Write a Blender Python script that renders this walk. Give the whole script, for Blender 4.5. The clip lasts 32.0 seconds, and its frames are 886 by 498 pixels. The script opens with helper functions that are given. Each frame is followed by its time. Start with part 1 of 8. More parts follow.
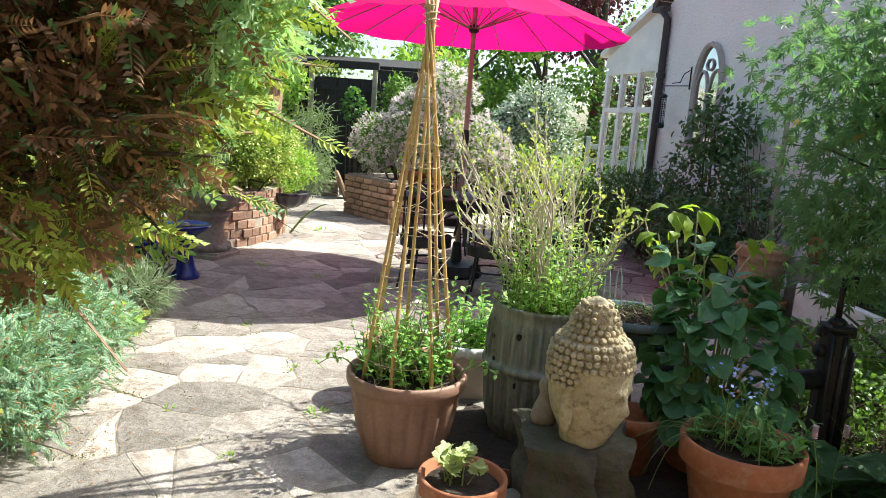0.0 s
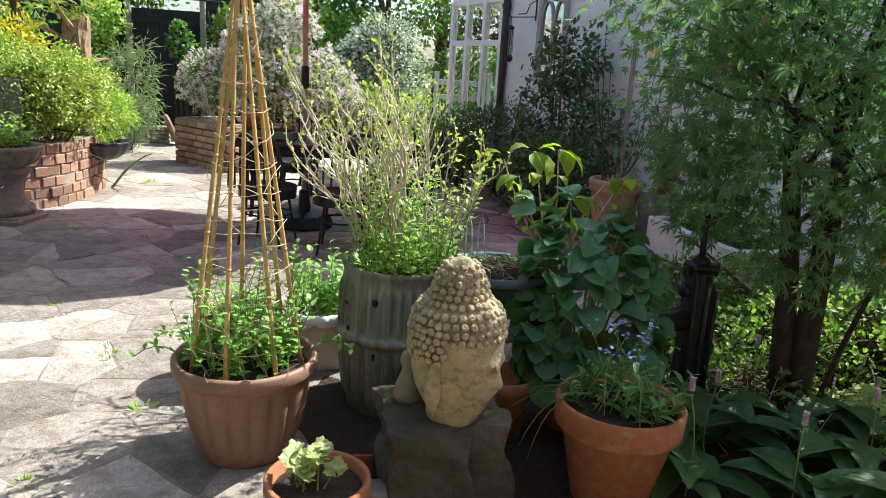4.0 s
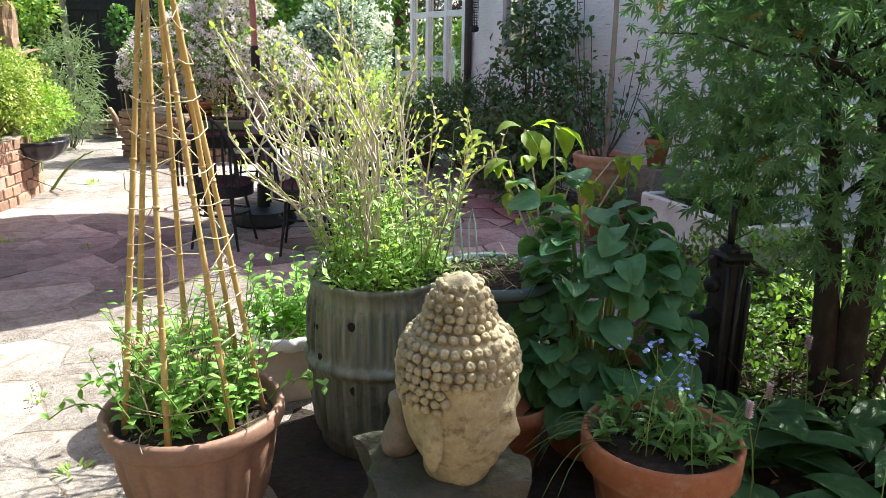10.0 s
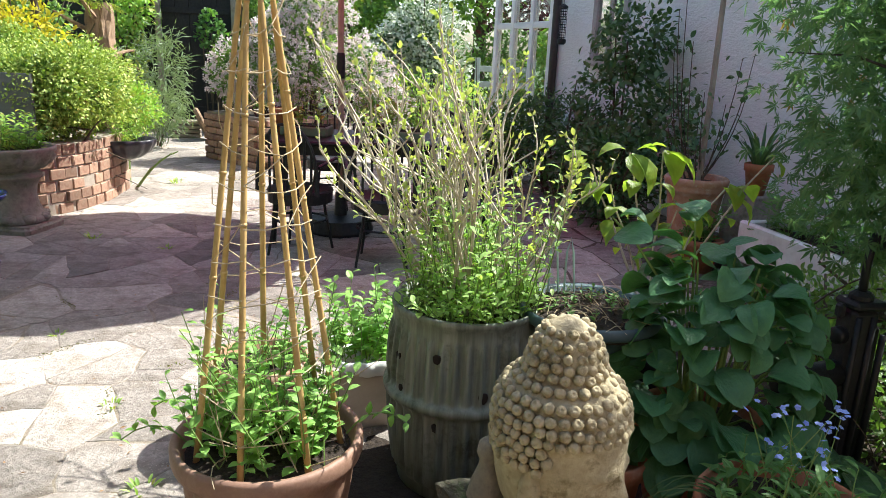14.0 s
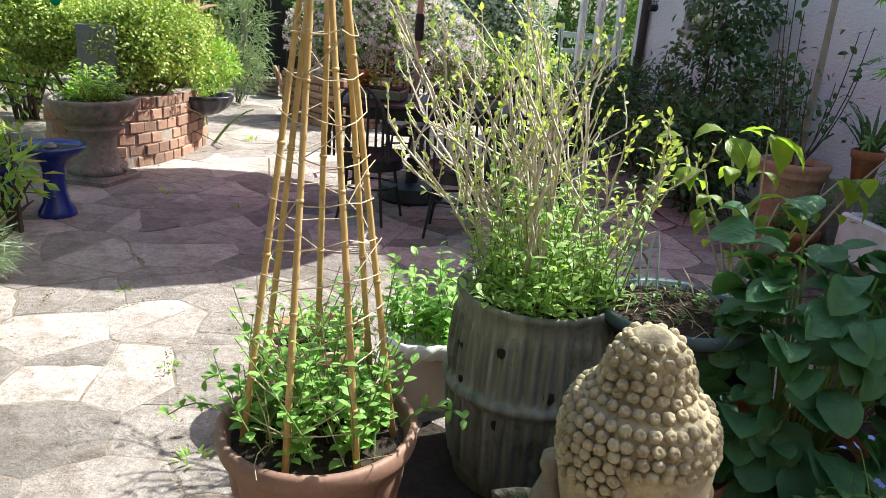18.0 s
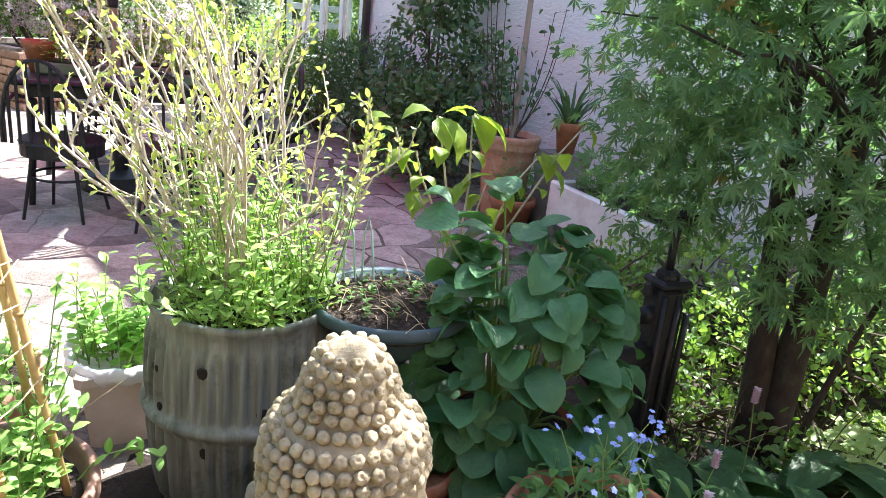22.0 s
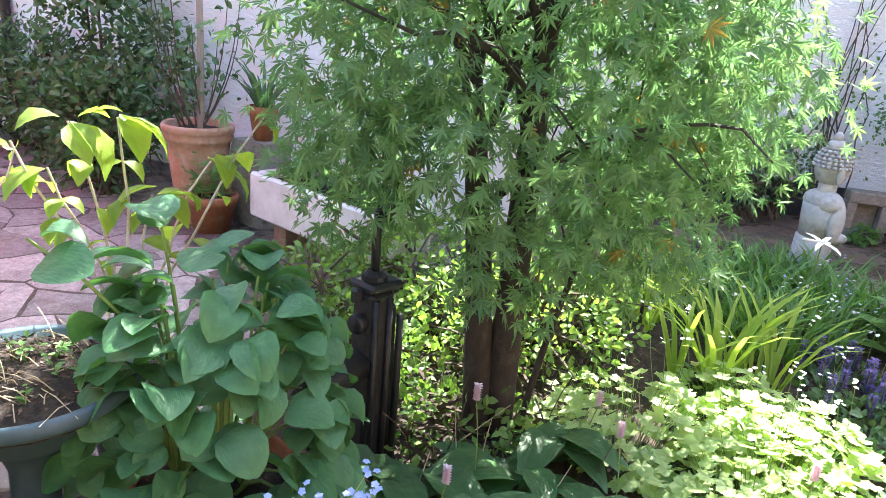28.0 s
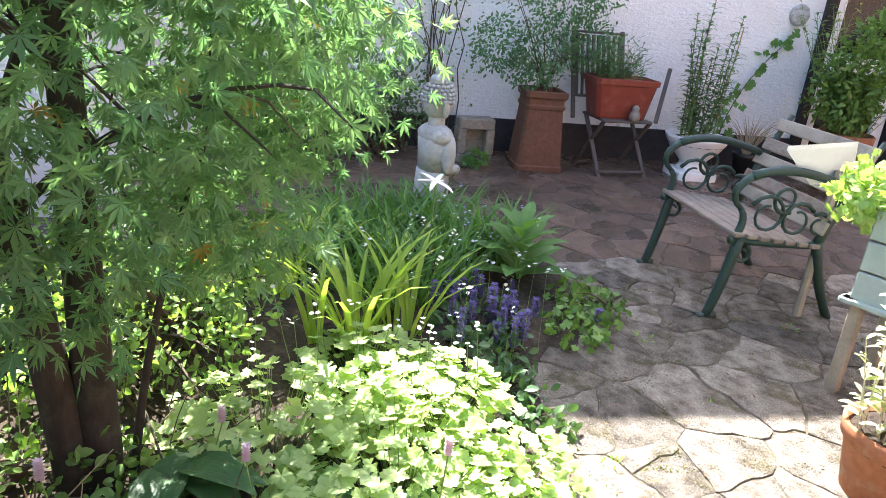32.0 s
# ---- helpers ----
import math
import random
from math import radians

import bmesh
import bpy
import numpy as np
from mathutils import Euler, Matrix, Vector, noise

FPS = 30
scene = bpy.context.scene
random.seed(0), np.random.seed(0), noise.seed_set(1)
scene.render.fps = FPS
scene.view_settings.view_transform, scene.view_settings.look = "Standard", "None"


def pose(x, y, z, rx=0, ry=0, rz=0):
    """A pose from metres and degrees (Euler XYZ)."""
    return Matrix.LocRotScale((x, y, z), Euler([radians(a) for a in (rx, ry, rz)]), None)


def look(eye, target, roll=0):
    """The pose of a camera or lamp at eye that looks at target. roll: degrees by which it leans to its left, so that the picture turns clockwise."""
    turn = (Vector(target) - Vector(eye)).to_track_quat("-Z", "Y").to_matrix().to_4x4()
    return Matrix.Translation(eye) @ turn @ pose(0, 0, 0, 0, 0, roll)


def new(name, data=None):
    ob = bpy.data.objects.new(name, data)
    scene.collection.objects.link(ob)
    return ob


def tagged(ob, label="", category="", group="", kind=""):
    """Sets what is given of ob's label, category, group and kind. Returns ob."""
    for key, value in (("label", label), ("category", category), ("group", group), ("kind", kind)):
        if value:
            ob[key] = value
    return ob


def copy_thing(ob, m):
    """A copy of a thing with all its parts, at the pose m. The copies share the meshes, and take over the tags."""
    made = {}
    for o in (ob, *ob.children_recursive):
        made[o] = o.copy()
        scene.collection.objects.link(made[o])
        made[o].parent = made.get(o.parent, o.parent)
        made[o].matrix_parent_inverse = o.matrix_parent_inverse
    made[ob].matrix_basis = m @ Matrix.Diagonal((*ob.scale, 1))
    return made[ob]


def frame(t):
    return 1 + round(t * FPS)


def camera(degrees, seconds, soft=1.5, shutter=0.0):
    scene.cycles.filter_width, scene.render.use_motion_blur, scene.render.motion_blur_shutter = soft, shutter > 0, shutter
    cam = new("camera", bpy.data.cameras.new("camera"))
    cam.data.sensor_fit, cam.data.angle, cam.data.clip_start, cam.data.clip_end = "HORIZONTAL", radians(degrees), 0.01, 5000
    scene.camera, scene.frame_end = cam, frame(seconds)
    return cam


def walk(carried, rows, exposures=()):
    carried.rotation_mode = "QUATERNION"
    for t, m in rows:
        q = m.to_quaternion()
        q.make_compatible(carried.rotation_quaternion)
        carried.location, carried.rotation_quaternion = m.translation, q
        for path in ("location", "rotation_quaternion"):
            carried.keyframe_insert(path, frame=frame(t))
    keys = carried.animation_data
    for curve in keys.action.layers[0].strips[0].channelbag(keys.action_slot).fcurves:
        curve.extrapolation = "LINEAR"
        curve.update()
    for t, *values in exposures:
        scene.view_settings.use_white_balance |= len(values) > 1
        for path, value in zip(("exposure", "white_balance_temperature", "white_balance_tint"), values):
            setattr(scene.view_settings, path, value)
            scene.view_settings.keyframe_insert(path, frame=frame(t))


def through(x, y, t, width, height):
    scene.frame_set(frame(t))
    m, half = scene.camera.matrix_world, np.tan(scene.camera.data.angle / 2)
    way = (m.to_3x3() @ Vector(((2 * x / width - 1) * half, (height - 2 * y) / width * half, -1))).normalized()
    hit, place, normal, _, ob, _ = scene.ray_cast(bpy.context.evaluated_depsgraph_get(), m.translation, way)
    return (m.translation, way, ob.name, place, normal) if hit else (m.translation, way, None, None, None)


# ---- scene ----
cam = camera(64.7, 32.0, soft=0.4)
PATH = [
    (0, (0.638, -0.381, 1.34), (0.17, 1.532, 0.994), 4.3),
    (0.5, (0.637, -0.34, 1.332), (0.091, 1.55, 0.976), 5.1),
    (1, (0.64, -0.29, 1.325), (0.095, 1.59, 0.911), 4.8),
    (1.5, (0.641, -0.234, 1.325), (0.185, 1.667, 0.901), 4.4),
    (2, (0.627, -0.173, 1.335), (0.266, 1.755, 0.947), 3.2),
    (2.5, (0.635, -0.132, 1.34), (0.43, 1.815, 0.931), 2.6),
    (3, (0.623, -0.089, 1.342), (0.51, 1.863, 0.92), 3.6),
    (3.5, (0.611, -0.039, 1.332), (0.579, 1.906, 0.866), 3.6),
    (5.5, (0.578, 0.099, 1.335), (0.352, 2.02, 0.827), 2.8),
    (6, (0.584, 0.142, 1.335), (0.283, 2.056, 0.839), 3.1),
    (6.5, (0.594, 0.168, 1.332), (0.218, 2.073, 0.851), 4.0),
    (7, (0.583, 0.187, 1.319), (0.148, 2.073, 0.812), 4.0),
    (7.5, (0.568, 0.236, 1.322), (0.233, 2.144, 0.828), 3.9),
    (8, (0.551, 0.309, 1.326), (0.332, 2.234, 0.832), 2.2),
    (8.5, (0.543, 0.38, 1.315), (0.398, 2.302, 0.782), 2.1),
    (9, (0.533, 0.44, 1.308), (0.44, 2.361, 0.759), 0.6),
    (9.5, (0.526, 0.463, 1.308), (0.497, 2.385, 0.757), 0.7),
    (10, (0.534, 0.465, 1.304), (0.576, 2.389, 0.758), 0.8),
    (10.5, (0.533, 0.479, 1.304), (0.617, 2.399, 0.751), 0.9),
    (11, (0.518, 0.489, 1.295), (0.617, 2.402, 0.722), 1.2),
    (11.5, (0.499, 0.496, 1.298), (0.586, 2.414, 0.739), 1.4),
    (12, (0.495, 0.499, 1.302), (0.596, 2.417, 0.745), 1.1),
    (12.5, (0.482, 0.509, 1.296), (0.521, 2.43, 0.739), 1.9),
    (13, (0.468, 0.562, 1.296), (0.452, 2.487, 0.754), 2.3),
    (13.5, (0.449, 0.611, 1.319), (0.346, 2.547, 0.826), 2.3),
    (14, (0.443, 0.634, 1.312), (0.298, 2.558, 0.786), 2.4),
    (14.5, (0.446, 0.645, 1.309), (0.28, 2.556, 0.743), 2.9),
    (16.5, (0.463, 0.712, 1.335), (0.202, 2.609, 0.758), 2.4),
    (17, (0.446, 0.742, 1.342), (0.145, 2.648, 0.814), 2.6),
    (17.5, (0.426, 0.776, 1.331), (0.088, 2.668, 0.775), 3.4),
    (18, (0.421, 0.797, 1.314), (0.09, 2.666, 0.684), 4.1),
    (18.5, (0.412, 0.831, 1.308), (0.236, 2.709, 0.641), 3.6),
    (19, (0.391, 0.867, 1.32), (0.391, 2.748, 0.641), 3.8),
    (19.5, (0.392, 0.875, 1.321), (0.493, 2.757, 0.65), 3.6),
    (20, (0.39, 0.881, 1.32), (0.612, 2.751, 0.646), 3.3),
    (20.5, (0.422, 0.888, 1.312), (0.765, 2.738, 0.634), 3.5),
    (21, (0.469, 0.923, 1.314), (0.875, 2.755, 0.621), 4.2),
    (21.5, (0.511, 0.954, 1.333), (0.901, 2.806, 0.686), 4.9),
    (22, (0.54, 0.975, 1.328), (0.902, 2.834, 0.687), 6.2),
    (22.5, (0.565, 1.022, 1.32), (1.016, 2.853, 0.654), 6.1),
    (23, (0.575, 1.085, 1.327), (1.22, 2.857, 0.659), 4.6),
    (23.5, (0.557, 1.126, 1.335), (1.351, 2.836, 0.669), 5.6),
    (24, (0.549, 1.14, 1.337), (1.474, 2.794, 0.696), 6.2),
    (24.5, (0.544, 1.165, 1.334), (1.517, 2.794, 0.7), 5.5),
    (26.5, (0.605, 1.188, 1.333), (1.59, 2.813, 0.71), 5.5),
    (27, (0.604, 1.194, 1.347), (1.6, 2.814, 0.728), 6.1),
    (27.5, (0.677, 1.209, 1.343), (1.687, 2.825, 0.737), 5.3),
    (28, (0.731, 1.209, 1.347), (1.793, 2.781, 0.713), 5.4),
    (28.5, (0.776, 1.192, 1.358), (1.849, 2.755, 0.721), 4.5),
    (29, (0.818, 1.202, 1.348), (1.892, 2.757, 0.691), 6.2),
    (29.5, (0.854, 1.21, 1.339), (1.926, 2.758, 0.665), 6.1),
    (30, (0.891, 1.222, 1.336), (2.031, 2.707, 0.633), 6.3),
    (30.5, (0.958, 1.302, 1.367), (2.274, 2.626, 0.65), 5.8),
    (31, (1.02, 1.348, 1.393), (2.472, 2.523, 0.678), 6.4),
    (31.5, (1.091, 1.345, 1.38), (2.679, 2.34, 0.68), 5.3),
    (32, (1.088, 1.326, 1.374), (2.757, 2.169, 0.664), 5.6),
]
walk(cam, [(t, look(eye, target, roll)) for t, eye, target, roll in PATH],
     exposures=[(0.0, 1.3, 6250, 4), (2.0, 1.08, 6200, 6), (3.0, 1.12, 6150, 7), (6.0, 1.16, 6200, 6), (8.0, 1.12, 6200, 7), (10.0, 1.48, 6200, 7), (12.0, 1.58, 6200, 7), (14.0, 1.3, 6150, 7), (17.0, 1.17, 6150, 7), (19.0, 1.18, 6000, 9), (21.0, 1.9, 5950, 13), (23.0, 2.33, 5950, 15), (26.5, 2.82, 6050, 14), (29.0, 3.1, 6150, 15.5), (31.0, 3.05, 6200, 15), (32.0, 2.8, 6200, 14)])

# ---- light ----
SUN_DIR = Vector((0.49, 0.39, 0.777)).normalized()
world = bpy.data.worlds.new("garden_sky")
scene.world = world
world.use_nodes = True
wn = world.node_tree.nodes
sky = wn.new("ShaderNodeTexSky")
sky.sky_type = 'NISHITA'
sky.sun_disc = False
sky.sun_elevation = radians(51)
sky.sun_rotation = radians(51.5)
sky.air_density, sky.dust_density, sky.ozone_density = 1.0, 2.6, 1.0
wn["Background"].inputs["Strength"].default_value = 0.12
world.node_tree.links.new(sky.outputs[0], wn["Background"].inputs["Color"])
sun_data = bpy.data.lights.new("sun", 'SUN')
sun_data.energy, sun_data.angle, sun_data.color = 5.0, radians(0.55), (1.0, 0.95, 0.86)
sun = new("sun", sun_data)
sun.matrix_world = look(SUN_DIR * 40, (0, 0, 0))

# ---- materials ----
MATS = {}


def shader(name):
    m = bpy.data.materials.new(name)
    m.use_nodes = True
    nt = m.node_tree
    return m, nt, nt.nodes["Principled BSDF"], nt.nodes["Material Output"]


def mixc(nt, fac, a, b, kind='MIX'):
    n = nt.nodes.new("ShaderNodeMix")
    n.data_type, n.blend_type = 'RGBA', kind
    for i, v in ((0, fac), (6, a), (7, b)):
        if isinstance(v, (int, float)):
            n.inputs[i].default_value = v
        elif isinstance(v, tuple):
            n.inputs[i].default_value = (*v, 1)
        else:
            nt.links.new(v, n.inputs[i])
    return n.outputs[2]


def noise_tex(nt, scale, detail=4, rough=0.6, stretch=None, coord="Object"):
    tc = nt.nodes.new("ShaderNodeTexCoord")
    out = tc.outputs[coord]
    if stretch:
        mp = nt.nodes.new("ShaderNodeMapping")
        mp.inputs["Scale"].default_value = stretch
        nt.links.new(out, mp.inputs[0])
        out = mp.outputs[0]
    n = nt.nodes.new("ShaderNodeTexNoise")
    n.inputs["Scale"].default_value, n.inputs["Detail"].default_value, n.inputs["Roughness"].default_value = scale, detail, rough
    nt.links.new(out, n.inputs["Vector"])
    return n.outputs["Fac"]


def ramp(nt, fac, lo, hi):
    n = nt.nodes.new("ShaderNodeMapRange")
    n.inputs[1].default_value, n.inputs[2].default_value = lo, hi
    nt.links.new(fac, n.inputs[0])
    return n.outputs[0]


def bump(nt, bsdf, height, strength, dist=0.01):
    b = nt.nodes.new("ShaderNodeBump")
    b.inputs["Strength"].default_value, b.inputs["Distance"].default_value = strength, dist
    nt.links.new(height, b.inputs["Height"])
    nt.links.new(b.outputs[0], bsdf.inputs["Normal"])


def surface(name, c1, c2, fine=60, coarse=4, rough=0.8, bumpy=0.4, stain=None, stain_amount=0.6, metal=0.0, vary=0.0, stretch=None, dist=0.006, spec=0.4, wear=0.62):
    """Two scales of colour, an optional stain with a ragged edge, fine relief, and a shift of tone from piece to piece."""
    m, nt, b, out = shader(name)
    f1 = noise_tex(nt, fine, 6, 0.65, stretch)
    f2 = noise_tex(nt, coarse, 4, 0.55)
    col = mixc(nt, ramp(nt, f1, 0.3, 0.7), c1, c2)
    col = mixc(nt, ramp(nt, f2, 0.35, 0.75), col, mixc(nt, 0.5, col, tuple(wear * v for v in c1)))
    if stain:
        f3 = noise_tex(nt, coarse * 2.3, 8, 0.7)
        k = nt.nodes.new("ShaderNodeMath")
        k.operation = 'MULTIPLY'
        k.inputs[1].default_value = stain_amount
        nt.links.new(ramp(nt, f3, 0.52, 0.66), k.inputs[0])
        col = mixc(nt, k.outputs[0], col, stain)
    if vary:
        oi = nt.nodes.new("ShaderNodeObjectInfo")
        hs = nt.nodes.new("ShaderNodeHueSaturation")
        mr = nt.nodes.new("ShaderNodeMapRange")
        mr.inputs[3].default_value, mr.inputs[4].default_value = 1 - vary, 1 + vary
        nt.links.new(oi.outputs["Random"], mr.inputs[0])
        nt.links.new(mr.outputs[0], hs.inputs["Value"])
        nt.links.new(col, hs.inputs["Color"])
        col = hs.outputs[0]
    nt.links.new(col, b.inputs["Base Color"])
    b.inputs["Roughness"].default_value = rough
    b.inputs["Metallic"].default_value = metal
    b.inputs["Specular IOR Level"].default_value = spec
    if bumpy:
        bump(nt, b, f1, bumpy, dist)
    MATS[name] = m
    return m


def leafy(name, c1, c2, through=0.45, rough=0.45, tint=(1.15, 1.25, 0.5), old=None, old_amount=0.08, spec=0.35, ribbed=0.0):
    """A leaf: colour from leaf to leaf, some gloss, and light that shines through."""
    m, nt, b, out = shader(name)
    geo = nt.nodes.new("ShaderNodeNewGeometry")
    col = mixc(nt, geo.outputs["Random Per Island"], c1, c2)
    f = noise_tex(nt, 2.2, 3)
    col = mixc(nt, ramp(nt, f, 0.35, 0.7), col, mixc(nt, 0.45, col, tuple(0.6 * v for v in c1)))
    if old:
        wn_ = nt.nodes.new("ShaderNodeTexWhiteNoise")
        wn_.noise_dimensions = '1D'
        nt.links.new(geo.outputs["Random Per Island"], wn_.inputs["W"])
        lt = nt.nodes.new("ShaderNodeMath")
        lt.operation = 'LESS_THAN'
        lt.inputs[1].default_value = old_amount
        nt.links.new(wn_.outputs["Value"], lt.inputs[0])
        col = mixc(nt, lt.outputs[0], col, old)
    nt.links.new(col, b.inputs["Base Color"])
    b.inputs["Roughness"].default_value = rough
    b.inputs["Specular IOR Level"].default_value = spec
    if ribbed:
        bump(nt, b, noise_tex(nt, 5.5, 2, 0.5, (1, 1.6, 1)), ribbed, 0.12)
    tr = nt.nodes.new("ShaderNodeBsdfTranslucent")
    nt.links.new(mixc(nt, 1.0, col, tint, 'MULTIPLY'), tr.inputs[0])
    mx = nt.nodes.new("ShaderNodeMixShader")
    mx.inputs[0].default_value = through
    nt.links.new(b.outputs[0], mx.inputs[1])
    nt.links.new(tr.outputs[0], mx.inputs[2])
    nt.links.new(mx.outputs[0], out.inputs[0])
    MATS[name] = m
    return m


def paving(name, c1, c2, dirt, vary, rough=0.78, dirty=0.50, relief=0.75, moss=None, puddle=None):
    """Riven stone: broad tone per slab, blotches, grit and pits, dirt lodged in the hollows of its relief."""
    m, nt, b, out = shader(name)
    grit = noise_tex(nt, 120, 4, 0.8)
    fine = noise_tex(nt, 48, 8, 0.78)
    mid = noise_tex(nt, 12, 7, 0.7)
    broad = noise_tex(nt, 1.7, 3, 0.5)
    col = mixc(nt, ramp(nt, fine, 0.38, 0.62), c1, c2)
    patch = noise_tex(nt, 5.5, 7, 0.65)
    col = mixc(nt, ramp(nt, patch, 0.53, 0.68), col, mixc(nt, 0.6, col, (1.3 * dirt[0], 1.15 * dirt[1], 0.85 * dirt[2])))
    col = mixc(nt, ramp(nt, mid, dirty, dirty + 0.2), col, dirt)
    col = mixc(nt, ramp(nt, broad, 0.40, 0.72), col, mixc(nt, 0.55, col, tuple(0.7 * v for v in c1)))
    col = mixc(nt, ramp(nt, grit, 0.56, 0.70), col, tuple(min(1.0, 1.25 * v) for v in c2))
    if moss:
        col = mixc(nt, ramp(nt, noise_tex(nt, 3.1, 6, 0.7), 0.56, 0.66), col, mixc(nt, 0.7, col, moss))
    if vary:
        oi = nt.nodes.new("ShaderNodeObjectInfo")
        geo = nt.nodes.new("ShaderNodeNewGeometry")
        ad = nt.nodes.new("ShaderNodeMath")
        ad.operation = 'ADD'
        nt.links.new(oi.outputs["Random"], ad.inputs[0])
        nt.links.new(geo.outputs["Random Per Island"], ad.inputs[1])
        fr = nt.nodes.new("ShaderNodeMath")
        fr.operation = 'FRACT'
        nt.links.new(ad.outputs[0], fr.inputs[0])
        hs = nt.nodes.new("ShaderNodeHueSaturation")
        mr = nt.nodes.new("ShaderNodeMapRange")
        mr.inputs[3].default_value, mr.inputs[4].default_value = 1 - vary, 1 + vary
        nt.links.new(fr.outputs[0], mr.inputs[0])
        nt.links.new(mr.outputs[0], hs.inputs["Value"])
        nt.links.new(col, hs.inputs["Color"])
        col = hs.outputs[0]
    nt.links.new(col, b.inputs["Base Color"])
    b.inputs["Roughness"].default_value = rough
    b.inputs["Specular IOR Level"].default_value = 0.35
    if puddle is not None:   # smooth where rain stands
        wet = nt.nodes.new("ShaderNodeMapRange")
        wet.inputs[1].default_value, wet.inputs[2].default_value, wet.inputs[3].default_value, wet.inputs[4].default_value = 0.42, 0.58, rough, puddle
        nt.links.new(noise_tex(nt, 1.9, 4, 0.55), wet.inputs[0])
        nt.links.new(wet.outputs[0], b.inputs["Roughness"])
    h = nt.nodes.new("ShaderNodeMath")
    h.operation = 'MULTIPLY_ADD'
    h.inputs[1].default_value = 0.35
    nt.links.new(fine, h.inputs[0])
    nt.links.new(mid, h.inputs[2])
    bump(nt, b, h.outputs[0], relief, 0.022 if relief < 0.9 else 0.04)
    MATS[name] = m
    return m


STONE = paving("patio_stone", (0.235, 0.208, 0.18), (0.46, 0.41, 0.36), (0.145, 0.12, 0.098), 0.40, 0.78, 0.51)
MORTAR = paving("sandy_joint_mortar", (0.21, 0.175, 0.135), (0.34, 0.29, 0.23), (0.14, 0.12, 0.075), 0.0)
YARDSTONE = paving("dirty_brown_paving_stone", (0.21, 0.18, 0.142), (0.47, 0.42, 0.345), (0.075, 0.06, 0.041), 0.40, 0.78, 0.455, 1.25, (0.10, 0.09, 0.03))
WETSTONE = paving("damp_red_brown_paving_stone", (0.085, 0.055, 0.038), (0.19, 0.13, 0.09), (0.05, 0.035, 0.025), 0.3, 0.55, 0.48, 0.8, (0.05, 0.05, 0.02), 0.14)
YARDJOINT = surface("dark_mossy_joint", (0.075, 0.06, 0.042), (0.17, 0.14, 0.10), 40, 5, 0.95, 0.9, (0.085, 0.09, 0.025), 0.7, dist=0.015)
MOSSY = surface("dark_mossy_rock", (0.05, 0.047, 0.033), (0.125, 0.115, 0.082), 24, 6, 0.95, 1.0, (0.06, 0.085, 0.025), 0.8, dist=0.02)
SOIL = surface("dark_potting_soil", (0.022, 0.015, 0.011), (0.06, 0.043, 0.03), 45, 9, 0.95, 1.0, dist=0.02)
BED = surface("leaf_littered_soil", (0.024, 0.018, 0.012), (0.066, 0.047, 0.031), 30, 6, 0.95, 1.0, (0.10, 0.07, 0.04), 0.6, dist=0.02)
GRASS = surface("far_rough_grass", (0.05, 0.08, 0.025), (0.09, 0.13, 0.04), 20, 0.7, 0.95, 0.6)
RENDER = surface("white_textured_render", (0.86, 0.86, 0.84), (0.90, 0.90, 0.88), 28, 1.1, 0.9, 0.8, (0.74, 0.73, 0.69), 0.3, wear=0.9, dist=0.035, stretch=(0.7, 0.7, 1.3))
WHITE = surface("white_gloss_paint", (0.78, 0.78, 0.77), (0.84, 0.84, 0.82), 40, 3, 0.35, 0.05)
BLACKBAND = surface("black_bitumen_and_room_dark", (0.02, 0.02, 0.022), (0.045, 0.045, 0.045), 30, 4, 0.7, 0.3)
DARKPIPE = surface("dark_brown_pipe_paint", (0.035, 0.028, 0.026), (0.07, 0.055, 0.05), 30, 5, 0.5, 0.2)
BRICK = surface("weathered_red_brick", (0.29, 0.165, 0.11), (0.44, 0.295, 0.205), 45, 8, 0.9, 0.9, (0.40, 0.33, 0.25), 0.6, vary=0.35)
BRICKJOINT = surface("lime_mortar", (0.30, 0.26, 0.21), (0.40, 0.36, 0.30), 50, 6, 0.95, 0.5)
TERRA = surface("orange_terracotta", (0.28, 0.10, 0.044), (0.38, 0.15, 0.070), 35, 6, 0.82, 0.3, (0.36, 0.26, 0.18), 0.45)
TERRA_OLD = surface("limy_old_terracotta", (0.40, 0.20, 0.11), (0.50, 0.31, 0.20), 30, 6, 0.85, 0.35, (0.46, 0.40, 0.32), 0.7)
PLASTIC_POT = surface("faded_brown_plastic", (0.24, 0.135, 0.09), (0.31, 0.19, 0.135), 70, 5, 0.6, 0.2, (0.19, 0.11, 0.08), 0.5)
BLUEGLAZE = surface("cobalt_blue_glaze", (0.012, 0.02, 0.16), (0.02, 0.035, 0.26), 20, 4, 0.18, 0.08, spec=0.6)
OLDSTONE = surface("mossy_cast_stone", (0.20, 0.18, 0.15), (0.32, 0.29, 0.24), 30, 6, 0.92, 0.7, (0.09, 0.10, 0.05), 0.7, dist=0.012)
PALESTONE = surface("pale_sandy_cast_stone", (0.34, 0.28, 0.165), (0.52, 0.45, 0.295), 46, 9, 0.92, 0.9, (0.15, 0.12, 0.055), 0.85, dist=0.008)
GREYSTONE = surface("lichen_grey_stone", (0.36, 0.37, 0.34), (0.52, 0.53, 0.49), 34, 7, 0.9, 0.6, (0.22, 0.22, 0.17), 0.6)
SLATE = surface("dark_slate", (0.13, 0.135, 0.14), (0.21, 0.215, 0.22), 18, 3, 0.6, 0.4)
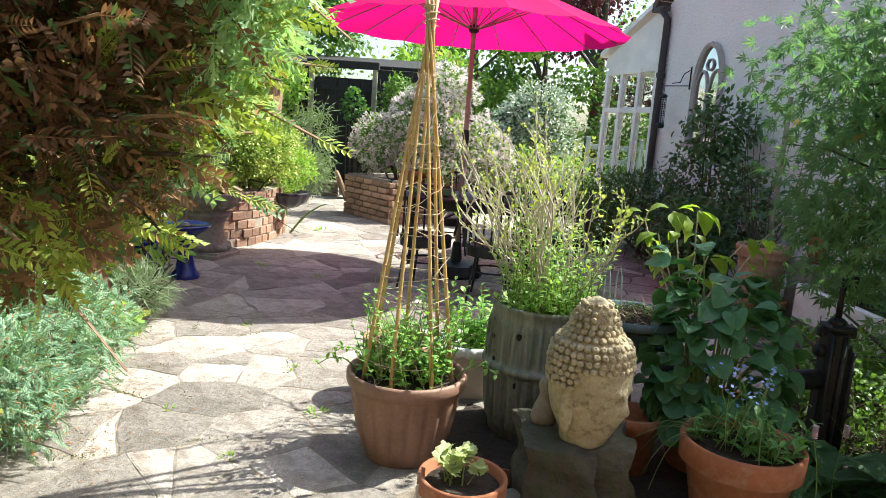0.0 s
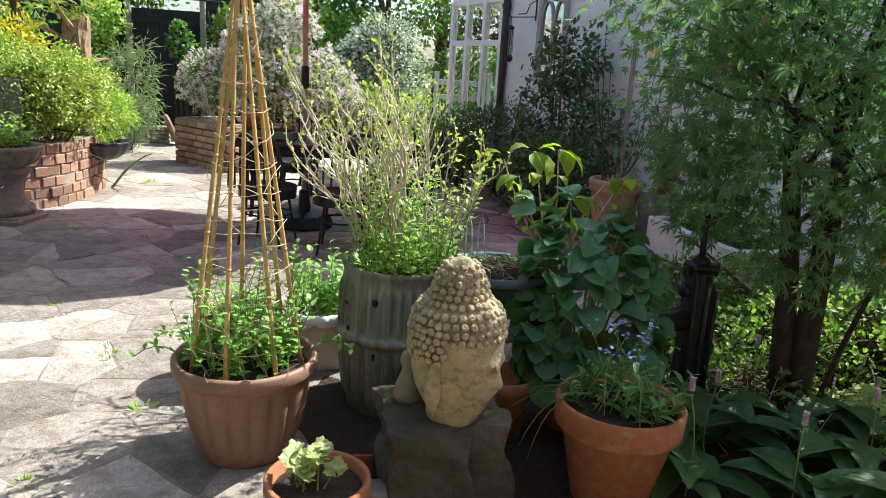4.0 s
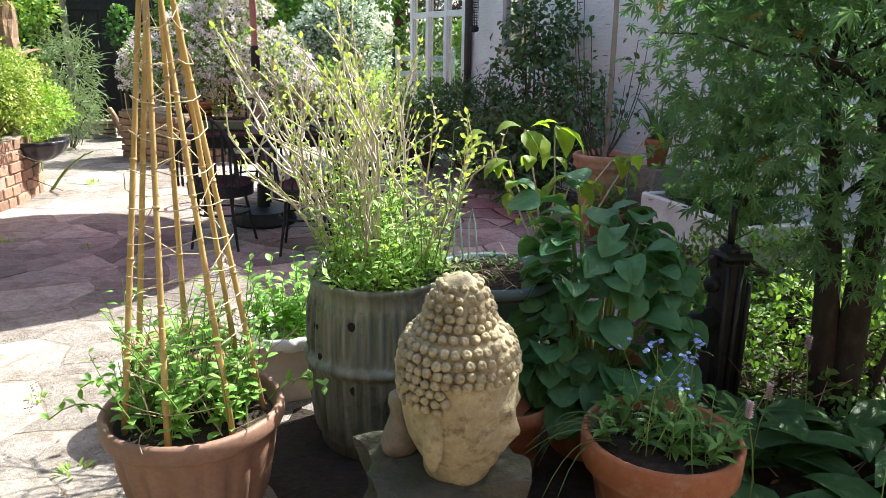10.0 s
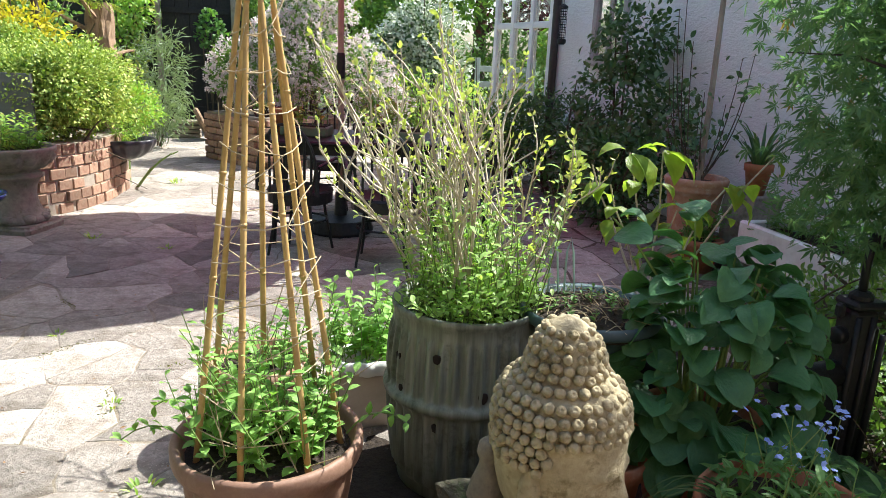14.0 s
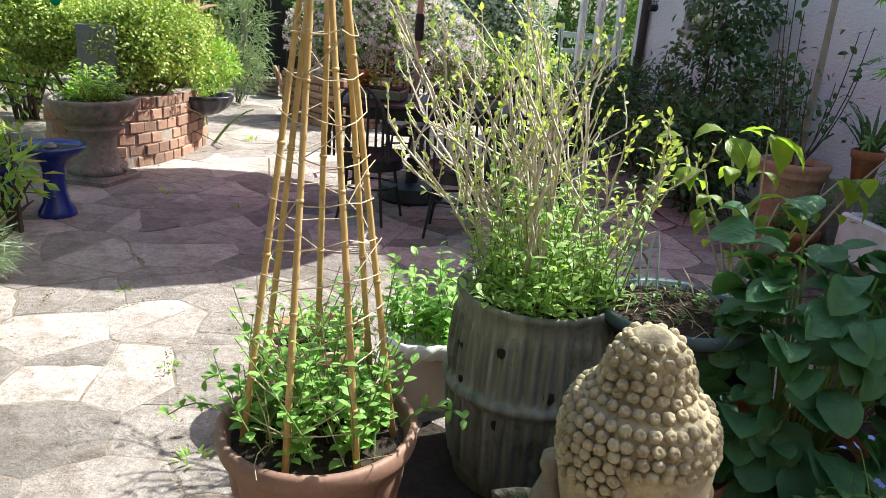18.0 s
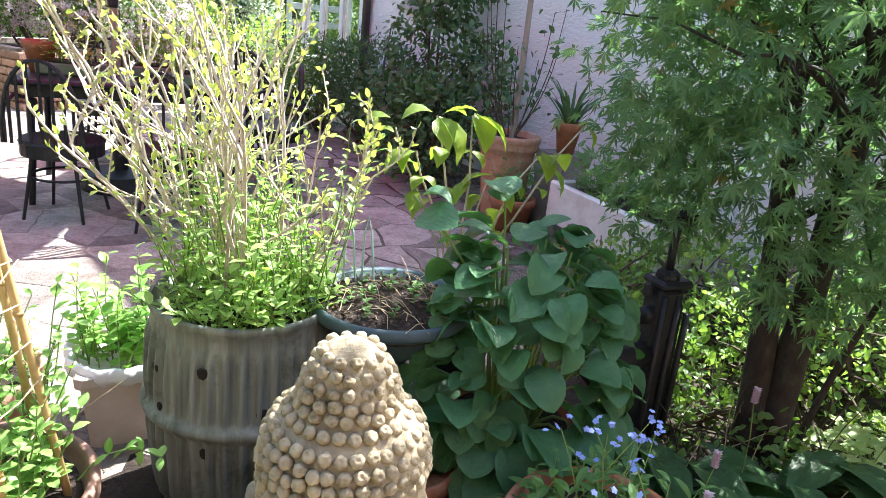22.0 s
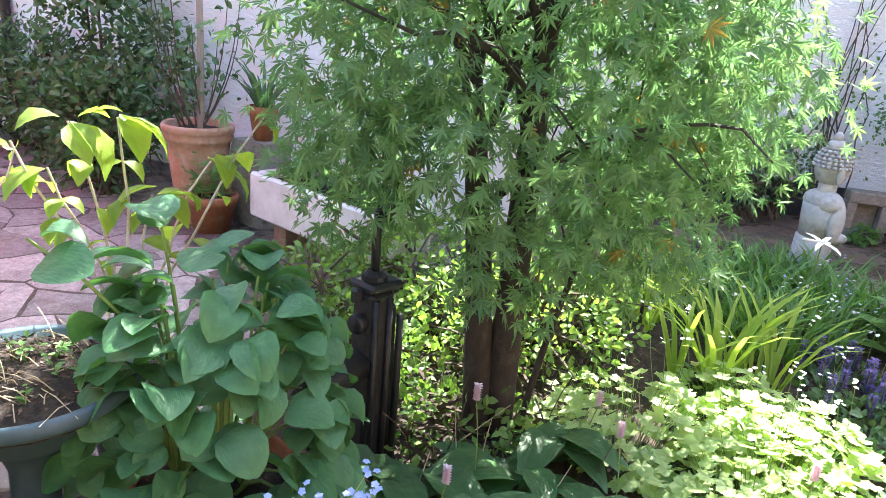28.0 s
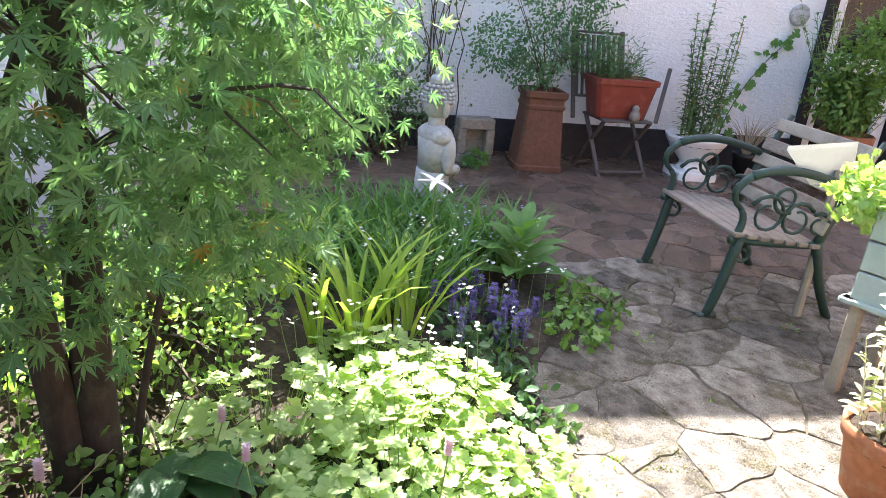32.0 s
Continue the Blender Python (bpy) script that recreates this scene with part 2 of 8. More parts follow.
ZINC = surface("weathered_galvanised_zinc", (0.115, 0.13, 0.105), (0.33, 0.35, 0.30), 38, 3, 0.55, 0.3, (0.065, 0.068, 0.042), 0.85, metal=0.3, stretch=(1, 1, 0.05))
CREAM = surface("cream_plastic", (0.56, 0.47, 0.40), (0.64, 0.56, 0.48), 40, 5, 0.5, 0.1, (0.45, 0.36, 0.28), 0.35)
ENAMEL = surface("white_glazed_sink", (0.66, 0.65, 0.60), (0.76, 0.75, 0.70), 40, 4, 0.25, 0.05, (0.40, 0.36, 0.28), 0.35)
IRON = surface("black_cast_iron", (0.012, 0.013, 0.014), (0.03, 0.032, 0.034), 60, 6, 0.5, 0.3, metal=0.2)
DARKGREEN = surface("dark_green_iron_paint", (0.018, 0.040, 0.033), (0.032, 0.068, 0.053), 50, 6, 0.45, 0.25, (0.09, 0.07, 0.05), 0.25)
BLUEGREY_PLASTIC = surface("blue_grey_plastic", (0.05, 0.085, 0.10), (0.075, 0.12, 0.135), 40, 5, 0.45, 0.1)
BAMBOO = surface("pale_bamboo", (0.47, 0.30, 0.105), (0.60, 0.43, 0.19), 60, 9, 0.45, 0.15, (0.33, 0.20, 0.07), 0.5, stretch=(1, 1, 0.15))
TWINE = surface("jute_twine", (0.50, 0.40, 0.25), (0.62, 0.52, 0.36), 200, 20, 0.95, 0.5)
WIRE = surface("pale_green_wire", (0.30, 0.45, 0.42), (0.40, 0.55, 0.52), 60, 9, 0.4, 0.0)
GREYWOOD = surface("silvered_teak", (0.30, 0.25, 0.19), (0.44, 0.38, 0.30), 55, 5, 0.85, 0.5, (0.16, 0.13, 0.10), 0.5, stretch=(8, 8, 0.6))
REDWOOD = surface("flaking_red_brown_slat", (0.17, 0.13, 0.10), (0.40, 0.34, 0.27), 40, 9, 0.88, 0.9, (0.26, 0.085, 0.06), 0.45, stretch=(0.6, 8, 8))
BARK = surface("ridged_brown_bark", (0.06, 0.045, 0.034), (0.15, 0.115, 0.085), 30, 5, 0.95, 1.0, (0.12, 0.13, 0.08), 0.4, stretch=(1, 1, 0.25), dist=0.015)
MAPLEBARK = surface("smooth_dark_maple_bark", (0.022, 0.017, 0.014), (0.058, 0.046, 0.036), 40, 6, 0.9, 0.8, (0.09, 0.10, 0.065), 0.3, stretch=(1, 1, 0.3))
TWIG = surface("grey_tan_twig", (0.42, 0.365, 0.29), (0.66, 0.59, 0.49), 60, 9, 0.8, 0.3)
DEADWOOD = surface("pale_dead_conifer_wood", (0.30, 0.19, 0.13), (0.46, 0.33, 0.24), 50, 8, 0.9, 0.5)
DARKTWIG = surface("dark_twig", (0.06, 0.045, 0.03), (0.13, 0.10, 0.07), 60, 9, 0.9, 0.3)
STEM = surface("green_stem", (0.13, 0.22, 0.05), (0.20, 0.30, 0.08), 60, 9, 0.6, 0.1)
DRY = surface("dry_straw", (0.36, 0.28, 0.17), (0.50, 0.42, 0.28), 60, 9, 0.9, 0.2)
STUMP = surface("pale_split_trunk", (0.24, 0.15, 0.09), (0.40, 0.28, 0.18), 28, 5, 0.95, 1.0, (0.15, 0.09, 0.06), 0.6, stretch=(1, 1, 0.2), dist=0.02)
MAGENTA = leafy("magenta_canvas", (0.62, 0.004, 0.13), (0.70, 0.006, 0.16), 0.42, 0.8, (1.25, 1.0, 1.35), spec=0.1)
SHEDDARK = surface("black_shed_timber", (0.015, 0.014, 0.014), (0.035, 0.032, 0.03), 30, 5, 0.8, 0.4)
ROOF = surface("dark_roof_tile", (0.08, 0.06, 0.05), (0.14, 0.10, 0.085), 20, 3, 0.9, 0.6)
SAGE = surface("sage_green_paint", (0.33, 0.40, 0.36), (0.42, 0.49, 0.45), 40, 5, 0.6, 0.2)
GOTHIC = surface("grey_limestone_tracery", (0.36, 0.34, 0.31), (0.48, 0.46, 0.42), 40, 6, 0.9, 0.5)

glass, nt_, gb, go = shader("window_glass")
gb.inputs["Base Color"].default_value = (0.9, 0.95, 0.93, 1)
gb.inputs["Roughness"].default_value = 0.02
gb.inputs["Transmission Weight"].default_value = 1.0
gb.inputs["IOR"].default_value = 1.45
GLASS = glass
water, nt_, wb, wo = shader("still_water")
wb.inputs["Base Color"].default_value = (0.05, 0.07, 0.08, 1)
wb.inputs["Roughness"].default_value = 0.03
WATER = water

L_MAPLE = leafy("fresh_maple_leaf", (0.105, 0.205, 0.092), (0.210, 0.340, 0.140), 0.58, 0.5, (1.0, 1.12, 0.75), (0.30, 0.20, 0.05), 0.01)
L_POTATO = leafy("blue_green_broad_leaf", (0.050, 0.155, 0.066), (0.125, 0.285, 0.112), 0.32, 0.42, ribbed=0.16)
L_MAGN = leafy("yellow_green_leaf", (0.200, 0.330, 0.050), (0.370, 0.480, 0.095), 0.6, 0.4, ribbed=0.12)
L_PEA = leafy("pea_leaf", (0.200, 0.400, 0.085), (0.340, 0.560, 0.150), 0.4, 0.5)
L_BUSH = leafy("bright_shrub_leaf", (0.240, 0.420, 0.090), (0.440, 0.620, 0.180), 0.45, 0.45, old=(0.45, 0.46, 0.12), old_amount=0.15)
L_UNDER = leafy("sunlit_undergrowth_leaf", (0.16, 0.30, 0.075), (0.36, 0.50, 0.16), 0.45, 0.45)
L_TUB = leafy("pale_sunlit_shrub_leaf", (0.26, 0.44, 0.11), (0.50, 0.66, 0.25), 0.5, 0.45)
L_BUD = leafy("opening_yellow_bud", (0.44, 0.54, 0.15), (0.64, 0.70, 0.28), 0.4, 0.5)
L_GOLD = leafy("golden_conifer_spray", (0.20, 0.29, 0.055), (0.52, 0.57, 0.15), 0.35, 0.6, old=(0.30, 0.19, 0.07), old_amount=0.05)
L_JUNIPER = leafy("blue_green_juniper_spray", (0.15, 0.28, 0.18), (0.40, 0.57, 0.37), 0.25, 0.6, old=(0.33, 0.17, 0.07), old_amount=0.08)
L_DARKCON = leafy("brown_dead_conifer_spray", (0.14, 0.085, 0.05), (0.36, 0.21, 0.115), 0.3, 0.8, (1.15, 1.0, 0.7), old=(0.11, 0.19, 0.07), old_amount=0.22)
L_FRESHCON = leafy("fresh_conifer_spray", (0.24, 0.42, 0.24), (0.46, 0.62, 0.38), 0.4, 0.6)
L_HEDGE = leafy("clipped_lonicera_leaf", (0.210, 0.330, 0.070), (0.560, 0.650, 0.170), 0.22, 0.5)
L_YELLOW = leafy("golden_yellow_leaf", (0.575, 0.483, 0.034), (0.713, 0.632, 0.081), 0.45, 0.5)
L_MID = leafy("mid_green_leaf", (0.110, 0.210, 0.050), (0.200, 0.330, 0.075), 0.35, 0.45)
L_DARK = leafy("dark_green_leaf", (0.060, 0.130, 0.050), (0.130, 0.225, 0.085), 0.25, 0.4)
L_SILVER = leafy("cream_edged_leaf", (0.400, 0.480, 0.360), (0.720, 0.760, 0.630), 0.12, 0.5, (1.0, 1.1, 0.8))
L_LIME = leafy("lime_cranesbill_leaf", (0.300, 0.430, 0.130), (0.520, 0.640, 0.270), 0.45, 0.45)
L_IRIS = leafy("iris_blade", (0.260, 0.420, 0.070), (0.440, 0.580, 0.110), 0.5, 0.45)
L_BIG = leafy("broad_dark_bed_leaf", (0.045, 0.115, 0.037), (0.085, 0.19, 0.060), 0.3, 0.42, ribbed=0.15)
L_LAV = leafy("grey_green_needle", (0.20, 0.27, 0.16), (0.32, 0.40, 0.26), 0.25, 0.7)
L_FERN = leafy("ferny_green", (0.100, 0.220, 0.060), (0.170, 0.330, 0.090), 0.4, 0.5)
L_COOL = leafy("cool_green_leaf", (0.085, 0.190, 0.085), (0.170, 0.320, 0.150), 0.35, 0.45)
L_PURPLE = leafy("copper_purple_leaf", (0.06, 0.018, 0.025), (0.12, 0.035, 0.04), 0.3, 0.4, (1.2, 0.8, 0.8))
F_PINK = leafy("pale_pink_petal", (0.800, 0.640, 0.660), (0.860, 0.800, 0.800), 0.35, 0.6, (1, 1, 1))
F_BLUE = leafy("forget_me_not_blue_petal", (0.22, 0.32, 0.72), (0.36, 0.44, 0.80), 0.3, 0.6, (1, 1, 1))
F_PALEBLUE = leafy("pale_blue_petal", (0.42, 0.48, 0.78), (0.60, 0.64, 0.86), 0.3, 0.6, (1, 1, 1))
F_AJUGA = leafy("violet_bugle_petal", (0.085, 0.065, 0.200), (0.160, 0.120, 0.310), 0.25, 0.6, (1, 1, 1))
F_MAUVE = leafy("mauve_bistort_petal", (0.740, 0.550, 0.580), (0.860, 0.720, 0.730), 0.3, 0.6, (1, 1, 1))
F_WHITE = leafy("white_petal", (0.75, 0.76, 0.74), (0.85, 0.85, 0.82), 0.3, 0.6, (1, 1, 1))


# ---- mesh tools ----
class Acc:
    """Gathers the vertices and faces of one part."""

    def __init__(self):
        self.v, self.f, self.n = [], [], 0

    def add(self, v, f):
        v = np.asarray(v, float).reshape(-1, 3)
        self.v.append(v)
        self.f += [tuple(int(i) + self.n for i in face) for face in f]
        self.n += len(v)
        return self

    def tube(self, pts, r0, r1=None, sides=6, cap=True):
        pts = np.asarray(pts, float)
        r1 = r0 if r1 is None else r1
        m = len(pts)
        d = np.gradient(pts, axis=0)
        d /= np.linalg.norm(d, axis=1, keepdims=True) + 1e-9
        ref = np.array([0.31, 0.17, 0.94]) if abs(d[0][2]) < 0.9 else np.array([1.0, 0.1, 0.0])
        a = np.cross(d, ref)
        a /= np.linalg.norm(a, axis=1, keepdims=True) + 1e-9
        b = np.cross(d, a)
        rad = np.linspace(r0, r1, m)
        ang = np.linspace(0, 2 * math.pi, sides, endpoint=False)
        v = pts[:, None] + rad[:, None, None] * (np.cos(ang)[None, :, None] * a[:, None] + np.sin(ang)[None, :, None] * b[:, None])
        f = [(i * sides + j, i * sides + (j + 1) % sides, (i + 1) * sides + (j + 1) % sides, (i + 1) * sides + j) for i in range(m - 1) for j in range(sides)]
        if cap:
            f += [tuple(range(sides))[::-1], tuple((m - 1) * sides + j for j in range(sides))]
        return self.add(v.reshape(-1, 3), f)

    def lathe(self, profile, seg=32, wobble=None, centre=(0, 0, 0), close=False):
        """profile: (radius, height) from the bottom outside round to the inside; wobble(angle, r, z) alters the radius."""
        v, f, m = [], [], len(profile)
        for r, z in profile:
            for j in range(seg):
                a = 2 * math.pi * j / seg
                k = wobble(a, r, z) if wobble else r
                v.append((centre[0] + k * math.cos(a), centre[1] + k * math.sin(a), centre[2] + z))
        for i in range(m - 1):
            f += [(i * seg + j, i * seg + (j + 1) % seg, (i + 1) * seg + (j + 1) % seg, (i + 1) * seg + j) for j in range(seg)]
        f.append(tuple(range(seg))[::-1])
        f.append(tuple((m - 1) * seg + j for j in range(seg)))
        return self.add(v, f)

    def box(self, size, m=None, bevel=0.006):
        bm = bmesh.new()
        bmesh.ops.create_cube(bm, size=1.0)
        bmesh.ops.scale(bm, vec=size, verts=bm.verts)
        if bevel:
            bmesh.ops.bevel(bm, geom=bm.edges[:], offset=bevel, segments=1, affect='EDGES')
        if m is not None:
            bmesh.ops.transform(bm, matrix=m, verts=bm.verts)
        bm.verts.index_update()
        self.add([tuple(p.co) for p in bm.verts], [tuple(p.index for p in q.verts) for q in bm.faces])
        bm.free()
        return self

    def leaves(self, kind, p, d, up, length, width, rng):
        """Leaves of one shape at points p, along d, facing up."""
        tv, tf = LEAF[kind]
        p, d, up = (np.asarray(q, float) for q in (p, d, up))
        d = d / (np.linalg.norm(d, axis=1, keepdims=True) + 1e-9)
        side = np.cross(up, d)
        side /= np.linalg.norm(side, axis=1, keepdims=True) + 1e-9
        nrm = np.cross(d, side)
        n, k = len(p), len(tv)
        le = np.broadcast_to(np.asarray(length, float), (n,))[:, None, None]
        wi = np.broadcast_to(np.asarray(width, float), (n,))[:, None, None]
        v = p[:, None] + tv[None, :, 0:1] * le * d[:, None] + tv[None, :, 1:2] * wi * side[:, None] + tv[None, :, 2:3] * le * nrm[:, None]
        base = self.n
        self.v.append(v.reshape(-1, 3))
        self.f += [tuple(base + i * k + q for q in face) for i in range(n) for face in tf]
        self.n += n * k
        return self


def star(lobes, waist=0.3, narrow=0.12):
    v, f = [(0, 0, 0)], []
    for a, l in lobes:
        a = radians(a)
        c, s = math.cos(a), math.sin(a)
        i = len(v)
        v += [(l * waist * c - narrow * l * s, l * waist * s + narrow * l * c, 0.02), (l * c, l * s, -0.05 * l), (l * waist * c + narrow * l * s, l * waist * s - narrow * l * c, 0.02)]
        f += [(0, i, i + 1), (0, i + 1, i + 2)]
    return np.array(v), f


def outline(pts, fold=0.05):
    """A leaf from half its outline (along, half width, lift): two halves folded at the midrib."""
    v, f, m = [], [], len(pts)
    for x, w, z in pts:
        v += [(x, w, z + fold * w * 2), (x, 0, z), (x, -w, z + fold * w * 2)]
    for i in range(m - 1):
        f += [(3 * i, 3 * i + 1, 3 * i + 4, 3 * i + 3), (3 * i + 1, 3 * i + 2, 3 * i + 5, 3 * i + 4)]
    return np.array(v), f


def feather(n, spread=55, back=0.42):
    """A flat conifer spray: a rib with side sprigs."""
    v, f = [(0, -0.02, 0), (0, 0.02, 0), (1, 0, -0.06)], [(0, 2, 1)]
    for i in range(n):
        x = 0.12 + 0.8 * i / n
        for s in (1, -1):
            l = back * (1 - 0.65 * x) * (0.85 + 0.3 * ((i * 7) % 3) / 2)
            a = radians(spread)
            j = len(v)
            v += [(x, 0, -0.02 * x), (x + l * 0.5 * math.cos(a) + 0.05, s * (l * 0.5 * math.sin(a) - 0.02), 0.03), (x + l * math.cos(a), s * l * math.sin(a), -0.02), (x + l * 0.5 * math.cos(a) - 0.05, s * (l * 0.5 * math.sin(a) + 0.03), 0.0)]
            f.append((j, j + 1, j + 2, j + 3) if s < 0 else (j + 3, j + 2, j + 1, j))
    return np.array(v), f


def rounded(lobes, cut, n=26):
    """A rounded leaf with scalloped lobes, its stalk at the back, dished a little."""
    v, f = [(0.0, 0.0, 0.0)], []
    for i in range(n):
        a = -2.75 + 5.5 * i / (n - 1)
        r = 0.78 * (1 - cut * abs(math.sin(lobes * a / 2.2)) ** 3) * (1 + 0.07 * (-1) ** i) * (0.82 + 0.18 * math.cos(a))
        v.append((r * math.cos(a), r * math.sin(a), 0.07 * r + 0.03 * math.cos(lobes * a)))
        if i:
            f.append((0, i, i + 1))
    return np.array(v), f


LEAF = {
    "lance": (np.array([(0, 0, 0), (0.45, 0.5, 0.04), (1, 0, -0.08), (0.45, -0.5, 0.04)]), [(0, 1, 2), (0, 2, 3)]),
    "oval": outline([(0, 0.03, 0), (0.25, 0.38, 0.03), (0.55, 0.5, 0.03), (0.82, 0.3, -0.02), (1, 0.02, -0.1)]),
    "heart": outline([(0, 0.30, 0.0), (0.15, 0.47, 0.04), (0.40, 0.52, 0.06), (0.66, 0.40, 0.02), (0.88, 0.18, -0.06), (1, 0.02, -0.14)], 0.08),
    "round": outline([(0, 0.12, 0.0), (0.10, 0.38, 0.03), (0.30, 0.52, 0.05), (0.58, 0.50, 0.045), (0.80, 0.38, 0.0), (0.93, 0.22, -0.04), (1, 0.03, -0.07)], 0.07),
    "maple": star([(0, 1.0), (36, 0.9), (-36, 0.9), (76, 0.66), (-76, 0.66), (122, 0.36), (-122, 0.36)], 0.43, 0.118),
    "lobed": rounded(5, 0.26),
    "spray": feather(6),
    "frond": feather(9, 65, 0.36),
    "needle": (np.array([(0, -0.5, 0), (0, 0.5, 0), (1, 0, 0)]), [(0, 2, 1)]),
    "strap": outline([(0, 0.5, 0), (0.3, 0.5, 0.0), (0.6, 0.45, -0.05), (0.85, 0.3, -0.18), (1, 0.02, -0.34)], 0.012),
    "petal5": star([(0, 1), (72, 1), (144, 1), (216, 1), (288, 1)], 0.6, 0.42),
    "petal4": star([(0, 1), (90, 1), (180, 1), (270, 1)], 0.6, 0.26),
}


def thing(name, x, y, z=0.0, rz=0.0, label="", category="", group="", kind=""):
    ob = new(name)
    ob.empty_display_size = 0.1
    ob.matrix_world = pose(x, y, z, 0, 0, rz)
    return tagged(ob, label, category, group, kind)


def part(name, acc, material, parent=None, label="", smooth=False, kind=""):
    """One mesh object, in its parent's space."""
    me = bpy.data.meshes.new(name)
    me.from_pydata(np.concatenate(acc.v).tolist(), [], acc.f)
    if smooth:
        me.polygons.foreach_set("use_smooth", [True] * len(me.polygons))
    me.materials.append(material)
    me.update()
    ob = new(name, me)
    if parent:
        ob.parent = parent
    return tagged(ob, label, kind=kind)


def share(name, me, m, parent):
    ob = new(name, me)
    ob.parent = parent
    ob.matrix_basis = m
    return ob


def bezier(a, b, c, n=6):
    a, b, c = (np.asarray(q, float) for q in (a, b, c))
    t = np.linspace(0, 1, n)[:, None]
    return (1 - t) ** 2 * a + 2 * t * (1 - t) * b + t * t * c


def blob(rng, n, centre, radii, shell=0.55):
    """Points in an uneven ellipsoid, denser near its skin, with gaps; and the way out from its middle."""
    out = []
    c, r = np.asarray(centre, float), np.asarray(radii, float)
    while len(out) < n:
        d = rng.normal(size=3)
        d /= np.linalg.norm(d)
        q = Vector(d * 2.3 + c * 1.7)
        lump = 0.82 + 0.32 * noise.noise(q) + 0.16 * noise.noise(q * 2.7)
        if noise.noise(Vector(d * 4.1) + Vector(c)) < -0.36:
            continue
        k = (shell + (1 - shell) * rng.random()) if rng.random() < 0.8 else rng.random() ** 0.4
        out.append((c + d * r * lump * k, d))
    return np.array([o[0] for o in out]), np.array([o[1] for o in out])


def crown(rng, kind, n, blobs, size, width, up=0.4, out_=0.7, droop=0.0, shell=0.55, low=None):
    """Leaves over several blobs: (centre, radii) each; n shared out by size."""
    acc = Acc()
    vol = np.array([np.prod(b[1]) ** 0.667 for b in blobs])
    for (c, r), k in zip(blobs, (n * vol / vol.sum()).astype(int)):
        p, d = blob(rng, max(k, 1), c, r, shell)
        if low is not None:
            keep = p[:, 2] > low
            p, d = p[keep], d[keep]
        k = len(p)
        way = out_ * d + 0.8 * rng.normal(size=(k, 3)) * 0.7 + np.array([0, 0, -droop])
        face = d * 0.5 + np.array([0, 0, up]) + 0.45 * rng.normal(size=(k, 3))
        s = size * rng.uniform(0.65, 1.25, k)
        acc.leaves(kind, p, way, face, s, s * width, rng)
    return acc


# ---- setting ----
ground_acc = Acc()
ground_acc.add([(-400, -400, -0.06), (400, -400, -0.06), (400, 400, -0.06), (-400, 400, -0.06)], [(0, 1, 2, 3)])
tagged(part("ground", ground_acc, GRASS), "rough dark green grass round the paved garden, added behind the camera to dim bounce", "ground", kind="structure")
bed_acc = Acc()
edge = [(-9, 0.45), (2.1, 0.45), (2.1, -4), (9.5, -4), (9.5, 18), (-9, 18)]   # the unseen paving behind the start is left out, to cut its bounce light
bed_acc.add([(x, y, z) for z in (0.0008, -0.2) for x, y in edge], [(0, 1, 4, 5), (1, 2, 3, 4)] + [(i, i + 6, (i + 1) % 6 + 6, (i + 1) % 6) for i in range(6)])
tagged(part("joint_mortar", bed_acc, MORTAR), "sandy mortar and moss between the paving stones", "paving base", kind="structure")

HOUSE = pose(0, 0, 0, 0, 0, -60)   # x runs along the house front towards the bench, y into the house


def house_part(name, acc, material, label="", category="wall", kind="structure"):
    ob = part(name, acc, material)
    ob.matrix_world = HOUSE
    return tagged(ob, label, category, kind=kind)


def slab_wall(poly, y0, y1):
    """A wall plate: its outline (x, z) between two depths."""
    a, n = Acc(), len(poly)
    v = [(x, y0, z) for x, z in poly] + [(x, y1, z) for x, z in poly]
    f = [tuple(range(n)), tuple(range(2 * n - 1, n - 1, -1))] + [(i, n + i, n + (i + 1) % n, (i + 1) % n) for i in range(n)]
    return a.add(v, f)


N1, N2 = 5.2, 7.8
house_part("wall_gable", slab_wall([(-7.05, -0.1), (-2.37, -0.1), (-2.37, 4.35), (-5.6, 4.35), (-7.05, 2.95)][::-1], N1, N1 + 0.25), RENDER, "white rendered gable wall of the house")
house_part("wall_return", slab_wall([(-2.62, -0.1), (-2.37, -0.1), (-2.37, 4.35), (-2.62, 4.35)][::-1], N1 + 0.25, N1 + 2.6), RENDER, "white rendered return wall of the house")
YARD = pose(6.82, 3.76, 0, 0, 0, -54)   # x along the courtyard wall, y into the house


def yard_part(name, acc, material, label="", category="wall", kind="structure"):
    ob = part(name, acc, material)
    ob.matrix_world = YARD
    return tagged(ob, label, category, kind=kind)


yard_part("wall_courtyard", slab_wall([(-3.2, -0.1), (2.78, -0.1), (2.78, 4.9), (-3.2, 4.9)][::-1], 0, 0.25), RENDER, "rough white rendered house wall behind the bench")
yard_part("wall_side", slab_wall([(3.85, -0.1), (8.5, -0.1), (8.5, 4.9), (3.85, 4.9)][::-1], 0, 0.25), RENDER, "white rendered house wall beside the door")
yard_part("wall_lintel", slab_wall([(2.78, 2.2), (3.85, 2.2), (3.85, 4.9), (2.78, 4.9)][::-1], 0.002, 0.25), RENDER, "white rendered wall above the door")
yard_part("baseboard", slab_wall([(-3.1, -0.05), (2.78, -0.05), (2.78, 0.30), (-3.1, 0.30)][::-1], -0.02, 0), BLACKBAND, "black painted band at the foot of the wall", "plinth")
yard_part("roof_courtyard", slab_wall([(-3.4, 4.9), (8.5, 4.9), (8.5, 5.0), (-3.4, 5.0)][::-1], -0.1, 5.0), ROOF, "dark tiled house roof", "roof")
roof_a = Acc()
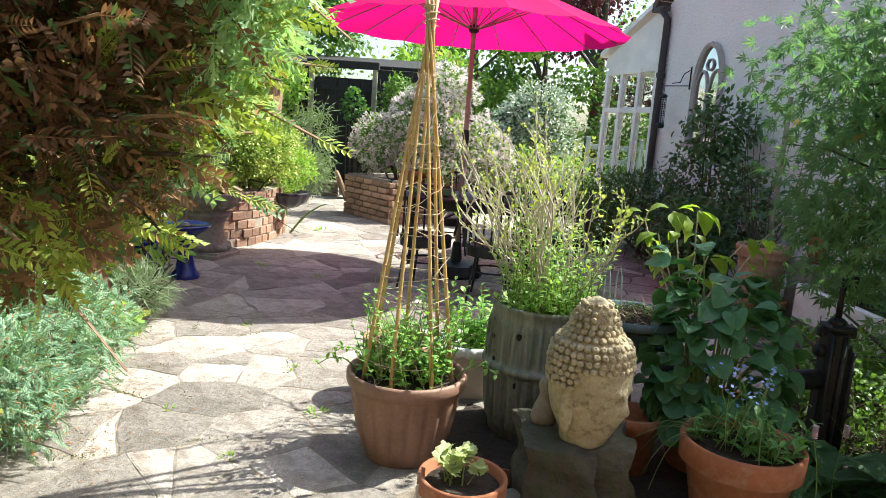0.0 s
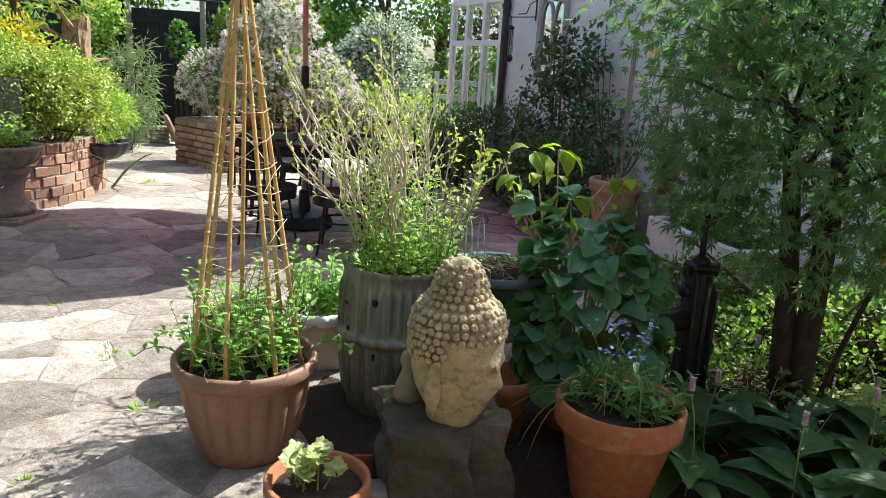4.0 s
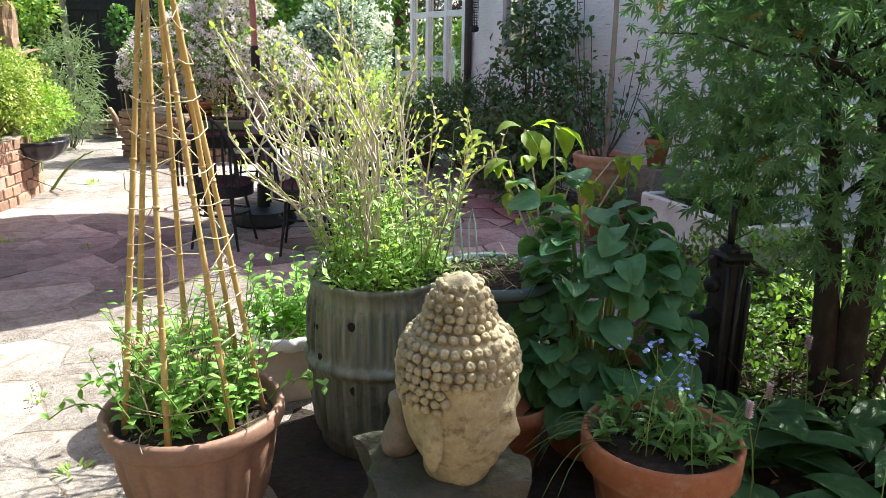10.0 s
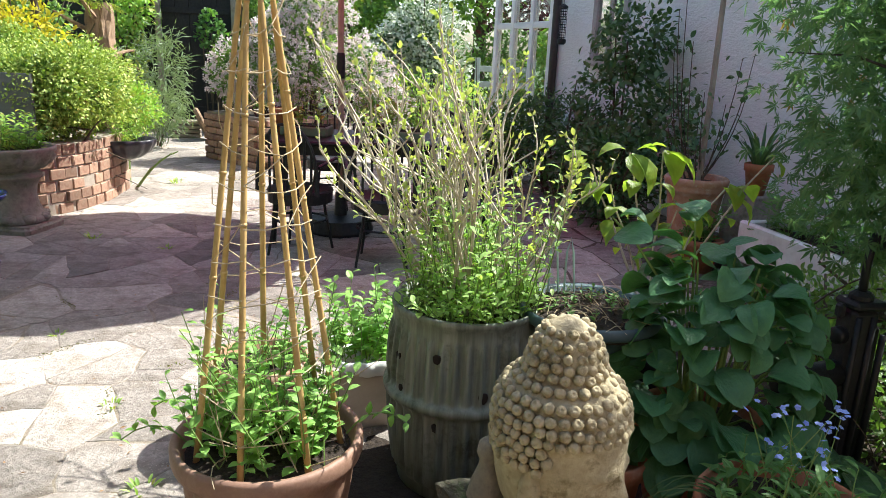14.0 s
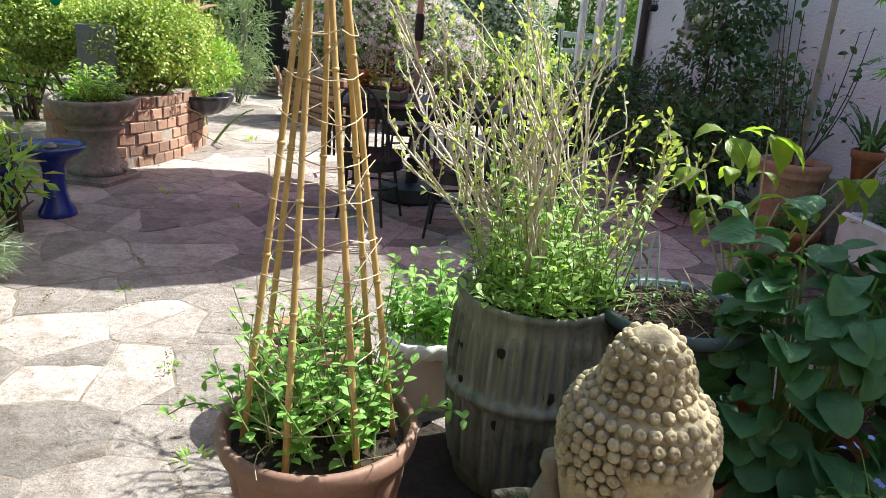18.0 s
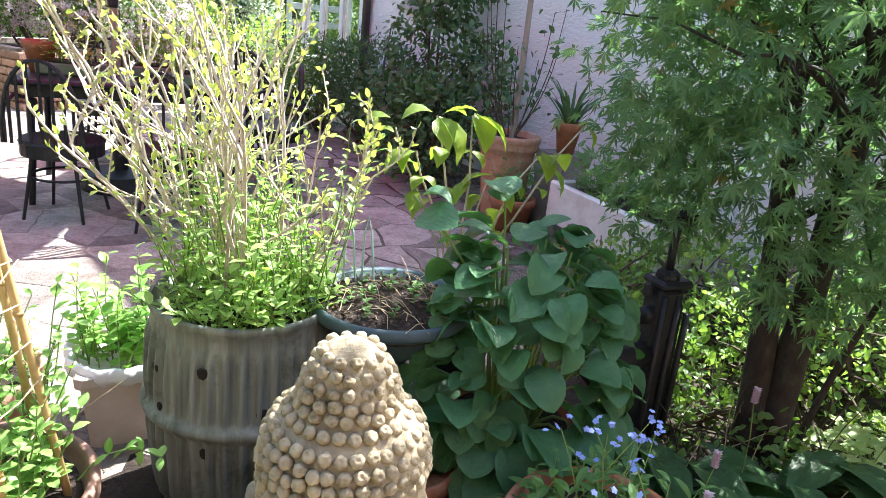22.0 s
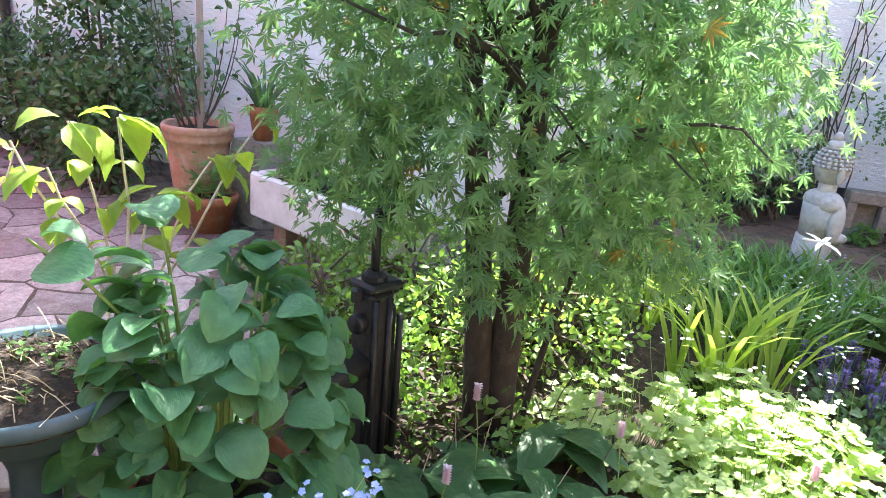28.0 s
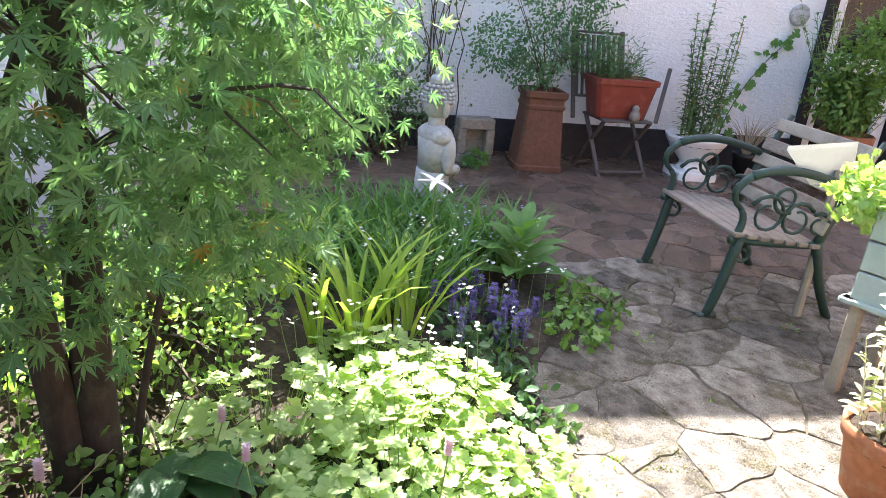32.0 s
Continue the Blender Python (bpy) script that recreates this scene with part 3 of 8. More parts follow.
roof_a.add([(-7.25, N1 - 0.12, 2.98), (-5.65, N1 - 0.12, 4.5), (-5.65, N2 + 3, 4.5), (-7.25, N2 + 3, 2.98), (-7.25, N1 - 0.12, 2.88), (-5.65, N1 - 0.12, 4.4), (-5.65, N2 + 3, 4.4), (-7.25, N2 + 3, 2.88)],
           [(3, 2, 1, 0), (4, 5, 6, 7), (0, 1, 5, 4), (1, 2, 6, 5), (2, 3, 7, 6), (3, 0, 4, 7)])
house_part("roof_gable", roof_a, ROOF, "dark tiled slope of the gable roof", "roof")
house_part("wall_end", slab_wall([(-7.05, -0.1), (-6.8, -0.1), (-6.8, 2.95), (-7.05, 2.95)][::-1], N1 + 0.25, N2 + 3), RENDER, "white rendered end wall of the house")

# black door frame with a glazed door, at the end of the courtyard wall
door = thing("door_1", 0, 0, label="black framed glazed house door with pale inner frame", category="door", kind="structure")
door.matrix_world = YARD
for x in (2.83, 3.80):
    part("door_post", Acc().box((0.10, 0.16, 2.1), pose(x, 0.03, 1.05)), IRON, door, "black timber post")
part("door_head", Acc().box((1.07, 0.16, 0.10), pose(3.315, 0.03, 2.15)), IRON, door, "black timber head")
dacc = Acc()
for x in (2.95, 3.68):
    dacc.box((0.12, 0.06, 2.08), pose(x, 0.06, 1.05))
for z in (0.15, 1.0, 2.02):
    dacc.box((0.62, 0.055, 0.14), pose(3.315, 0.06, z))
part("door_leaf", dacc, WHITE, door, "pale inner door frame")
part("pane", Acc().box((0.62, 0.012, 1.9), pose(3.315, 0.07, 1.05), 0), GLASS, door)
# Black panel behind the glass puts the darkness of an unlit room into colour.
part("unlit_room_panel", Acc().box((1.1, 0.02, 2.2), pose(3.315, 0.22, 1.05), 0), BLACKBAND, door, "black panel for the unlit room behind")

# conservatory beside the gable
cons = thing("conservatory", 0, 0, label="white glazed lean-to conservatory with a sloping roof", category="conservatory")
cons.matrix_world = HOUSE
ca = Acc()
X0, X1 = -8.35, -7.12
for x in (X0, -7.95, -7.52, X1):
    ca.box((0.075, 0.08, 2.25), pose(x, N1, 1.12))
for z, h in ((0.62, 0.08), (1.72, 0.07), (2.24, 0.10)):
    ca.box((X1 - X0, 0.07, h), pose((X0 + X1) / 2, N1 + 0.002, z))
part("window_frame", ca, WHITE, cons)
part("low_wall", Acc().box((X1 - X0, 0.12, 0.6), pose((X0 + X1) / 2, N1 + 0.03, 0.29)), WHITE, cons)
for a, b in ((X0, -7.95), (-7.95, -7.52), (-7.52, X1)):
    for z0, z1 in ((0.66, 1.69), (1.75, 2.20)):
        g = part("pane", Acc().box((b - a - 0.08, 0.01, z1 - z0), pose((a + b) / 2, N1, (z0 + z1) / 2), 0), GLASS, cons)
        g.visible_shadow = False
ga = slab_wall([(X0 - 0.1, 2.29), (X1, 2.29), (X1, 2.95), (X0 - 0.1, 2.42)][::-1], N1 - 0.02, N1 + 0.04)
part("gable_board", ga, WHITE, cons)
ra = Acc()
ra.add([(X0 - 0.15, N1 - 0.1, 2.44), (X1, N1 - 0.1, 3.0), (X1, N1 + 2.6, 3.0), (X0 - 0.15, N1 + 2.6, 2.44), (X0 - 0.15, N1 - 0.1, 2.50), (X1, N1 - 0.1, 3.06), (X1, N1 + 2.6, 3.06), (X0 - 0.15, N1 + 2.6, 2.50)],
       [(0, 1, 2, 3), (7, 6, 5, 4), (0, 4, 5, 1), (1, 5, 6, 2), (2, 6, 7, 3), (3, 7, 4, 0)])
part("roof", ra, WHITE, cons)
sa = Acc()
for y in (N1 + 0.9, N1 + 1.75, N1 + 2.6):
    sa.box((0.08, 0.08, 2.3), pose(X0, y, 1.15))
sa.box((0.07, 2.6, 0.09), pose(X0, N1 + 1.3, 2.26))
sa.box((0.07, 2.6, 0.08), pose(X0, N1 + 1.3, 0.62))
part("side_frame", sa, WHITE, cons)
part("inner_floor", Acc().box((1.2, 2.5, 0.05), pose(-7.73, N1 + 1.3, 0.03), 0), TERRA_OLD, cons)

# drain pipe, bracket and feeder on the gable
pipe = thing("drain_pipe", 0, 0, label="dark brown drain pipe down the corner of the white wall", category="drain pipe")
pipe.matrix_world = HOUSE
part("pipe", Acc().tube([(-7.0, N1 - 0.05, -0.02), (-7.0, N1 - 0.05, 1.4), (-7.0, N1 - 0.05, 2.78), (-7.05, N1 - 0.12, 2.9)], 0.042, sides=10), DARKPIPE, pipe, smooth=True)
for z in (0.9, 2.1):
    part("collar", Acc().lathe([(0.05, z), (0.056, z + 0.01), (0.056, z + 0.05), (0.05, z + 0.06)], 10, centre=(-7.0, N1 - 0.05, 0)), DARKPIPE, pipe)
part("gutter_bracket", Acc().box((0.22, 0.10, 0.06), pose(-7.1, N1 - 0.08, 2.90)), DARKPIPE, pipe)
feeder = thing("bird_feeder", 0, 0, label="wire bird feeder hanging from a curled black wall bracket", category="bird feeder")
feeder.matrix_world = HOUSE
fa = Acc()
fa.tube([(-6.45, N1 - 0.01, 1.95), (-6.45, N1 - 0.01, 2.2)], 0.008, sides=5)
fa.tube([(-6.45, N1 - 0.012, 1.99), (-6.75, N1 - 0.14, 1.99), (-6.78, N1 - 0.15, 2.02)], 0.006, sides=5)
fa.tube([(-6.45, N1 - 0.012, 2.17), (-6.52, N1 - 0.05, 2.12), (-6.56, N1 - 0.06, 2.03), (-6.66, N1 - 0.10, 2.02)], 0.006, sides=5)
part("bracket", fa, IRON, feeder)
fc = np.array((-6.74, N1 - 0.14, 1.5))
fa = Acc()
for k in range(10):
    a = k * math.tau / 10
    fa.tube([fc + (0.038 * math.cos(a), 0.038 * math.sin(a), 0.06), fc + (0.038 * math.cos(a), 0.038 * math.sin(a), 0.36)], 0.0028, sides=4)
for k in range(12):
    z = 0.07 + 0.026 * k
    fa.tube([fc + (0.039 * math.cos(a), 0.039 * math.sin(a), z) for a in np.linspace(0, math.tau, 11)], 0.0025, sides=4)
part("cage", fa, IRON, feeder)
part("lid", Acc().lathe([(0.045, 0.36), (0.045, 0.38), (0.02, 0.40)], 12, centre=fc), IRON, feeder)
part("tray", Acc().lathe([(0.03, 0.0), (0.048, 0.02), (0.048, 0.05), (0.035, 0.06)], 12, centre=fc), IRON, feeder)
part("hanger", Acc().tube([fc + (0, 0, 0.39), fc + (0, 0.0, 0.5)], 0.003, sides=4), IRON, feeder)

# gothic stone frame on the gable wall
goth = thing("gothic_wall_mirror", 0, 0, label="grey gothic arched tracery frame with mirror lights on the wall", category="wall mirror")
goth.matrix_world = HOUSE
GX0, GX1, GZ0, GZ1, GZT = -6.33, -5.87, 1.35, 1.98, 2.42


def arch(x0, x1, zs, zt, n=8):
    """A pointed arch from springing zs to tip zt."""
    xm = (x0 + x1) / 2
    left = [(x0 + (xm - x0) * (1 - math.cos(t)), zs + (zt - zs) * math.sin(t)) for t in np.linspace(0, math.pi / 2, n)]
    return left + [(x1 + x0 - x, z) for x, z in left[::-1][1:]]


def bar_along(acc, pts, y, w):
    acc.tube([(x, y, z) for x, z in pts], w, sides=6)


ga = Acc()
bar_along(ga, [(GX0, GZ0)] + arch(GX0, GX1, GZ1, GZT) + [(GX1, GZ0)], N1 - 0.03, 0.032)
ga.box((GX1 - GX0 + 0.1, 0.09, 0.06), pose((GX0 + GX1) / 2, N1 - 0.04, GZ0 - 0.02))
part("frame", ga, GOTHIC, goth)
ga = Acc()
xm = (GX0 + GX1) / 2
bar_along(ga, [(xm, GZ0), (xm, GZ1 + 0.02)], N1 - 0.025, 0.018)
for a, b in ((GX0, xm), (xm, GX1)):
    bar_along(ga, arch(a + 0.02, b - 0.005, GZ1 - 0.1, GZ1 + 0.16, 6), N1 - 0.025, 0.014)
bar_along(ga, [(xm + 0.06 * math.cos(t), GZ1 + 0.22 + 0.06 * math.sin(t)) for t in np.linspace(0, math.tau, 10)], N1 - 0.025, 0.012)
part("tracery", ga, GOTHIC, goth)
mir, nt_, mb, mo = shader("old_mirror")
mb.inputs["Base Color"].default_value, mb.inputs["Metallic"].default_value, mb.inputs["Roughness"].default_value = (0.75, 0.77, 0.77, 1), 1.0, 0.06
part("mirror_pane", slab_wall(([(GX0, GZ0)] + arch(GX0, GX1, GZ1, GZT) + [(GX1, GZ0)]), N1 - 0.014, N1 - 0.006), mir, goth)

# round relief on the courtyard wall
relief = thing("wall_medallion", 0, 0, label="round grey metal relief medallion on the white wall", category="wall ornament")
relief.matrix_world = YARD @ pose(2.55, 0, 1.39, 90, 0, 0)
part("disc", Acc().lathe([(0.09, 0.0), (0.095, 0.02), (0.07, 0.035), (0.055, 0.03), (0.03, 0.05), (0.01, 0.06)], 20), GREYSTONE, relief, smooth=True)
ra = Acc()
for k in range(8):
    a = k * math.tau / 8
    ra.lathe([(0.013, 0.02), (0.016, 0.035), (0.008, 0.048)], 7, centre=(0.075 * math.cos(a), 0.075 * math.sin(a), 0))
part("petal_ring", ra, GREYSTONE, relief, kind="stuff")


# ---- plants and pots: makers ----
def pot_part(parent, profile, material, wobble=None, seg=32, name="pot", label=""):
    return part(name, Acc().lathe(profile, seg, wobble), material, parent, label, smooth=True)


def soil_part(parent, r, z, bump_=0.012, name="soil"):
    a = Acc()
    rng = np.random.default_rng(int(r * 1000 + z * 100))
    prof = [(r, z - 0.03), (r, z), (r * 0.75, z + bump_), (r * 0.45, z + bump_ * 0.6), (r * 0.15, z + bump_)]
    a.lathe(prof, 20, lambda an, rr, zz: rr * (1 + 0.0 if rr == r else 1 + 0.04 * math.sin(5 * an)))
    return part(name, a, SOIL, parent)


def clumped(x, y, z, r, rng, n):
    """n points spread in a disc."""
    a, q = rng.uniform(0, math.tau, n), r * np.sqrt(rng.random(n))
    return np.stack([x + q * np.cos(a), y + q * np.sin(a), np.full(n, z)], 1)


def stems_with_leaves(parent, rng, bases, heights, lean, leaf, kind, size, width, per, stem_mat, leaf_mat, stem_r=0.004, from_=0.15, names=("stem_mass", "foliage")):
    """Upright stems from bases, with leaves along each."""
    st, lv = Acc(), Acc()
    P, D, N_, S = [], [], [], []
    for b, h in zip(bases, heights):
        a = rng.uniform(0, math.tau)
        k = lean * rng.uniform(0.3, 1.2) * h
        tip = b + np.array([k * math.cos(a), k * math.sin(a), h])
        mid = (b + tip) / 2 + np.array([0.25 * k * math.cos(a + 1), 0.25 * k * math.sin(a + 1), 0.1 * h])
        c = bezier(b, mid, tip, 5)
        if len(bases) <= 90:
            part("stem", Acc().tube(c, stem_r, stem_r * 0.45, 4, False), stem_mat, parent)
        else:
            st.tube(c, stem_r, stem_r * 0.45, 4, False)
        for t in np.linspace(from_, 1, per):
            i = min(int(t * 4), 3)
            q = c[i] + (c[i + 1] - c[i]) * (t * 4 - i)
            an = rng.uniform(0, math.tau)
            P.append(q)
            D.append((math.cos(an), math.sin(an), rng.uniform(-0.1, 0.9)))
            N_.append((-0.3 * math.cos(an), -0.3 * math.sin(an), 1.0))
            S.append(size * rng.uniform(0.6, 1.2) * (1.1 - 0.35 * t))
    S = np.array(S)
    lv.leaves(kind, P, D, N_, S, S * width, rng)
    if st.n:
        part(names[0], st, stem_mat, parent, kind="stuff")
    part(names[1], lv, leaf_mat, parent, kind="stuff" if len(P) > 300 else "")


def shrub(name, x, y, blobs, kind, n, size, width, material, label, category="shrub", stem=None, seed=1, droop=0.0, up=0.4, low=0.02, group="", stems=9, second=None):
    """A bush: branching stems from the ground, and a crown of leaves over uneven blobs (local)."""
    rng = np.random.default_rng(seed)
    t = thing(name, x, y, 0, 0, label, category, group)
    a = Acc()
    for k in range(stems):
        c, r = blobs[k % len(blobs)]
        c, r = np.array(c, float), np.array(r, float)
        tip = c + rng.normal(size=3) * r * 0.45
        base = np.array([c[0] * 0.35 + rng.normal() * 0.05, c[1] * 0.35 + rng.normal() * 0.05, 0])
        mid = (base + tip) / 2 + np.array([0, 0, 0.15 * c[2]])
        pts = bezier(base, mid, tip, 6)
        th = 0.012 + 0.012 * float(np.mean(r))
        a.tube(pts, th, th * 0.35, 5, False)
        for j in (2, 3, 4):
            e = pts[j] + rng.normal(size=3) * r * 0.5
            a.tube(bezier(pts[j], (pts[j] + e) / 2 + (0, 0, 0.04), e, 4), th * 0.4, th * 0.15, 4, False)
    part("branching", a, stem or DARKTWIG, t, kind="stuff")
    part("crown", crown(rng, kind, n, blobs, size, width, up, 0.7, droop, low=low), material, t)
    if second:
        k2, n2, s2, w2, m2, nm = second
        part(nm, crown(rng, k2, n2, blobs, s2, w2, 0.5, 0.9, 0, 0.9, low), m2, t)
    return t


def rosette(acc, rng, x, y, z, n, length, width, kind="strap", spread=0.6):
    """Leaves that rise from one point and bend outwards."""
    a = rng.uniform(0, math.tau, n)
    s = rng.uniform(0.15, spread, n)
    d = np.stack([np.cos(a) * s, np.sin(a) * s, np.ones(n)], 1)
    up = np.stack([-np.cos(a), -np.sin(a), np.full(n, 0.4)], 1)
    p = np.stack([x + 0.03 * np.cos(a), y + 0.03 * np.sin(a), np.full(n, z)], 1)
    le = length * rng.uniform(0.65, 1.1, n)
    acc.leaves(kind, p, d, up, le, width * rng.uniform(0.8, 1.2, n), rng)


def square_lathe(prof):
    a, v = Acc(), []
    for w, z in prof:
        b = w * 0.12
        v += [(-w + b, -w, z), (w - b, -w, z), (w, -w + b, z), (w, w - b, z), (w - b, w, z), (-w + b, w, z), (-w, w - b, z), (-w, -w + b, z)]
    m = len(prof)
    f = [(i * 8 + j, i * 8 + (j + 1) % 8, (i + 1) * 8 + (j + 1) % 8, (i + 1) * 8 + j) for i in range(m - 1) for j in range(8)]
    f += [tuple(range(8))[::-1], tuple((m - 1) * 8 + j for j in range(8))]
    return a.add(v, f)




def bar(a, b, w, h, name, parent, material, bevel=0.004, label=""):
    """A squared bar from a to b."""
    a, b = Vector(a), Vector(b)
    d = b - a
    q = d.to_track_quat('Z', 'Y').to_matrix().to_4x4()
    return part(name, Acc().box((w, h, d.length), Matrix.Translation((a + b) / 2) @ q, bevel), material, parent, label)



# ---- foreground pots ----
rng = np.random.default_rng(11)
tepee = thing("tepee_pot", -0.108, 2.215, 0, 0, "ribbed brown plastic pot of young peas under a bamboo cane wigwam", "plant pot")
prof = [(0.145, 0.0), (0.155, 0.015), (0.188, 0.12), (0.211, 0.24), (0.221, 0.30), (0.221, 0.305), (0.239, 0.312), (0.243, 0.325), (0.243, 0.355), (0.236, 0.365), (0.225, 0.363), (0.218, 0.345), (0.208, 0.30)]
pot_part(tepee, prof, PLASTIC_POT, lambda a, r, z: r + (0.017 * (abs(math.cos(9 * a)) ** 0.6 - 0.6) if 0.03 < z < 0.29 and r > 0.17 else 0), 108)
soil_part(tepee, 0.209, 0.322)
for k in range(7):
    a = math.tau * k / 7 - 1.62
    foot = np.array([0.187 * math.cos(a), 0.187 * math.sin(a), 0.30])
    top = np.array([-0.024 * math.cos(a + 0.6), -0.024 * math.sin(a + 0.6), 1.80 + 0.07 * ((k * 5) % 4) / 4])
    ca = Acc()
    ca.tube([foot + (top - foot) * t for t in np.linspace(0, 1, 8)], 0.0085, 0.0055, 9)
    for t in np.arange(0.1, 0.98, 0.16):
        q = foot + (top - foot) * (t + 0.01 * k)
        w = 0.0085 - 0.003 * t + 0.0018
        ca.tube([q, q + (top - foot) * 0.005], w, w, 7)
    part("cane", ca, BAMBOO, tepee, smooth=True)
for j in range(17):
    tw = Acc()
    z = 0.42 + 0.085 * j
    rr = 0.19 * (1 - (z - 0.30) / 1.5) + 0.004
    ring = [(rr * math.cos(math.tau * k / 7 - 1.62), rr * math.sin(math.tau * k / 7 - 1.62), z + 0.012 * math.sin(3.1 * k + j)) for k in range(8)]
    pts = []
    for p, q in zip(ring[:-1], ring[1:]):
        p, q = np.array(p), np.array(q)
        pts += [p, p * 0.5 + q * 0.5 - (0, 0, 0.004 + 0.006 * rng.random())]
    tw.tube(pts + [ring[-1]], 0.0015, sides=5)
    part("twine_ring", tw, TWINE, tepee, "rough jute twine")
    for d in range(2 if j < 14 else 0):
        k = (2 * j + 3 * d) % 7
        p, q = np.array(ring[k]), np.array(ring[k + 1]) + (0, 0, 0.085)
        part("twine_cross", Acc().tube([p, (p + q) / 2 + rng.normal(size=3) * 0.008, q], 0.0014, sides=4), TWINE, tepee)
part("top_binding", Acc().tube([(0.03 * math.cos(t), 0.03 * math.sin(t), 1.70 + 0.004 * t) for t in np.linspace(0, 18, 40)], 0.0025, sides=4), TWINE, tepee)
stems_with_leaves(tepee, rng, clumped(0, 0, 0.325, 0.19, rng, 92), 0.06 + 0.33 * rng.random(92) ** 1.3, 0.5, None, "oval", 0.041, 0.62, 10, STEM, L_PEA, 0.0022)
for k in range(14):
    b = np.array([rng.uniform(-0.14, 0.14), rng.uniform(-0.14, 0.14), 0.34])
    e = b + rng.normal(size=3) * 0.1 + (0, 0, 0.24)
    part("dry_stem", Acc().tube(bezier(b, (b + e) / 2 + rng.normal(size=3) * 0.03, e, 5), 0.0018, 0.001, 4, False), DRY, tepee, "dry straw-coloured stem")

front = thing("seedling_pot", 0.243, 1.745, 0, 0, "small terracotta pot with a pale green hollyhock seedling", "plant pot")
pot_part(front, [(0.095, 0), (0.10, 0.01), (0.128, 0.14), (0.13, 0.145), (0.146, 0.15), (0.15, 0.16), (0.15, 0.205), (0.144, 0.21), (0.132, 0.205), (0.125, 0.15)], TERRA)
soil_part(front, 0.126, 0.175)
part("label_tag", Acc().box((0.02, 0.003, 0.05), pose(-0.13, -0.08, 0.16, 0, 0, 60), 0.001), WHITE, front, "white plastic plant tag")
stems_with_leaves(front, rng, clumped(-0.02, 0, 0.18, 0.05, rng, 9), rng.uniform(0.05, 0.12, 9), 0.7, None, "lobed", 0.062, 1.0, 3, STEM, leafy("pale_seedling_leaf", (0.36, 0.44, 0.16), (0.46, 0.52, 0.26), 0.35, 0.5), 0.003, 0.7)

# zinc tub with a budding shrub
tub = thing("dolly_tub", 0.372, 2.68, 0, 0, "weathered corrugated galvanised dolly tub with drilled holes and a budding shrub", "metal tub")
prof = [(0.195, 0.0), (0.207, 0.01), (0.208, 0.05), (0.214, 0.055), (0.224, 0.075), (0.236, 0.22), (0.240, 0.300), (0.244, 0.312), (0.253, 0.318), (0.256, 0.330), (0.253, 0.342), (0.244, 0.348), (0.240, 0.36), (0.236, 0.45), (0.228, 0.535), (0.226, 0.545), (0.225, 0.575), (0.231, 0.585), (0.233, 0.597), (0.228, 0.606), (0.219, 0.602), (0.213, 0.55)]
fine = []
for (r0, z0), (r1, z1) in zip(prof[:-1], prof[1:]):
    fine += [(r0 + (r1 - r0) * t, z0 + (z1 - z0) * t) for t in ((0, 0.34, 0.67) if z1 - z0 > 0.05 else (0,))]
fine.append(prof[-1])


def corrugated(a, r, z):
    """Shallow upright flutes between the smooth bands, with a few knocks in the side."""
    k = min(1.0, max(0.0, (z - 0.06) / 0.03)) * min(1.0, max(0.0, (0.315 - z) / 0.03)) if z < 0.33 else min(1.0, max(0.0, (z - 0.345) / 0.03)) * min(1.0, max(0.0, (0.54 - z) / 0.03))
    dent = 0.006 * math.exp(-((a - 4.1) / 0.35) ** 2 - ((z - 0.22) / 0.07) ** 2) + 0.004 * math.exp(-((a - 5.2) / 0.3) ** 2 - ((z - 0.45) / 0.06) ** 2)
    return r + 0.0085 * k * math.cos(38 * a) - dent + 0.0015 * math.sin(3 * a + 9 * z) if r > 0.205 else r


pot_part(tub, fine, ZINC, corrugated, 352, "barrel")
soil_part(tub, 0.214, 0.545)
# Near-black discs on the barrel stand in for the shade inside drilled holes.
hole_m = surface("hole_darkness", (0.012, 0.01, 0.008), (0.03, 0.02, 0.014), 40, 9, 0.9, 0.2)
for a, z, s in ((-107, 0.493, 0.0125), (-74, 0.384, 0.015), (-106, 0.278, 0.0125), (-143, 0.46, 0.012), (-140, 0.36, 0.013)):
    a = radians(a)
    h = Acc().lathe([(s, 0), (s * 0.96, 0.004), (s * 0.5, 0.0055)], 9, lambda an, r, zz: r * (1 + 0.45 * max(0, -math.sin(an)) + 0.12 * math.sin(3 * an)))
    ob = part("drilled_hole", h, hole_m, tub, "near-black disc for the dark inside of a drilled hole")
    ob.matrix_basis = pose(0.2375 * math.cos(a), 0.2375 * math.sin(a), z, 90, 0, 90 + math.degrees(a))
twig_acc, bud_acc = Acc(), Acc()
BP, BD, BS = [], [], []


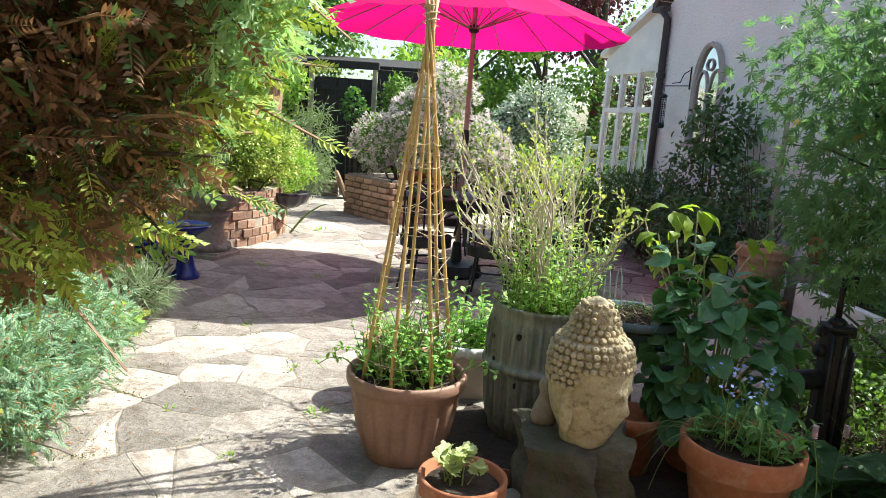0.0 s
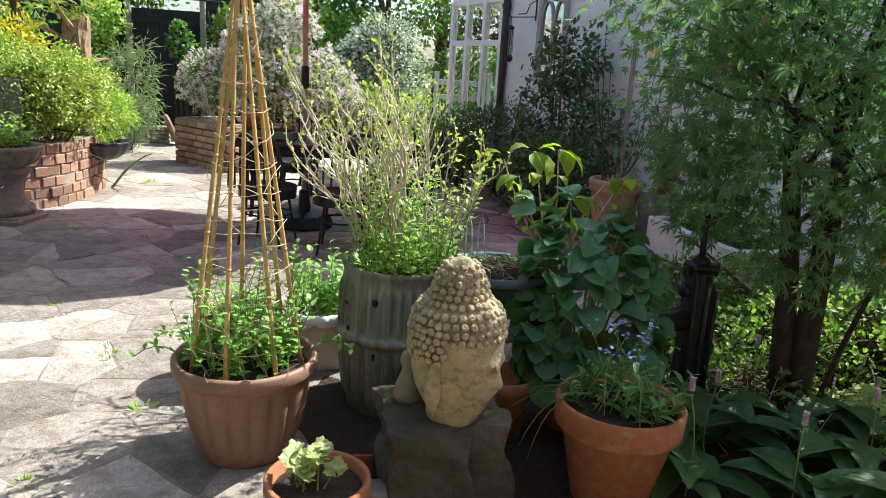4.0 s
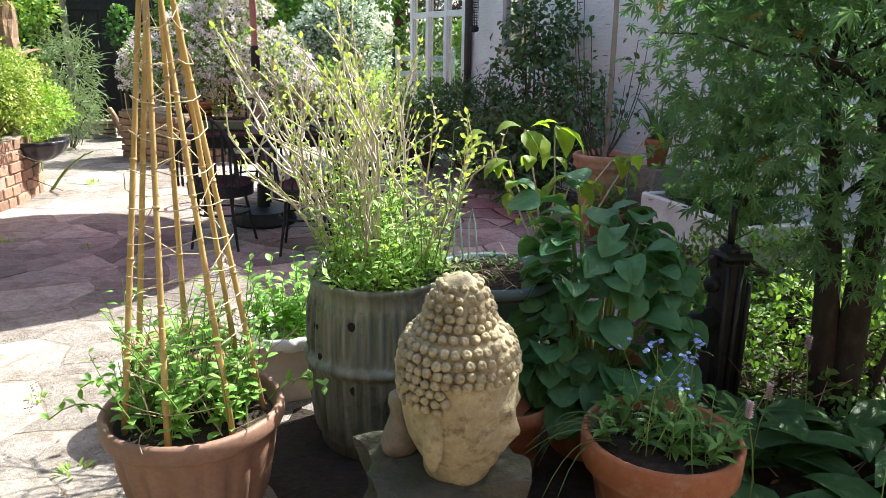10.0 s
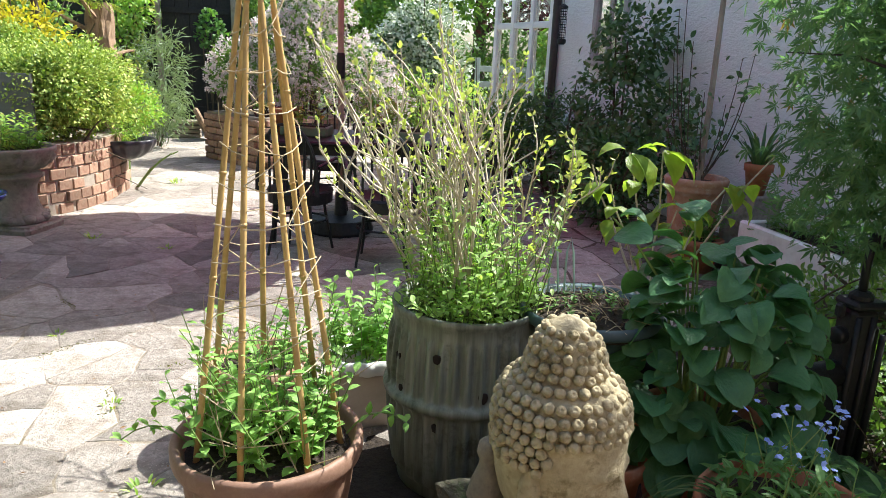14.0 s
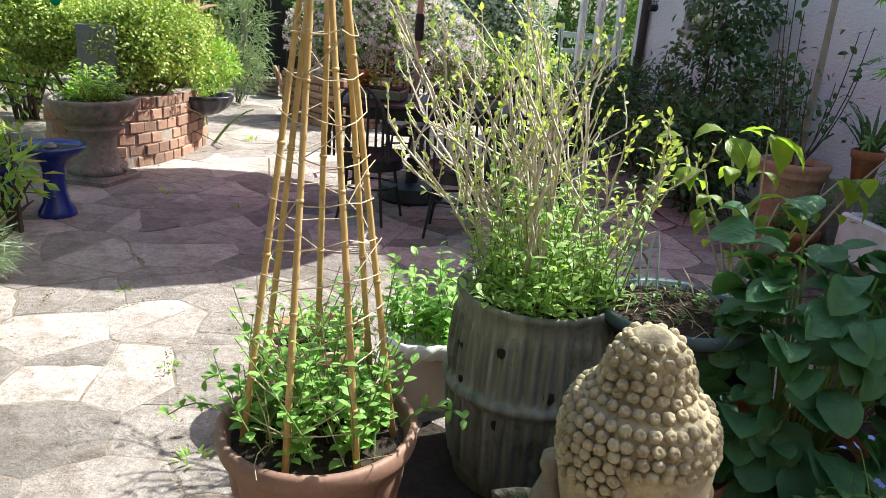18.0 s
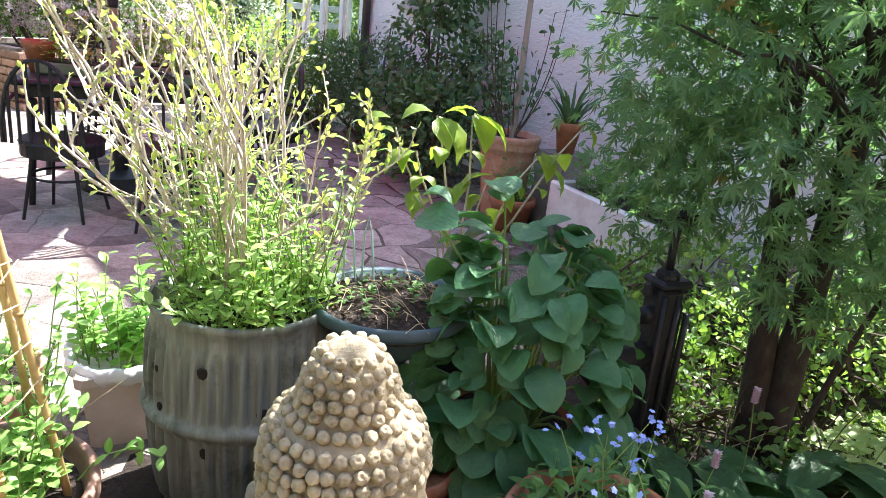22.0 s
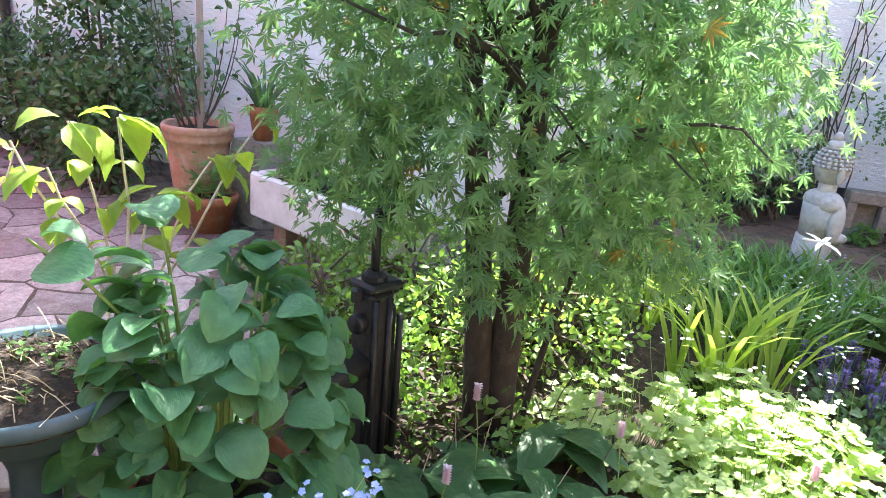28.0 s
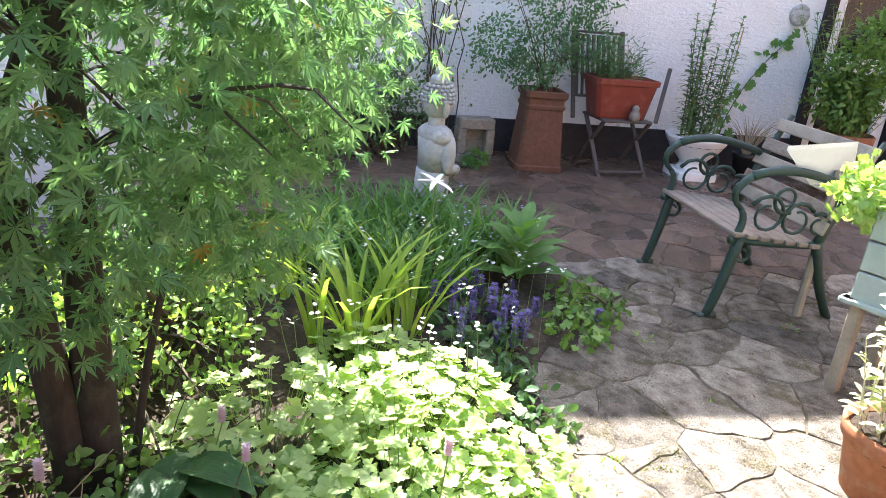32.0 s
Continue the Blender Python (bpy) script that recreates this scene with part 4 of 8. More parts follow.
def fork(acc, start, way, length, r, depth):
    """A crooked shoot that forks; the last shoots carry buds in pairs."""
    n = 6
    pts, d = [np.asarray(start, float)], np.asarray(way, float) / np.linalg.norm(way)
    for _ in range(n):
        d = d + rng.normal(size=3) * 0.09 + (0, 0, 0.05)
        d /= np.linalg.norm(d)
        pts.append(pts[-1] + d * length / n)
    (acc if depth == 2 else twig_acc).tube(pts, r, r * 0.62, 5 if depth == 2 else 4, False)
    if depth:
        for i in ((2, 3, 4, 5, 6) if depth == 2 else (2, 4, 6)):
            side = rng.normal(size=3) * (0.5, 0.5, 0.2)
            fork(acc, pts[i], d * 0.8 + side + (0, 0, 0.25), length * rng.uniform(0.38, 0.62) * (1.1 - 0.07 * i), r * 0.64, depth - 1)
    if depth < 2:
        for i in range(2, n + 1):
            if pts[i][2] > 0.78 and rng.random() < (0.9 if depth == 0 else 0.5):
                for _ in range(2 if i == n else 1):
                    BP.append(pts[i])
                    BD.append(d * 0.9 + rng.normal(size=3) * 0.45)
                    BS.append(rng.uniform(0.011, 0.021) if i < n else rng.uniform(0.015, 0.027))


for k in range(17):
    if k < 6:      # long bare shoots leaning over the patio side
        a, out, h = math.pi + rng.uniform(-0.75, 0.45), rng.uniform(0.65, 1.35), rng.uniform(0.50, 0.68)
    elif k < 9:
        a, out, h = rng.uniform(-0.6, 0.4), rng.uniform(0.45, 0.8), rng.uniform(0.36, 0.46)
    else:
        a, out, h = rng.uniform(0, math.tau), rng.uniform(0.10, 0.55), rng.uniform(0.50, 0.66)
    b = np.array([0.09 * math.cos(a) * rng.random(), 0.09 * math.sin(a) * rng.random(), 0.545])
    br = Acc()
    fork(br, b, (out * math.cos(a), out * math.sin(a) * 0.8, 1.0), h, 0.0044 if 6 <= k < 9 else 0.0060, 2)
    part("branch", br, TWIG, tub)
part("twig_growth", twig_acc, TWIG, tub, kind="stuff")
n, BS = len(BP), np.array(BS)
bud_acc.leaves("oval", BP, BD, rng.normal(size=(n, 3)) + (0, 0, 0.4), BS, BS * 0.55, rng)
part("bud_growth", bud_acc, L_BUD, tub, "opening yellow-green leaf buds")
stems_with_leaves(tub, rng, clumped(0.02, 0, 0.545, 0.205, rng, 165), 0.07 + 0.50 * rng.random(165) ** 2.0, 0.5, None, "oval", 0.044, 0.5, 11, STEM, L_TUB, 0.002)
lip = np.array([(0.215 * math.cos(q), 0.215 * math.sin(q), 0.60) for q in rng.uniform(-2.6, -0.4, 26)])
stems_with_leaves(tub, rng, lip, rng.uniform(0.03, 0.09, 26), 1.3, None, "oval", 0.034, 0.55, 5, STEM, L_TUB, 0.0016, names=("rim_stem", "rim_foliage"))

# cream square pot with greens, just behind
cream = thing("cream_planter", 0.00, 3.02, 0, 20, "square cream plastic planter with bright leafy greens", "plant pot")
part("pot", square_lathe([(0.125, 0), (0.13, 0.008), (0.148, 0.215), (0.160, 0.22), (0.163, 0.23), (0.163, 0.255), (0.156, 0.26), (0.147, 0.255), (0.14, 0.18)]), CREAM, cream)
part("soil", Acc().box((0.265, 0.265, 0.03), pose(0, 0, 0.205), 0.004), SOIL, cream)
part("liner", Acc().lathe([(0.19, 0.225), (0.197, 0.25), (0.192, 0.275), (0.184, 0.278), (0.176, 0.26), (0.172, 0.23)], 72, lambda a, r, z: r * (0.88 + 0.10 * abs(math.sin(2 * a)) + 0.025 * math.sin(11 * a + 3 * z) + 0.02 * math.sin(17 * a))), WHITE, cream, "crumpled white plastic liner", smooth=True)
stems_with_leaves(cream, rng, clumped(0, 0, 0.215, 0.13, rng, 46), rng.uniform(0.10, 0.32, 46), 0.35, None, "oval", 0.06, 0.6, 9, STEM, L_PEA, 0.0025)
terra2 = thing("terracotta_pot", -0.33, 2.78, 0, 0, "old terracotta pot half hidden behind the cane wigwam", "plant pot")
pot_part(terra2, [(0.11, 0), (0.115, 0.01), (0.15, 0.24), (0.165, 0.245), (0.17, 0.26), (0.17, 0.305), (0.16, 0.31), (0.15, 0.30), (0.145, 0.24)], TERRA_OLD)
soil_part(terra2, 0.145, 0.27)
stems_with_leaves(terra2, rng, clumped(0.02, 0, 0.27, 0.11, rng, 16), rng.uniform(0.06, 0.2, 16), 0.35, None, "oval", 0.045, 0.5, 7, STEM, L_PEA, 0.002)

# stone head on its plinth
plinth = thing("stone_plinth", 0.59, 2.05, 0, 12, "rough mossy split stone blocks as a plinth", "plinth")


def rough_block(name, size, m, mat, parent, seed, amount=0.018, cuts=5):
    bm = bmesh.new()
    bmesh.ops.create_cube(bm, size=1.0)
    bmesh.ops.subdivide_edges(bm, edges=bm.edges[:], cuts=cuts, use_grid_fill=True)
    for v in bm.verts:
        v.co = Vector((v.co.x * size[0], v.co.y * size[1], v.co.z * size[2]))
        q = v.co * 9 + Vector((seed * 3.1, seed, 0))
        v.co += amount * Vector((noise.noise(q), noise.noise(q + Vector((7, 0, 0))), 0.6 * noise.noise(q + Vector((0, 9, 0)))))
    bmesh.ops.transform(bm, matrix=m, verts=bm.verts)
    me = bpy.data.meshes.new(name)
    bm.to_mesh(me)
    bm.free()
    me.materials.append(mat)
    ob = new(name, me)
    ob.parent = parent
    return ob


rough_block("block", (0.24, 0.30, 0.28), pose(-0.075, 0, 0.14, 0, 2, 3), MOSSY, plinth, 1, 0.05, 9)
rough_block("block", (0.17, 0.28, 0.29), pose(0.105, 0.0, 0.145, 0, -3, -4), MOSSY, plinth, 2, 0.04, 8)

head = thing("stone_head_statue", 0.61, 2.03, 0.268, 8, "weathered pale stone Buddha head with rows of hair curls", "statue")
bm = bmesh.new()
SEG, RINGS = 64, 48
HP = [(0.074, 0.0), (0.083, 0.02), (0.084, 0.05), (0.102, 0.08), (0.122, 0.12), (0.134, 0.17), (0.140, 0.22), (0.143, 0.27), (0.143, 0.31), (0.139, 0.345), (0.127, 0.375), (0.106, 0.396), (0.088, 0.412), (0.080, 0.432), (0.075, 0.455), (0.067, 0.478), (0.056, 0.500), (0.041, 0.517), (0.024, 0.528), (0.006, 0.533)]
hz = np.linspace(0, 0.536, RINGS)
hr = np.interp(hz, [z for _, z in HP], [r for r, _ in HP])
rows_ = []
for r, z in zip(hr, hz):
    ring = []
    for j in range(SEG):
        a = math.tau * j / SEG
        # the face looks along -a0
        fa_ = math.atan2(math.sin(a - radians(-40)), math.cos(a - radians(-40)))
        k = r * (1.0 + 0.05 * math.cos(2 * fa_))
        if z < 0.30:
            k += 0.034 * math.exp(-(fa_ / 0.13) ** 2) * max(0, 1 - abs(z - 0.165) / 0.065)          # nose
            k += 0.010 * math.exp(-(fa_ / 0.30) ** 2) * math.exp(-((z - 0.100) / 0.014) ** 2)        # lips
            k += 0.014 * math.exp(-(fa_ / 0.35) ** 2) * math.exp(-((z - 0.062) / 0.022) ** 2)        # chin
            for s in (1, -1):
                k -= 0.012 * math.exp(-((fa_ - s * 0.36) / 0.17) ** 2) * math.exp(-((z - 0.195) / 0.016) ** 2)   # eyes
                k += 0.007 * math.exp(-((fa_ - s * 0.36) / 0.16) ** 2) * math.exp(-((z - 0.186) / 0.008) ** 2)   # lids
                k += 0.009 * math.exp(-((fa_ - s * 0.34) / 0.28) ** 2) * math.exp(-((z - 0.228) / 0.010) ** 2)   # brows
        ring.append(bm.verts.new((k * math.cos(a), k * math.sin(a), z)))
    rows_.append(ring)
for lo, hi in zip(rows_[:-1], rows_[1:]):
    for j in range(SEG):
        bm.faces.new((lo[j], lo[(j + 1) % SEG], hi[(j + 1) % SEG], hi[j]))
bm.faces.new(rows_[0][::-1])
bm.faces.new(rows_[-1])
for s in (1, -1):   # long ears
    a = radians(-40) + s * 1.52
    m = pose(0.128 * math.cos(a), 0.128 * math.sin(a), 0.16, 0, 0, math.degrees(a))
    got = bmesh.ops.create_uvsphere(bm, u_segments=10, v_segments=10, radius=1.0)
    bmesh.ops.transform(bm, matrix=m @ Matrix.Diagonal((0.020, 0.028, 0.088, 1)), verts=got["verts"])
me = bpy.data.meshes.new("head")
bm.to_mesh(me)
bm.free()
ha = Acc().add([tuple(v.co) for v in me.vertices], [tuple(p.vertices) for p in me.polygons])
ball = Acc().lathe([(0.7, -0.9), (1.0, -0.35), (1.0, 0.12), (0.80, 0.60), (0.48, 0.84), (0.30, 0.76), (0.08, 0.70)], 9, lambda an, r, zz: r * (1 + 0.10 * math.sin(3 * an + 4 * zz)))
bv, bf = ball.v[0], ball.f
z, row = 0.240, 0
while z < 0.516:   # rows of worn snail curls, each a boss with a shallow hollow
    r = float(np.interp(z, hz, hr))
    slope = (float(np.interp(z + 0.01, hz, hr)) - float(np.interp(z - 0.01, hz, hr))) / 0.02
    count = max(7, int(math.tau * r / 0.0242))
    for j in range(count):
        a = math.tau * (j + 0.5 * (row % 2) + rng.normal() * 0.05) / count
        fa_ = math.atan2(math.sin(a - radians(-40)), math.cos(a - radians(-40)))
        if z < 0.288 and abs(fa_) < 1.25:
            continue
        k, worn = rng.uniform(0.95, 1.08) * (1.0 if z < 0.45 else 0.88), rng.random()
        base = pose((r + 0.002) * math.cos(a), (r + 0.002) * math.sin(a), z + rng.normal() * 0.002, 0, 90 + math.degrees(math.atan(slope)), math.degrees(a))
        m = base @ pose(rng.normal() * 0.001, rng.normal() * 0.001, 0.001, rng.normal() * 9, rng.normal() * 9, rng.uniform(0, 120)) @ Matrix.Diagonal((0.0122 * k, 0.0116 * k, 0.0125 * k * (1 - 0.25 * worn), 1))
        ha.add(bv @ np.array(m)[:3, :3].T + np.array(m)[:3, 3], bf)
    z += 0.0232 if z < 0.40 else 0.0215
    row += 1
me = bpy.data.meshes.new("head")
me.from_pydata(np.concatenate(ha.v).tolist(), [], ha.f)
me.polygons.foreach_set("use_smooth", [True] * len(me.polygons))
me.materials.append(PALESTONE)
ob = new("head", me)
ob.parent = head

frog = thing("small_animal_figurine", 0.462, 2.10, 0.29, 0, "small dull stone animal figurine behind the head", "figurine")
fa = Acc().lathe([(0.045, 0.0), (0.05, 0.02), (0.04, 0.06), (0.025, 0.10), (0.022, 0.115), (0.03, 0.135), (0.026, 0.16), (0.008, 0.175)], 16)
part("figure", fa, surface("grey_brown_figurine", (0.16, 0.14, 0.11), (0.30, 0.26, 0.20), 40, 9, 0.7, 0.4), frog, smooth=True)

# forget-me-not pot
fmn = thing("forget_me_not_pot", 1.145, 2.075, 0, 0, "broad terracotta pot of blue forget-me-nots in shade", "plant pot")
pot_part(fmn, [(0.12, 0.0), (0.125, 0.01), (0.178, 0.26), (0.19, 0.265), (0.203, 0.275), (0.206, 0.35), (0.20, 0.36), (0.187, 0.355), (0.178, 0.30)], TERRA)
soil_part(fmn, 0.178, 0.325)
stems_with_leaves(fmn, rng, clumped(0, 0, 0.33, 0.16, rng, 42), rng.uniform(0.04, 0.17, 42), 0.5, None, "oval", 0.058, 0.36, 7, STEM, L_FERN, 0.0022)
for k in range(9):
    a = math.pi + rng.uniform(-0.7, 0.5)
    c = bezier((0.12 * math.cos(a), 0.12 * math.sin(a), 0.33), (0.24 * math.cos(a), 0.24 * math.sin(a), 0.44), (rng.uniform(0.30, 0.40) * math.cos(a), 0.36 * math.sin(a), rng.uniform(0.12, 0.30)), 8)
    part("grass_blade", Acc().tube(c, 0.0026, 0.0008, 3, False), L_DARK, fmn)
fl = Acc()
P = []
for k in range(13):
    b = np.array([rng.uniform(-0.1, 0.1), rng.uniform(-0.1, 0.1), 0.34])
    e = b + (rng.uniform(-0.16, 0.14), rng.uniform(-0.12, 0.08), rng.uniform(0.12, 0.30))
    part("flower_stalk", Acc().tube(bezier(b, (b + e) / 2 + rng.normal(size=3) * 0.02, e, 5), 0.0018, 0.001, 4, False), STEM, fmn)
    P += [e + rng.normal(size=3) * 0.012 for _ in range(4)]
P = np.array(P)
fl.leaves("petal5", P, rng.normal(size=P.shape) * (1, 1, 0.25), np.tile((0, -0.3, 1.0), (len(P), 1)) + rng.normal(size=P.shape) * 0.3, 0.0075, 0.0075, rng)
part("blossom", fl, F_BLUE, fmn, "small pale blue flowers")

# round dish planter on a pedestal with a brick under it
dish = thing("dish_planter", 0.742, 2.645, 0, 0, "wide blue-grey plastic dish planter on a pedestal with dry soil", "plant pot")
pot_part(dish, [(0.11, 0.0), (0.11, 0.03), (0.05, 0.06), (0.045, 0.40), (0.06, 0.45), (0.13, 0.50), (0.19, 0.575), (0.205, 0.58), (0.214, 0.59), (0.214, 0.61), (0.207, 0.618), (0.196, 0.612), (0.185, 0.58)], BLUEGREY_PLASTIC, None, 40)
soil_part(dish, 0.192, 0.598)
d1 = Acc()
for k in range(48):
    b = np.append(clumped(0, 0, 0, 0.17, rng, 1)[0][:2], 0.602)
    e = b + np.array([*rng.normal(size=2) * 0.06, rng.uniform(0.005, 0.05)])
    d1.tube([b, (b + e) / 2 + (0, 0, 0.01), e], 0.0015, 0.0008, 4, False)
part("dry_growth", d1, DRY, dish, kind="stuff")
chips = np.array([np.append(clumped(0, 0, 0, 0.18, rng, 1)[0][:2], 0.613) for _ in range(420)])
part("bark_chips", Acc().leaves("lance", chips, rng.normal(size=chips.shape) * (1, 1, 0.3), rng.normal(size=chips.shape) + (0, 0, 1), rng.uniform(0.006, 0.018, 420), rng.uniform(0.004, 0.009, 420), rng), leafy("brown_bark_chip", (0.03, 0.02, 0.013), (0.15, 0.10, 0.065), 0.0, 0.9), dish, kind="stuff")
stems_with_leaves(dish, rng, clumped(0, 0.02, 0.602, 0.15, rng, 22), rng.uniform(0.02, 0.06, 22), 0.5, None, "oval", 0.022, 0.6, 6, STEM, L_FERN, 0.0012, names=("weed_growth", "weed_foliage"))
hook = Acc()
for dx in (-0.12, -0.07):
    hook.tube([(dx, 0.12, 0.58), (dx, 0.13, 0.74), (dx + 0.01, 0.13, 0.79), (dx + 0.02, 0.13, 0.74), (dx + 0.035, 0.12, 0.58)], 0.0034, sides=5)
part("wire_hook", hook, WIRE, dish, "pale green wire hooks")

# broad-leaved potato plant in a terracotta pot
potato = thing("potato_pot", 1.09, 2.60, 0, 0, "terracotta pot overflowing with broad blue-green potato leaves", "plant pot")
pot_part(potato, [(0.13, 0.0), (0.135, 0.01), (0.175, 0.24), (0.19, 0.245), (0.195, 0.30), (0.187, 0.31), (0.178, 0.30), (0.17, 0.25)], TERRA)
soil_part(potato, 0.17, 0.27)
leaf_spots = []
for k in range(44):   # a dome of stems, and two shoots that stand above it
    a = 2.4 * k
    low = (k % 11) / 10
    tip = np.array([0.30 * math.cos(a) * (0.35 + 0.65 * low), 0.26 * math.sin(a) * (0.35 + 0.65 * low), 0.78 - 0.52 * low ** 1.6 + rng.normal() * 0.03])
    if k in (5, 27):
        tip = np.array([-0.32 if k == 5 else -0.09, 0.0, 0.90])
    if tip[0] < -0.2 and k != 5:
        tip[0] *= 0.7
    b = np.array([0.07 * math.cos(a), 0.07 * math.sin(a), 0.27])
    c = bezier(b, (b + tip) / 2 + (0, 0, 0.16), tip, 6)
    part("stem", Acc().tube(c, 0.0055, 0.003, 5, False), STEM, potato)
    for t in (5, 5, 4):
        an = a + rng.uniform(-1.5, 1.5)
        size = rng.uniform(0.075, 0.125) if t < 5 else rng.uniform(0.045, 0.115)
        leaf_spots.append((c[t] + rng.normal(size=3) * 0.02 + (0.02 * math.cos(an), 0.02 * math.sin(an), 0), an, rng.uniform(-30, 22), size))
for k in range(26):   # skirt of old leaves over the pot
    a = rng.uniform(-2.9, 0.3)
    leaf_spots.append((np.array([0.24 * math.cos(a), 0.24 * math.sin(a), rng.uniform(0.14, 0.42)]), a + rng.uniform(-0.6, 0.6), rng.uniform(-55, -10), rng.uniform(0.09, 0.14)))
for k in range(120):   # leaves down the outside of the dome
    a, e = rng.uniform(-3.0, 0.25), rng.uniform(-0.8, 1.0)
    p = np.array([0.265 * math.cos(a) * math.cos(e), 0.245 * math.sin(a) * math.cos(e), 0.46 + 0.31 * math.sin(e)])
    leaf_spots.append((p + rng.normal(size=3) * 0.015, a + rng.normal() * 0.7, -36 + 34 * math.sin(e) + rng.normal() * 16, rng.uniform(0.055, 0.105)))
tv, tf = LEAF["round"]
le_acc = Acc().add(tv, tf)
first = part("leaf", le_acc, L_POTATO, potato, "broad blue-green leaf", smooth=True)
for k, (p, an, pitch, s) in enumerate(leaf_spots):
    m = pose(*p, rng.uniform(-42, 42), -pitch, math.degrees(an)) @ Matrix.Diagonal((s, s * rng.uniform(0.8, 1.0), s * rng.uniform(0.8, 2.6), 1))
    if k == 0:
        first.matrix_basis = m
    else:
        share("leaf", first.data, m, potato)

# yellow-leaved young tree in a pot beyond it
magn = thing("young_potted_tree", 1.02, 3.15, 0, 0, "young potted tree with large limp yellow-green leaves", "potted tree")
pot_part(magn, [(0.10, 0.0), (0.105, 0.01), (0.14, 0.24), (0.155, 0.25), (0.158, 0.29), (0.15, 0.30), (0.14, 0.29), (0.135, 0.25)], IRON, name="pot", label="black plastic pot")
soil_part(magn, 0.135, 0.27)
spots = []
for tip, leaves in (((-0.12, 0.0, 1.03), ((195, -5, 0.10), (20, 10, 0.075), (-40, -70, 0.16), (-75, -50, 0.12))),
                    ((0.0, -0.02, 1.03), ((-20, -50, 0.15), (-60, -72, 0.13), (160, 5, 0.07))),
                    ((-0.26, 0.0, 0.97), ((185, -10, 0.085), (150, 15, 0.05))),
                    ((-0.18, 0.02, 0.90), ((200, -35, 0.12), (230, -60, 0.08))),
                    ((0.06, 0.0, 0.82), ((10, -20, 0.13), (-50, -40, 0.12), (190, -25, 0.12))),
                    ((0.22, 0.0, 0.90), ((-10, -65, 0.13), (40, -40, 0.09), (-70, -75, 0.10))),
                    ((0.38, 0.02, 1.03), ((-60, -70, 0.075), (170, -30, 0.04)))):
    tip = np.array(tip)
    c = bezier((0.0, 0.0, 0.27), (tip[0] * 0.25, tip[1], 0.62), tip, 8) + rng.normal(size=(8, 3)) * 0.006
    part("stem", Acc().tube(c, 0.006, 0.003, 5, False), TWIG, magn)
    for an, pitch, size in leaves:
        spots.append((c[7] + rng.normal(size=3) * 0.012, an, pitch, size))
    for j, size in ((6, 0.085), (6, 0.07), (5, 0.09), (4, 0.07)):
        spots.append((c[j], rng.uniform(0, 360), rng.uniform(-60, -10), size * rng.uniform(0.8, 1.2)))
ov, of = LEAF["oval"]
first = part("leaf", Acc().add(ov, of), L_MAGN, magn, "limp yellow-green leaf", smooth=True)
for k, (p, an, pitch, s) in enumerate(spots):
    m = pose(*p, rng.uniform(-25, 25), -0.68 * pitch, an) @ Matrix.Diagonal((s, s * 0.66, s * 2.2, 1))
    if k == 0:
        first.matrix_basis = m
    else:
        share("leaf", first.data, m, magn)

# black cast-iron hand pump
post = thing("iron_hand_pump", 1.585, 2.79, 0, 14, "black cast-iron hand pump with a stub spout and bare rod", "water pump")
pa = Acc().box((0.095, 0.085, 0.62), pose(0, 0, 0.31), 0.014)
pa.box((0.05, 0.06, 0.56), pose(0.064, 0.01, 0.28, 0, -2, 0), 0.012)
column_ = part("column", pa, IRON, post)
for x, z1 in ((-0.03, 0.60), (0.02, 0.60), (0.064, 0.54)):
    part("rib", Acc().tube([(x, -0.045, 0.02), (x, -0.047, 0.3), (x, -0.044, z1)], 0.012, 0.010, 7), IRON, column_, smooth=True)
part("foot_plate", Acc().box((0.21, 0.16, 0.03), pose(0.01, 0, 0.015), 0.008), IRON, post)
part("cap", Acc().box((0.118, 0.105, 0.028), pose(0.006, 0, 0.632), 0.010), IRON, post)
part("gland", Acc().lathe([(0.036, 0.644), (0.036, 0.660), (0.022, 0.672)], 12), IRON, post)
for x in (-0.075, 0.085):
    part("lug", Acc().box((0.024, 0.03, 0.045), pose(x * 0.86, 0, 0.61), 0.007), IRON, post)
part("rod", Acc().tube([(0.0, 0, 0.66), (-0.004, 0, 0.75), (0.0, 0, 0.84)], 0.013, 0.012, 8), IRON, post, smooth=True)
part("rod_head", Acc().box((0.055, 0.035, 0.05), pose(0.026, 0, 0.83, 0, 8, 0), 0.008), IRON, post)
part("bearing_boss", Acc().tube([(-0.03, 0, 0.53), (-0.070, -0.01, 0.53), (-0.076, -0.011, 0.53)], 0.030, 0.026, 14), IRON, post, smooth=True)
part("spout", Acc().tube([(-0.03, 0, 0.40), (-0.16, -0.03, 0.40), (-0.27, -0.055, 0.385)], 0.044, 0.040, 14), IRON, post, smooth=True)

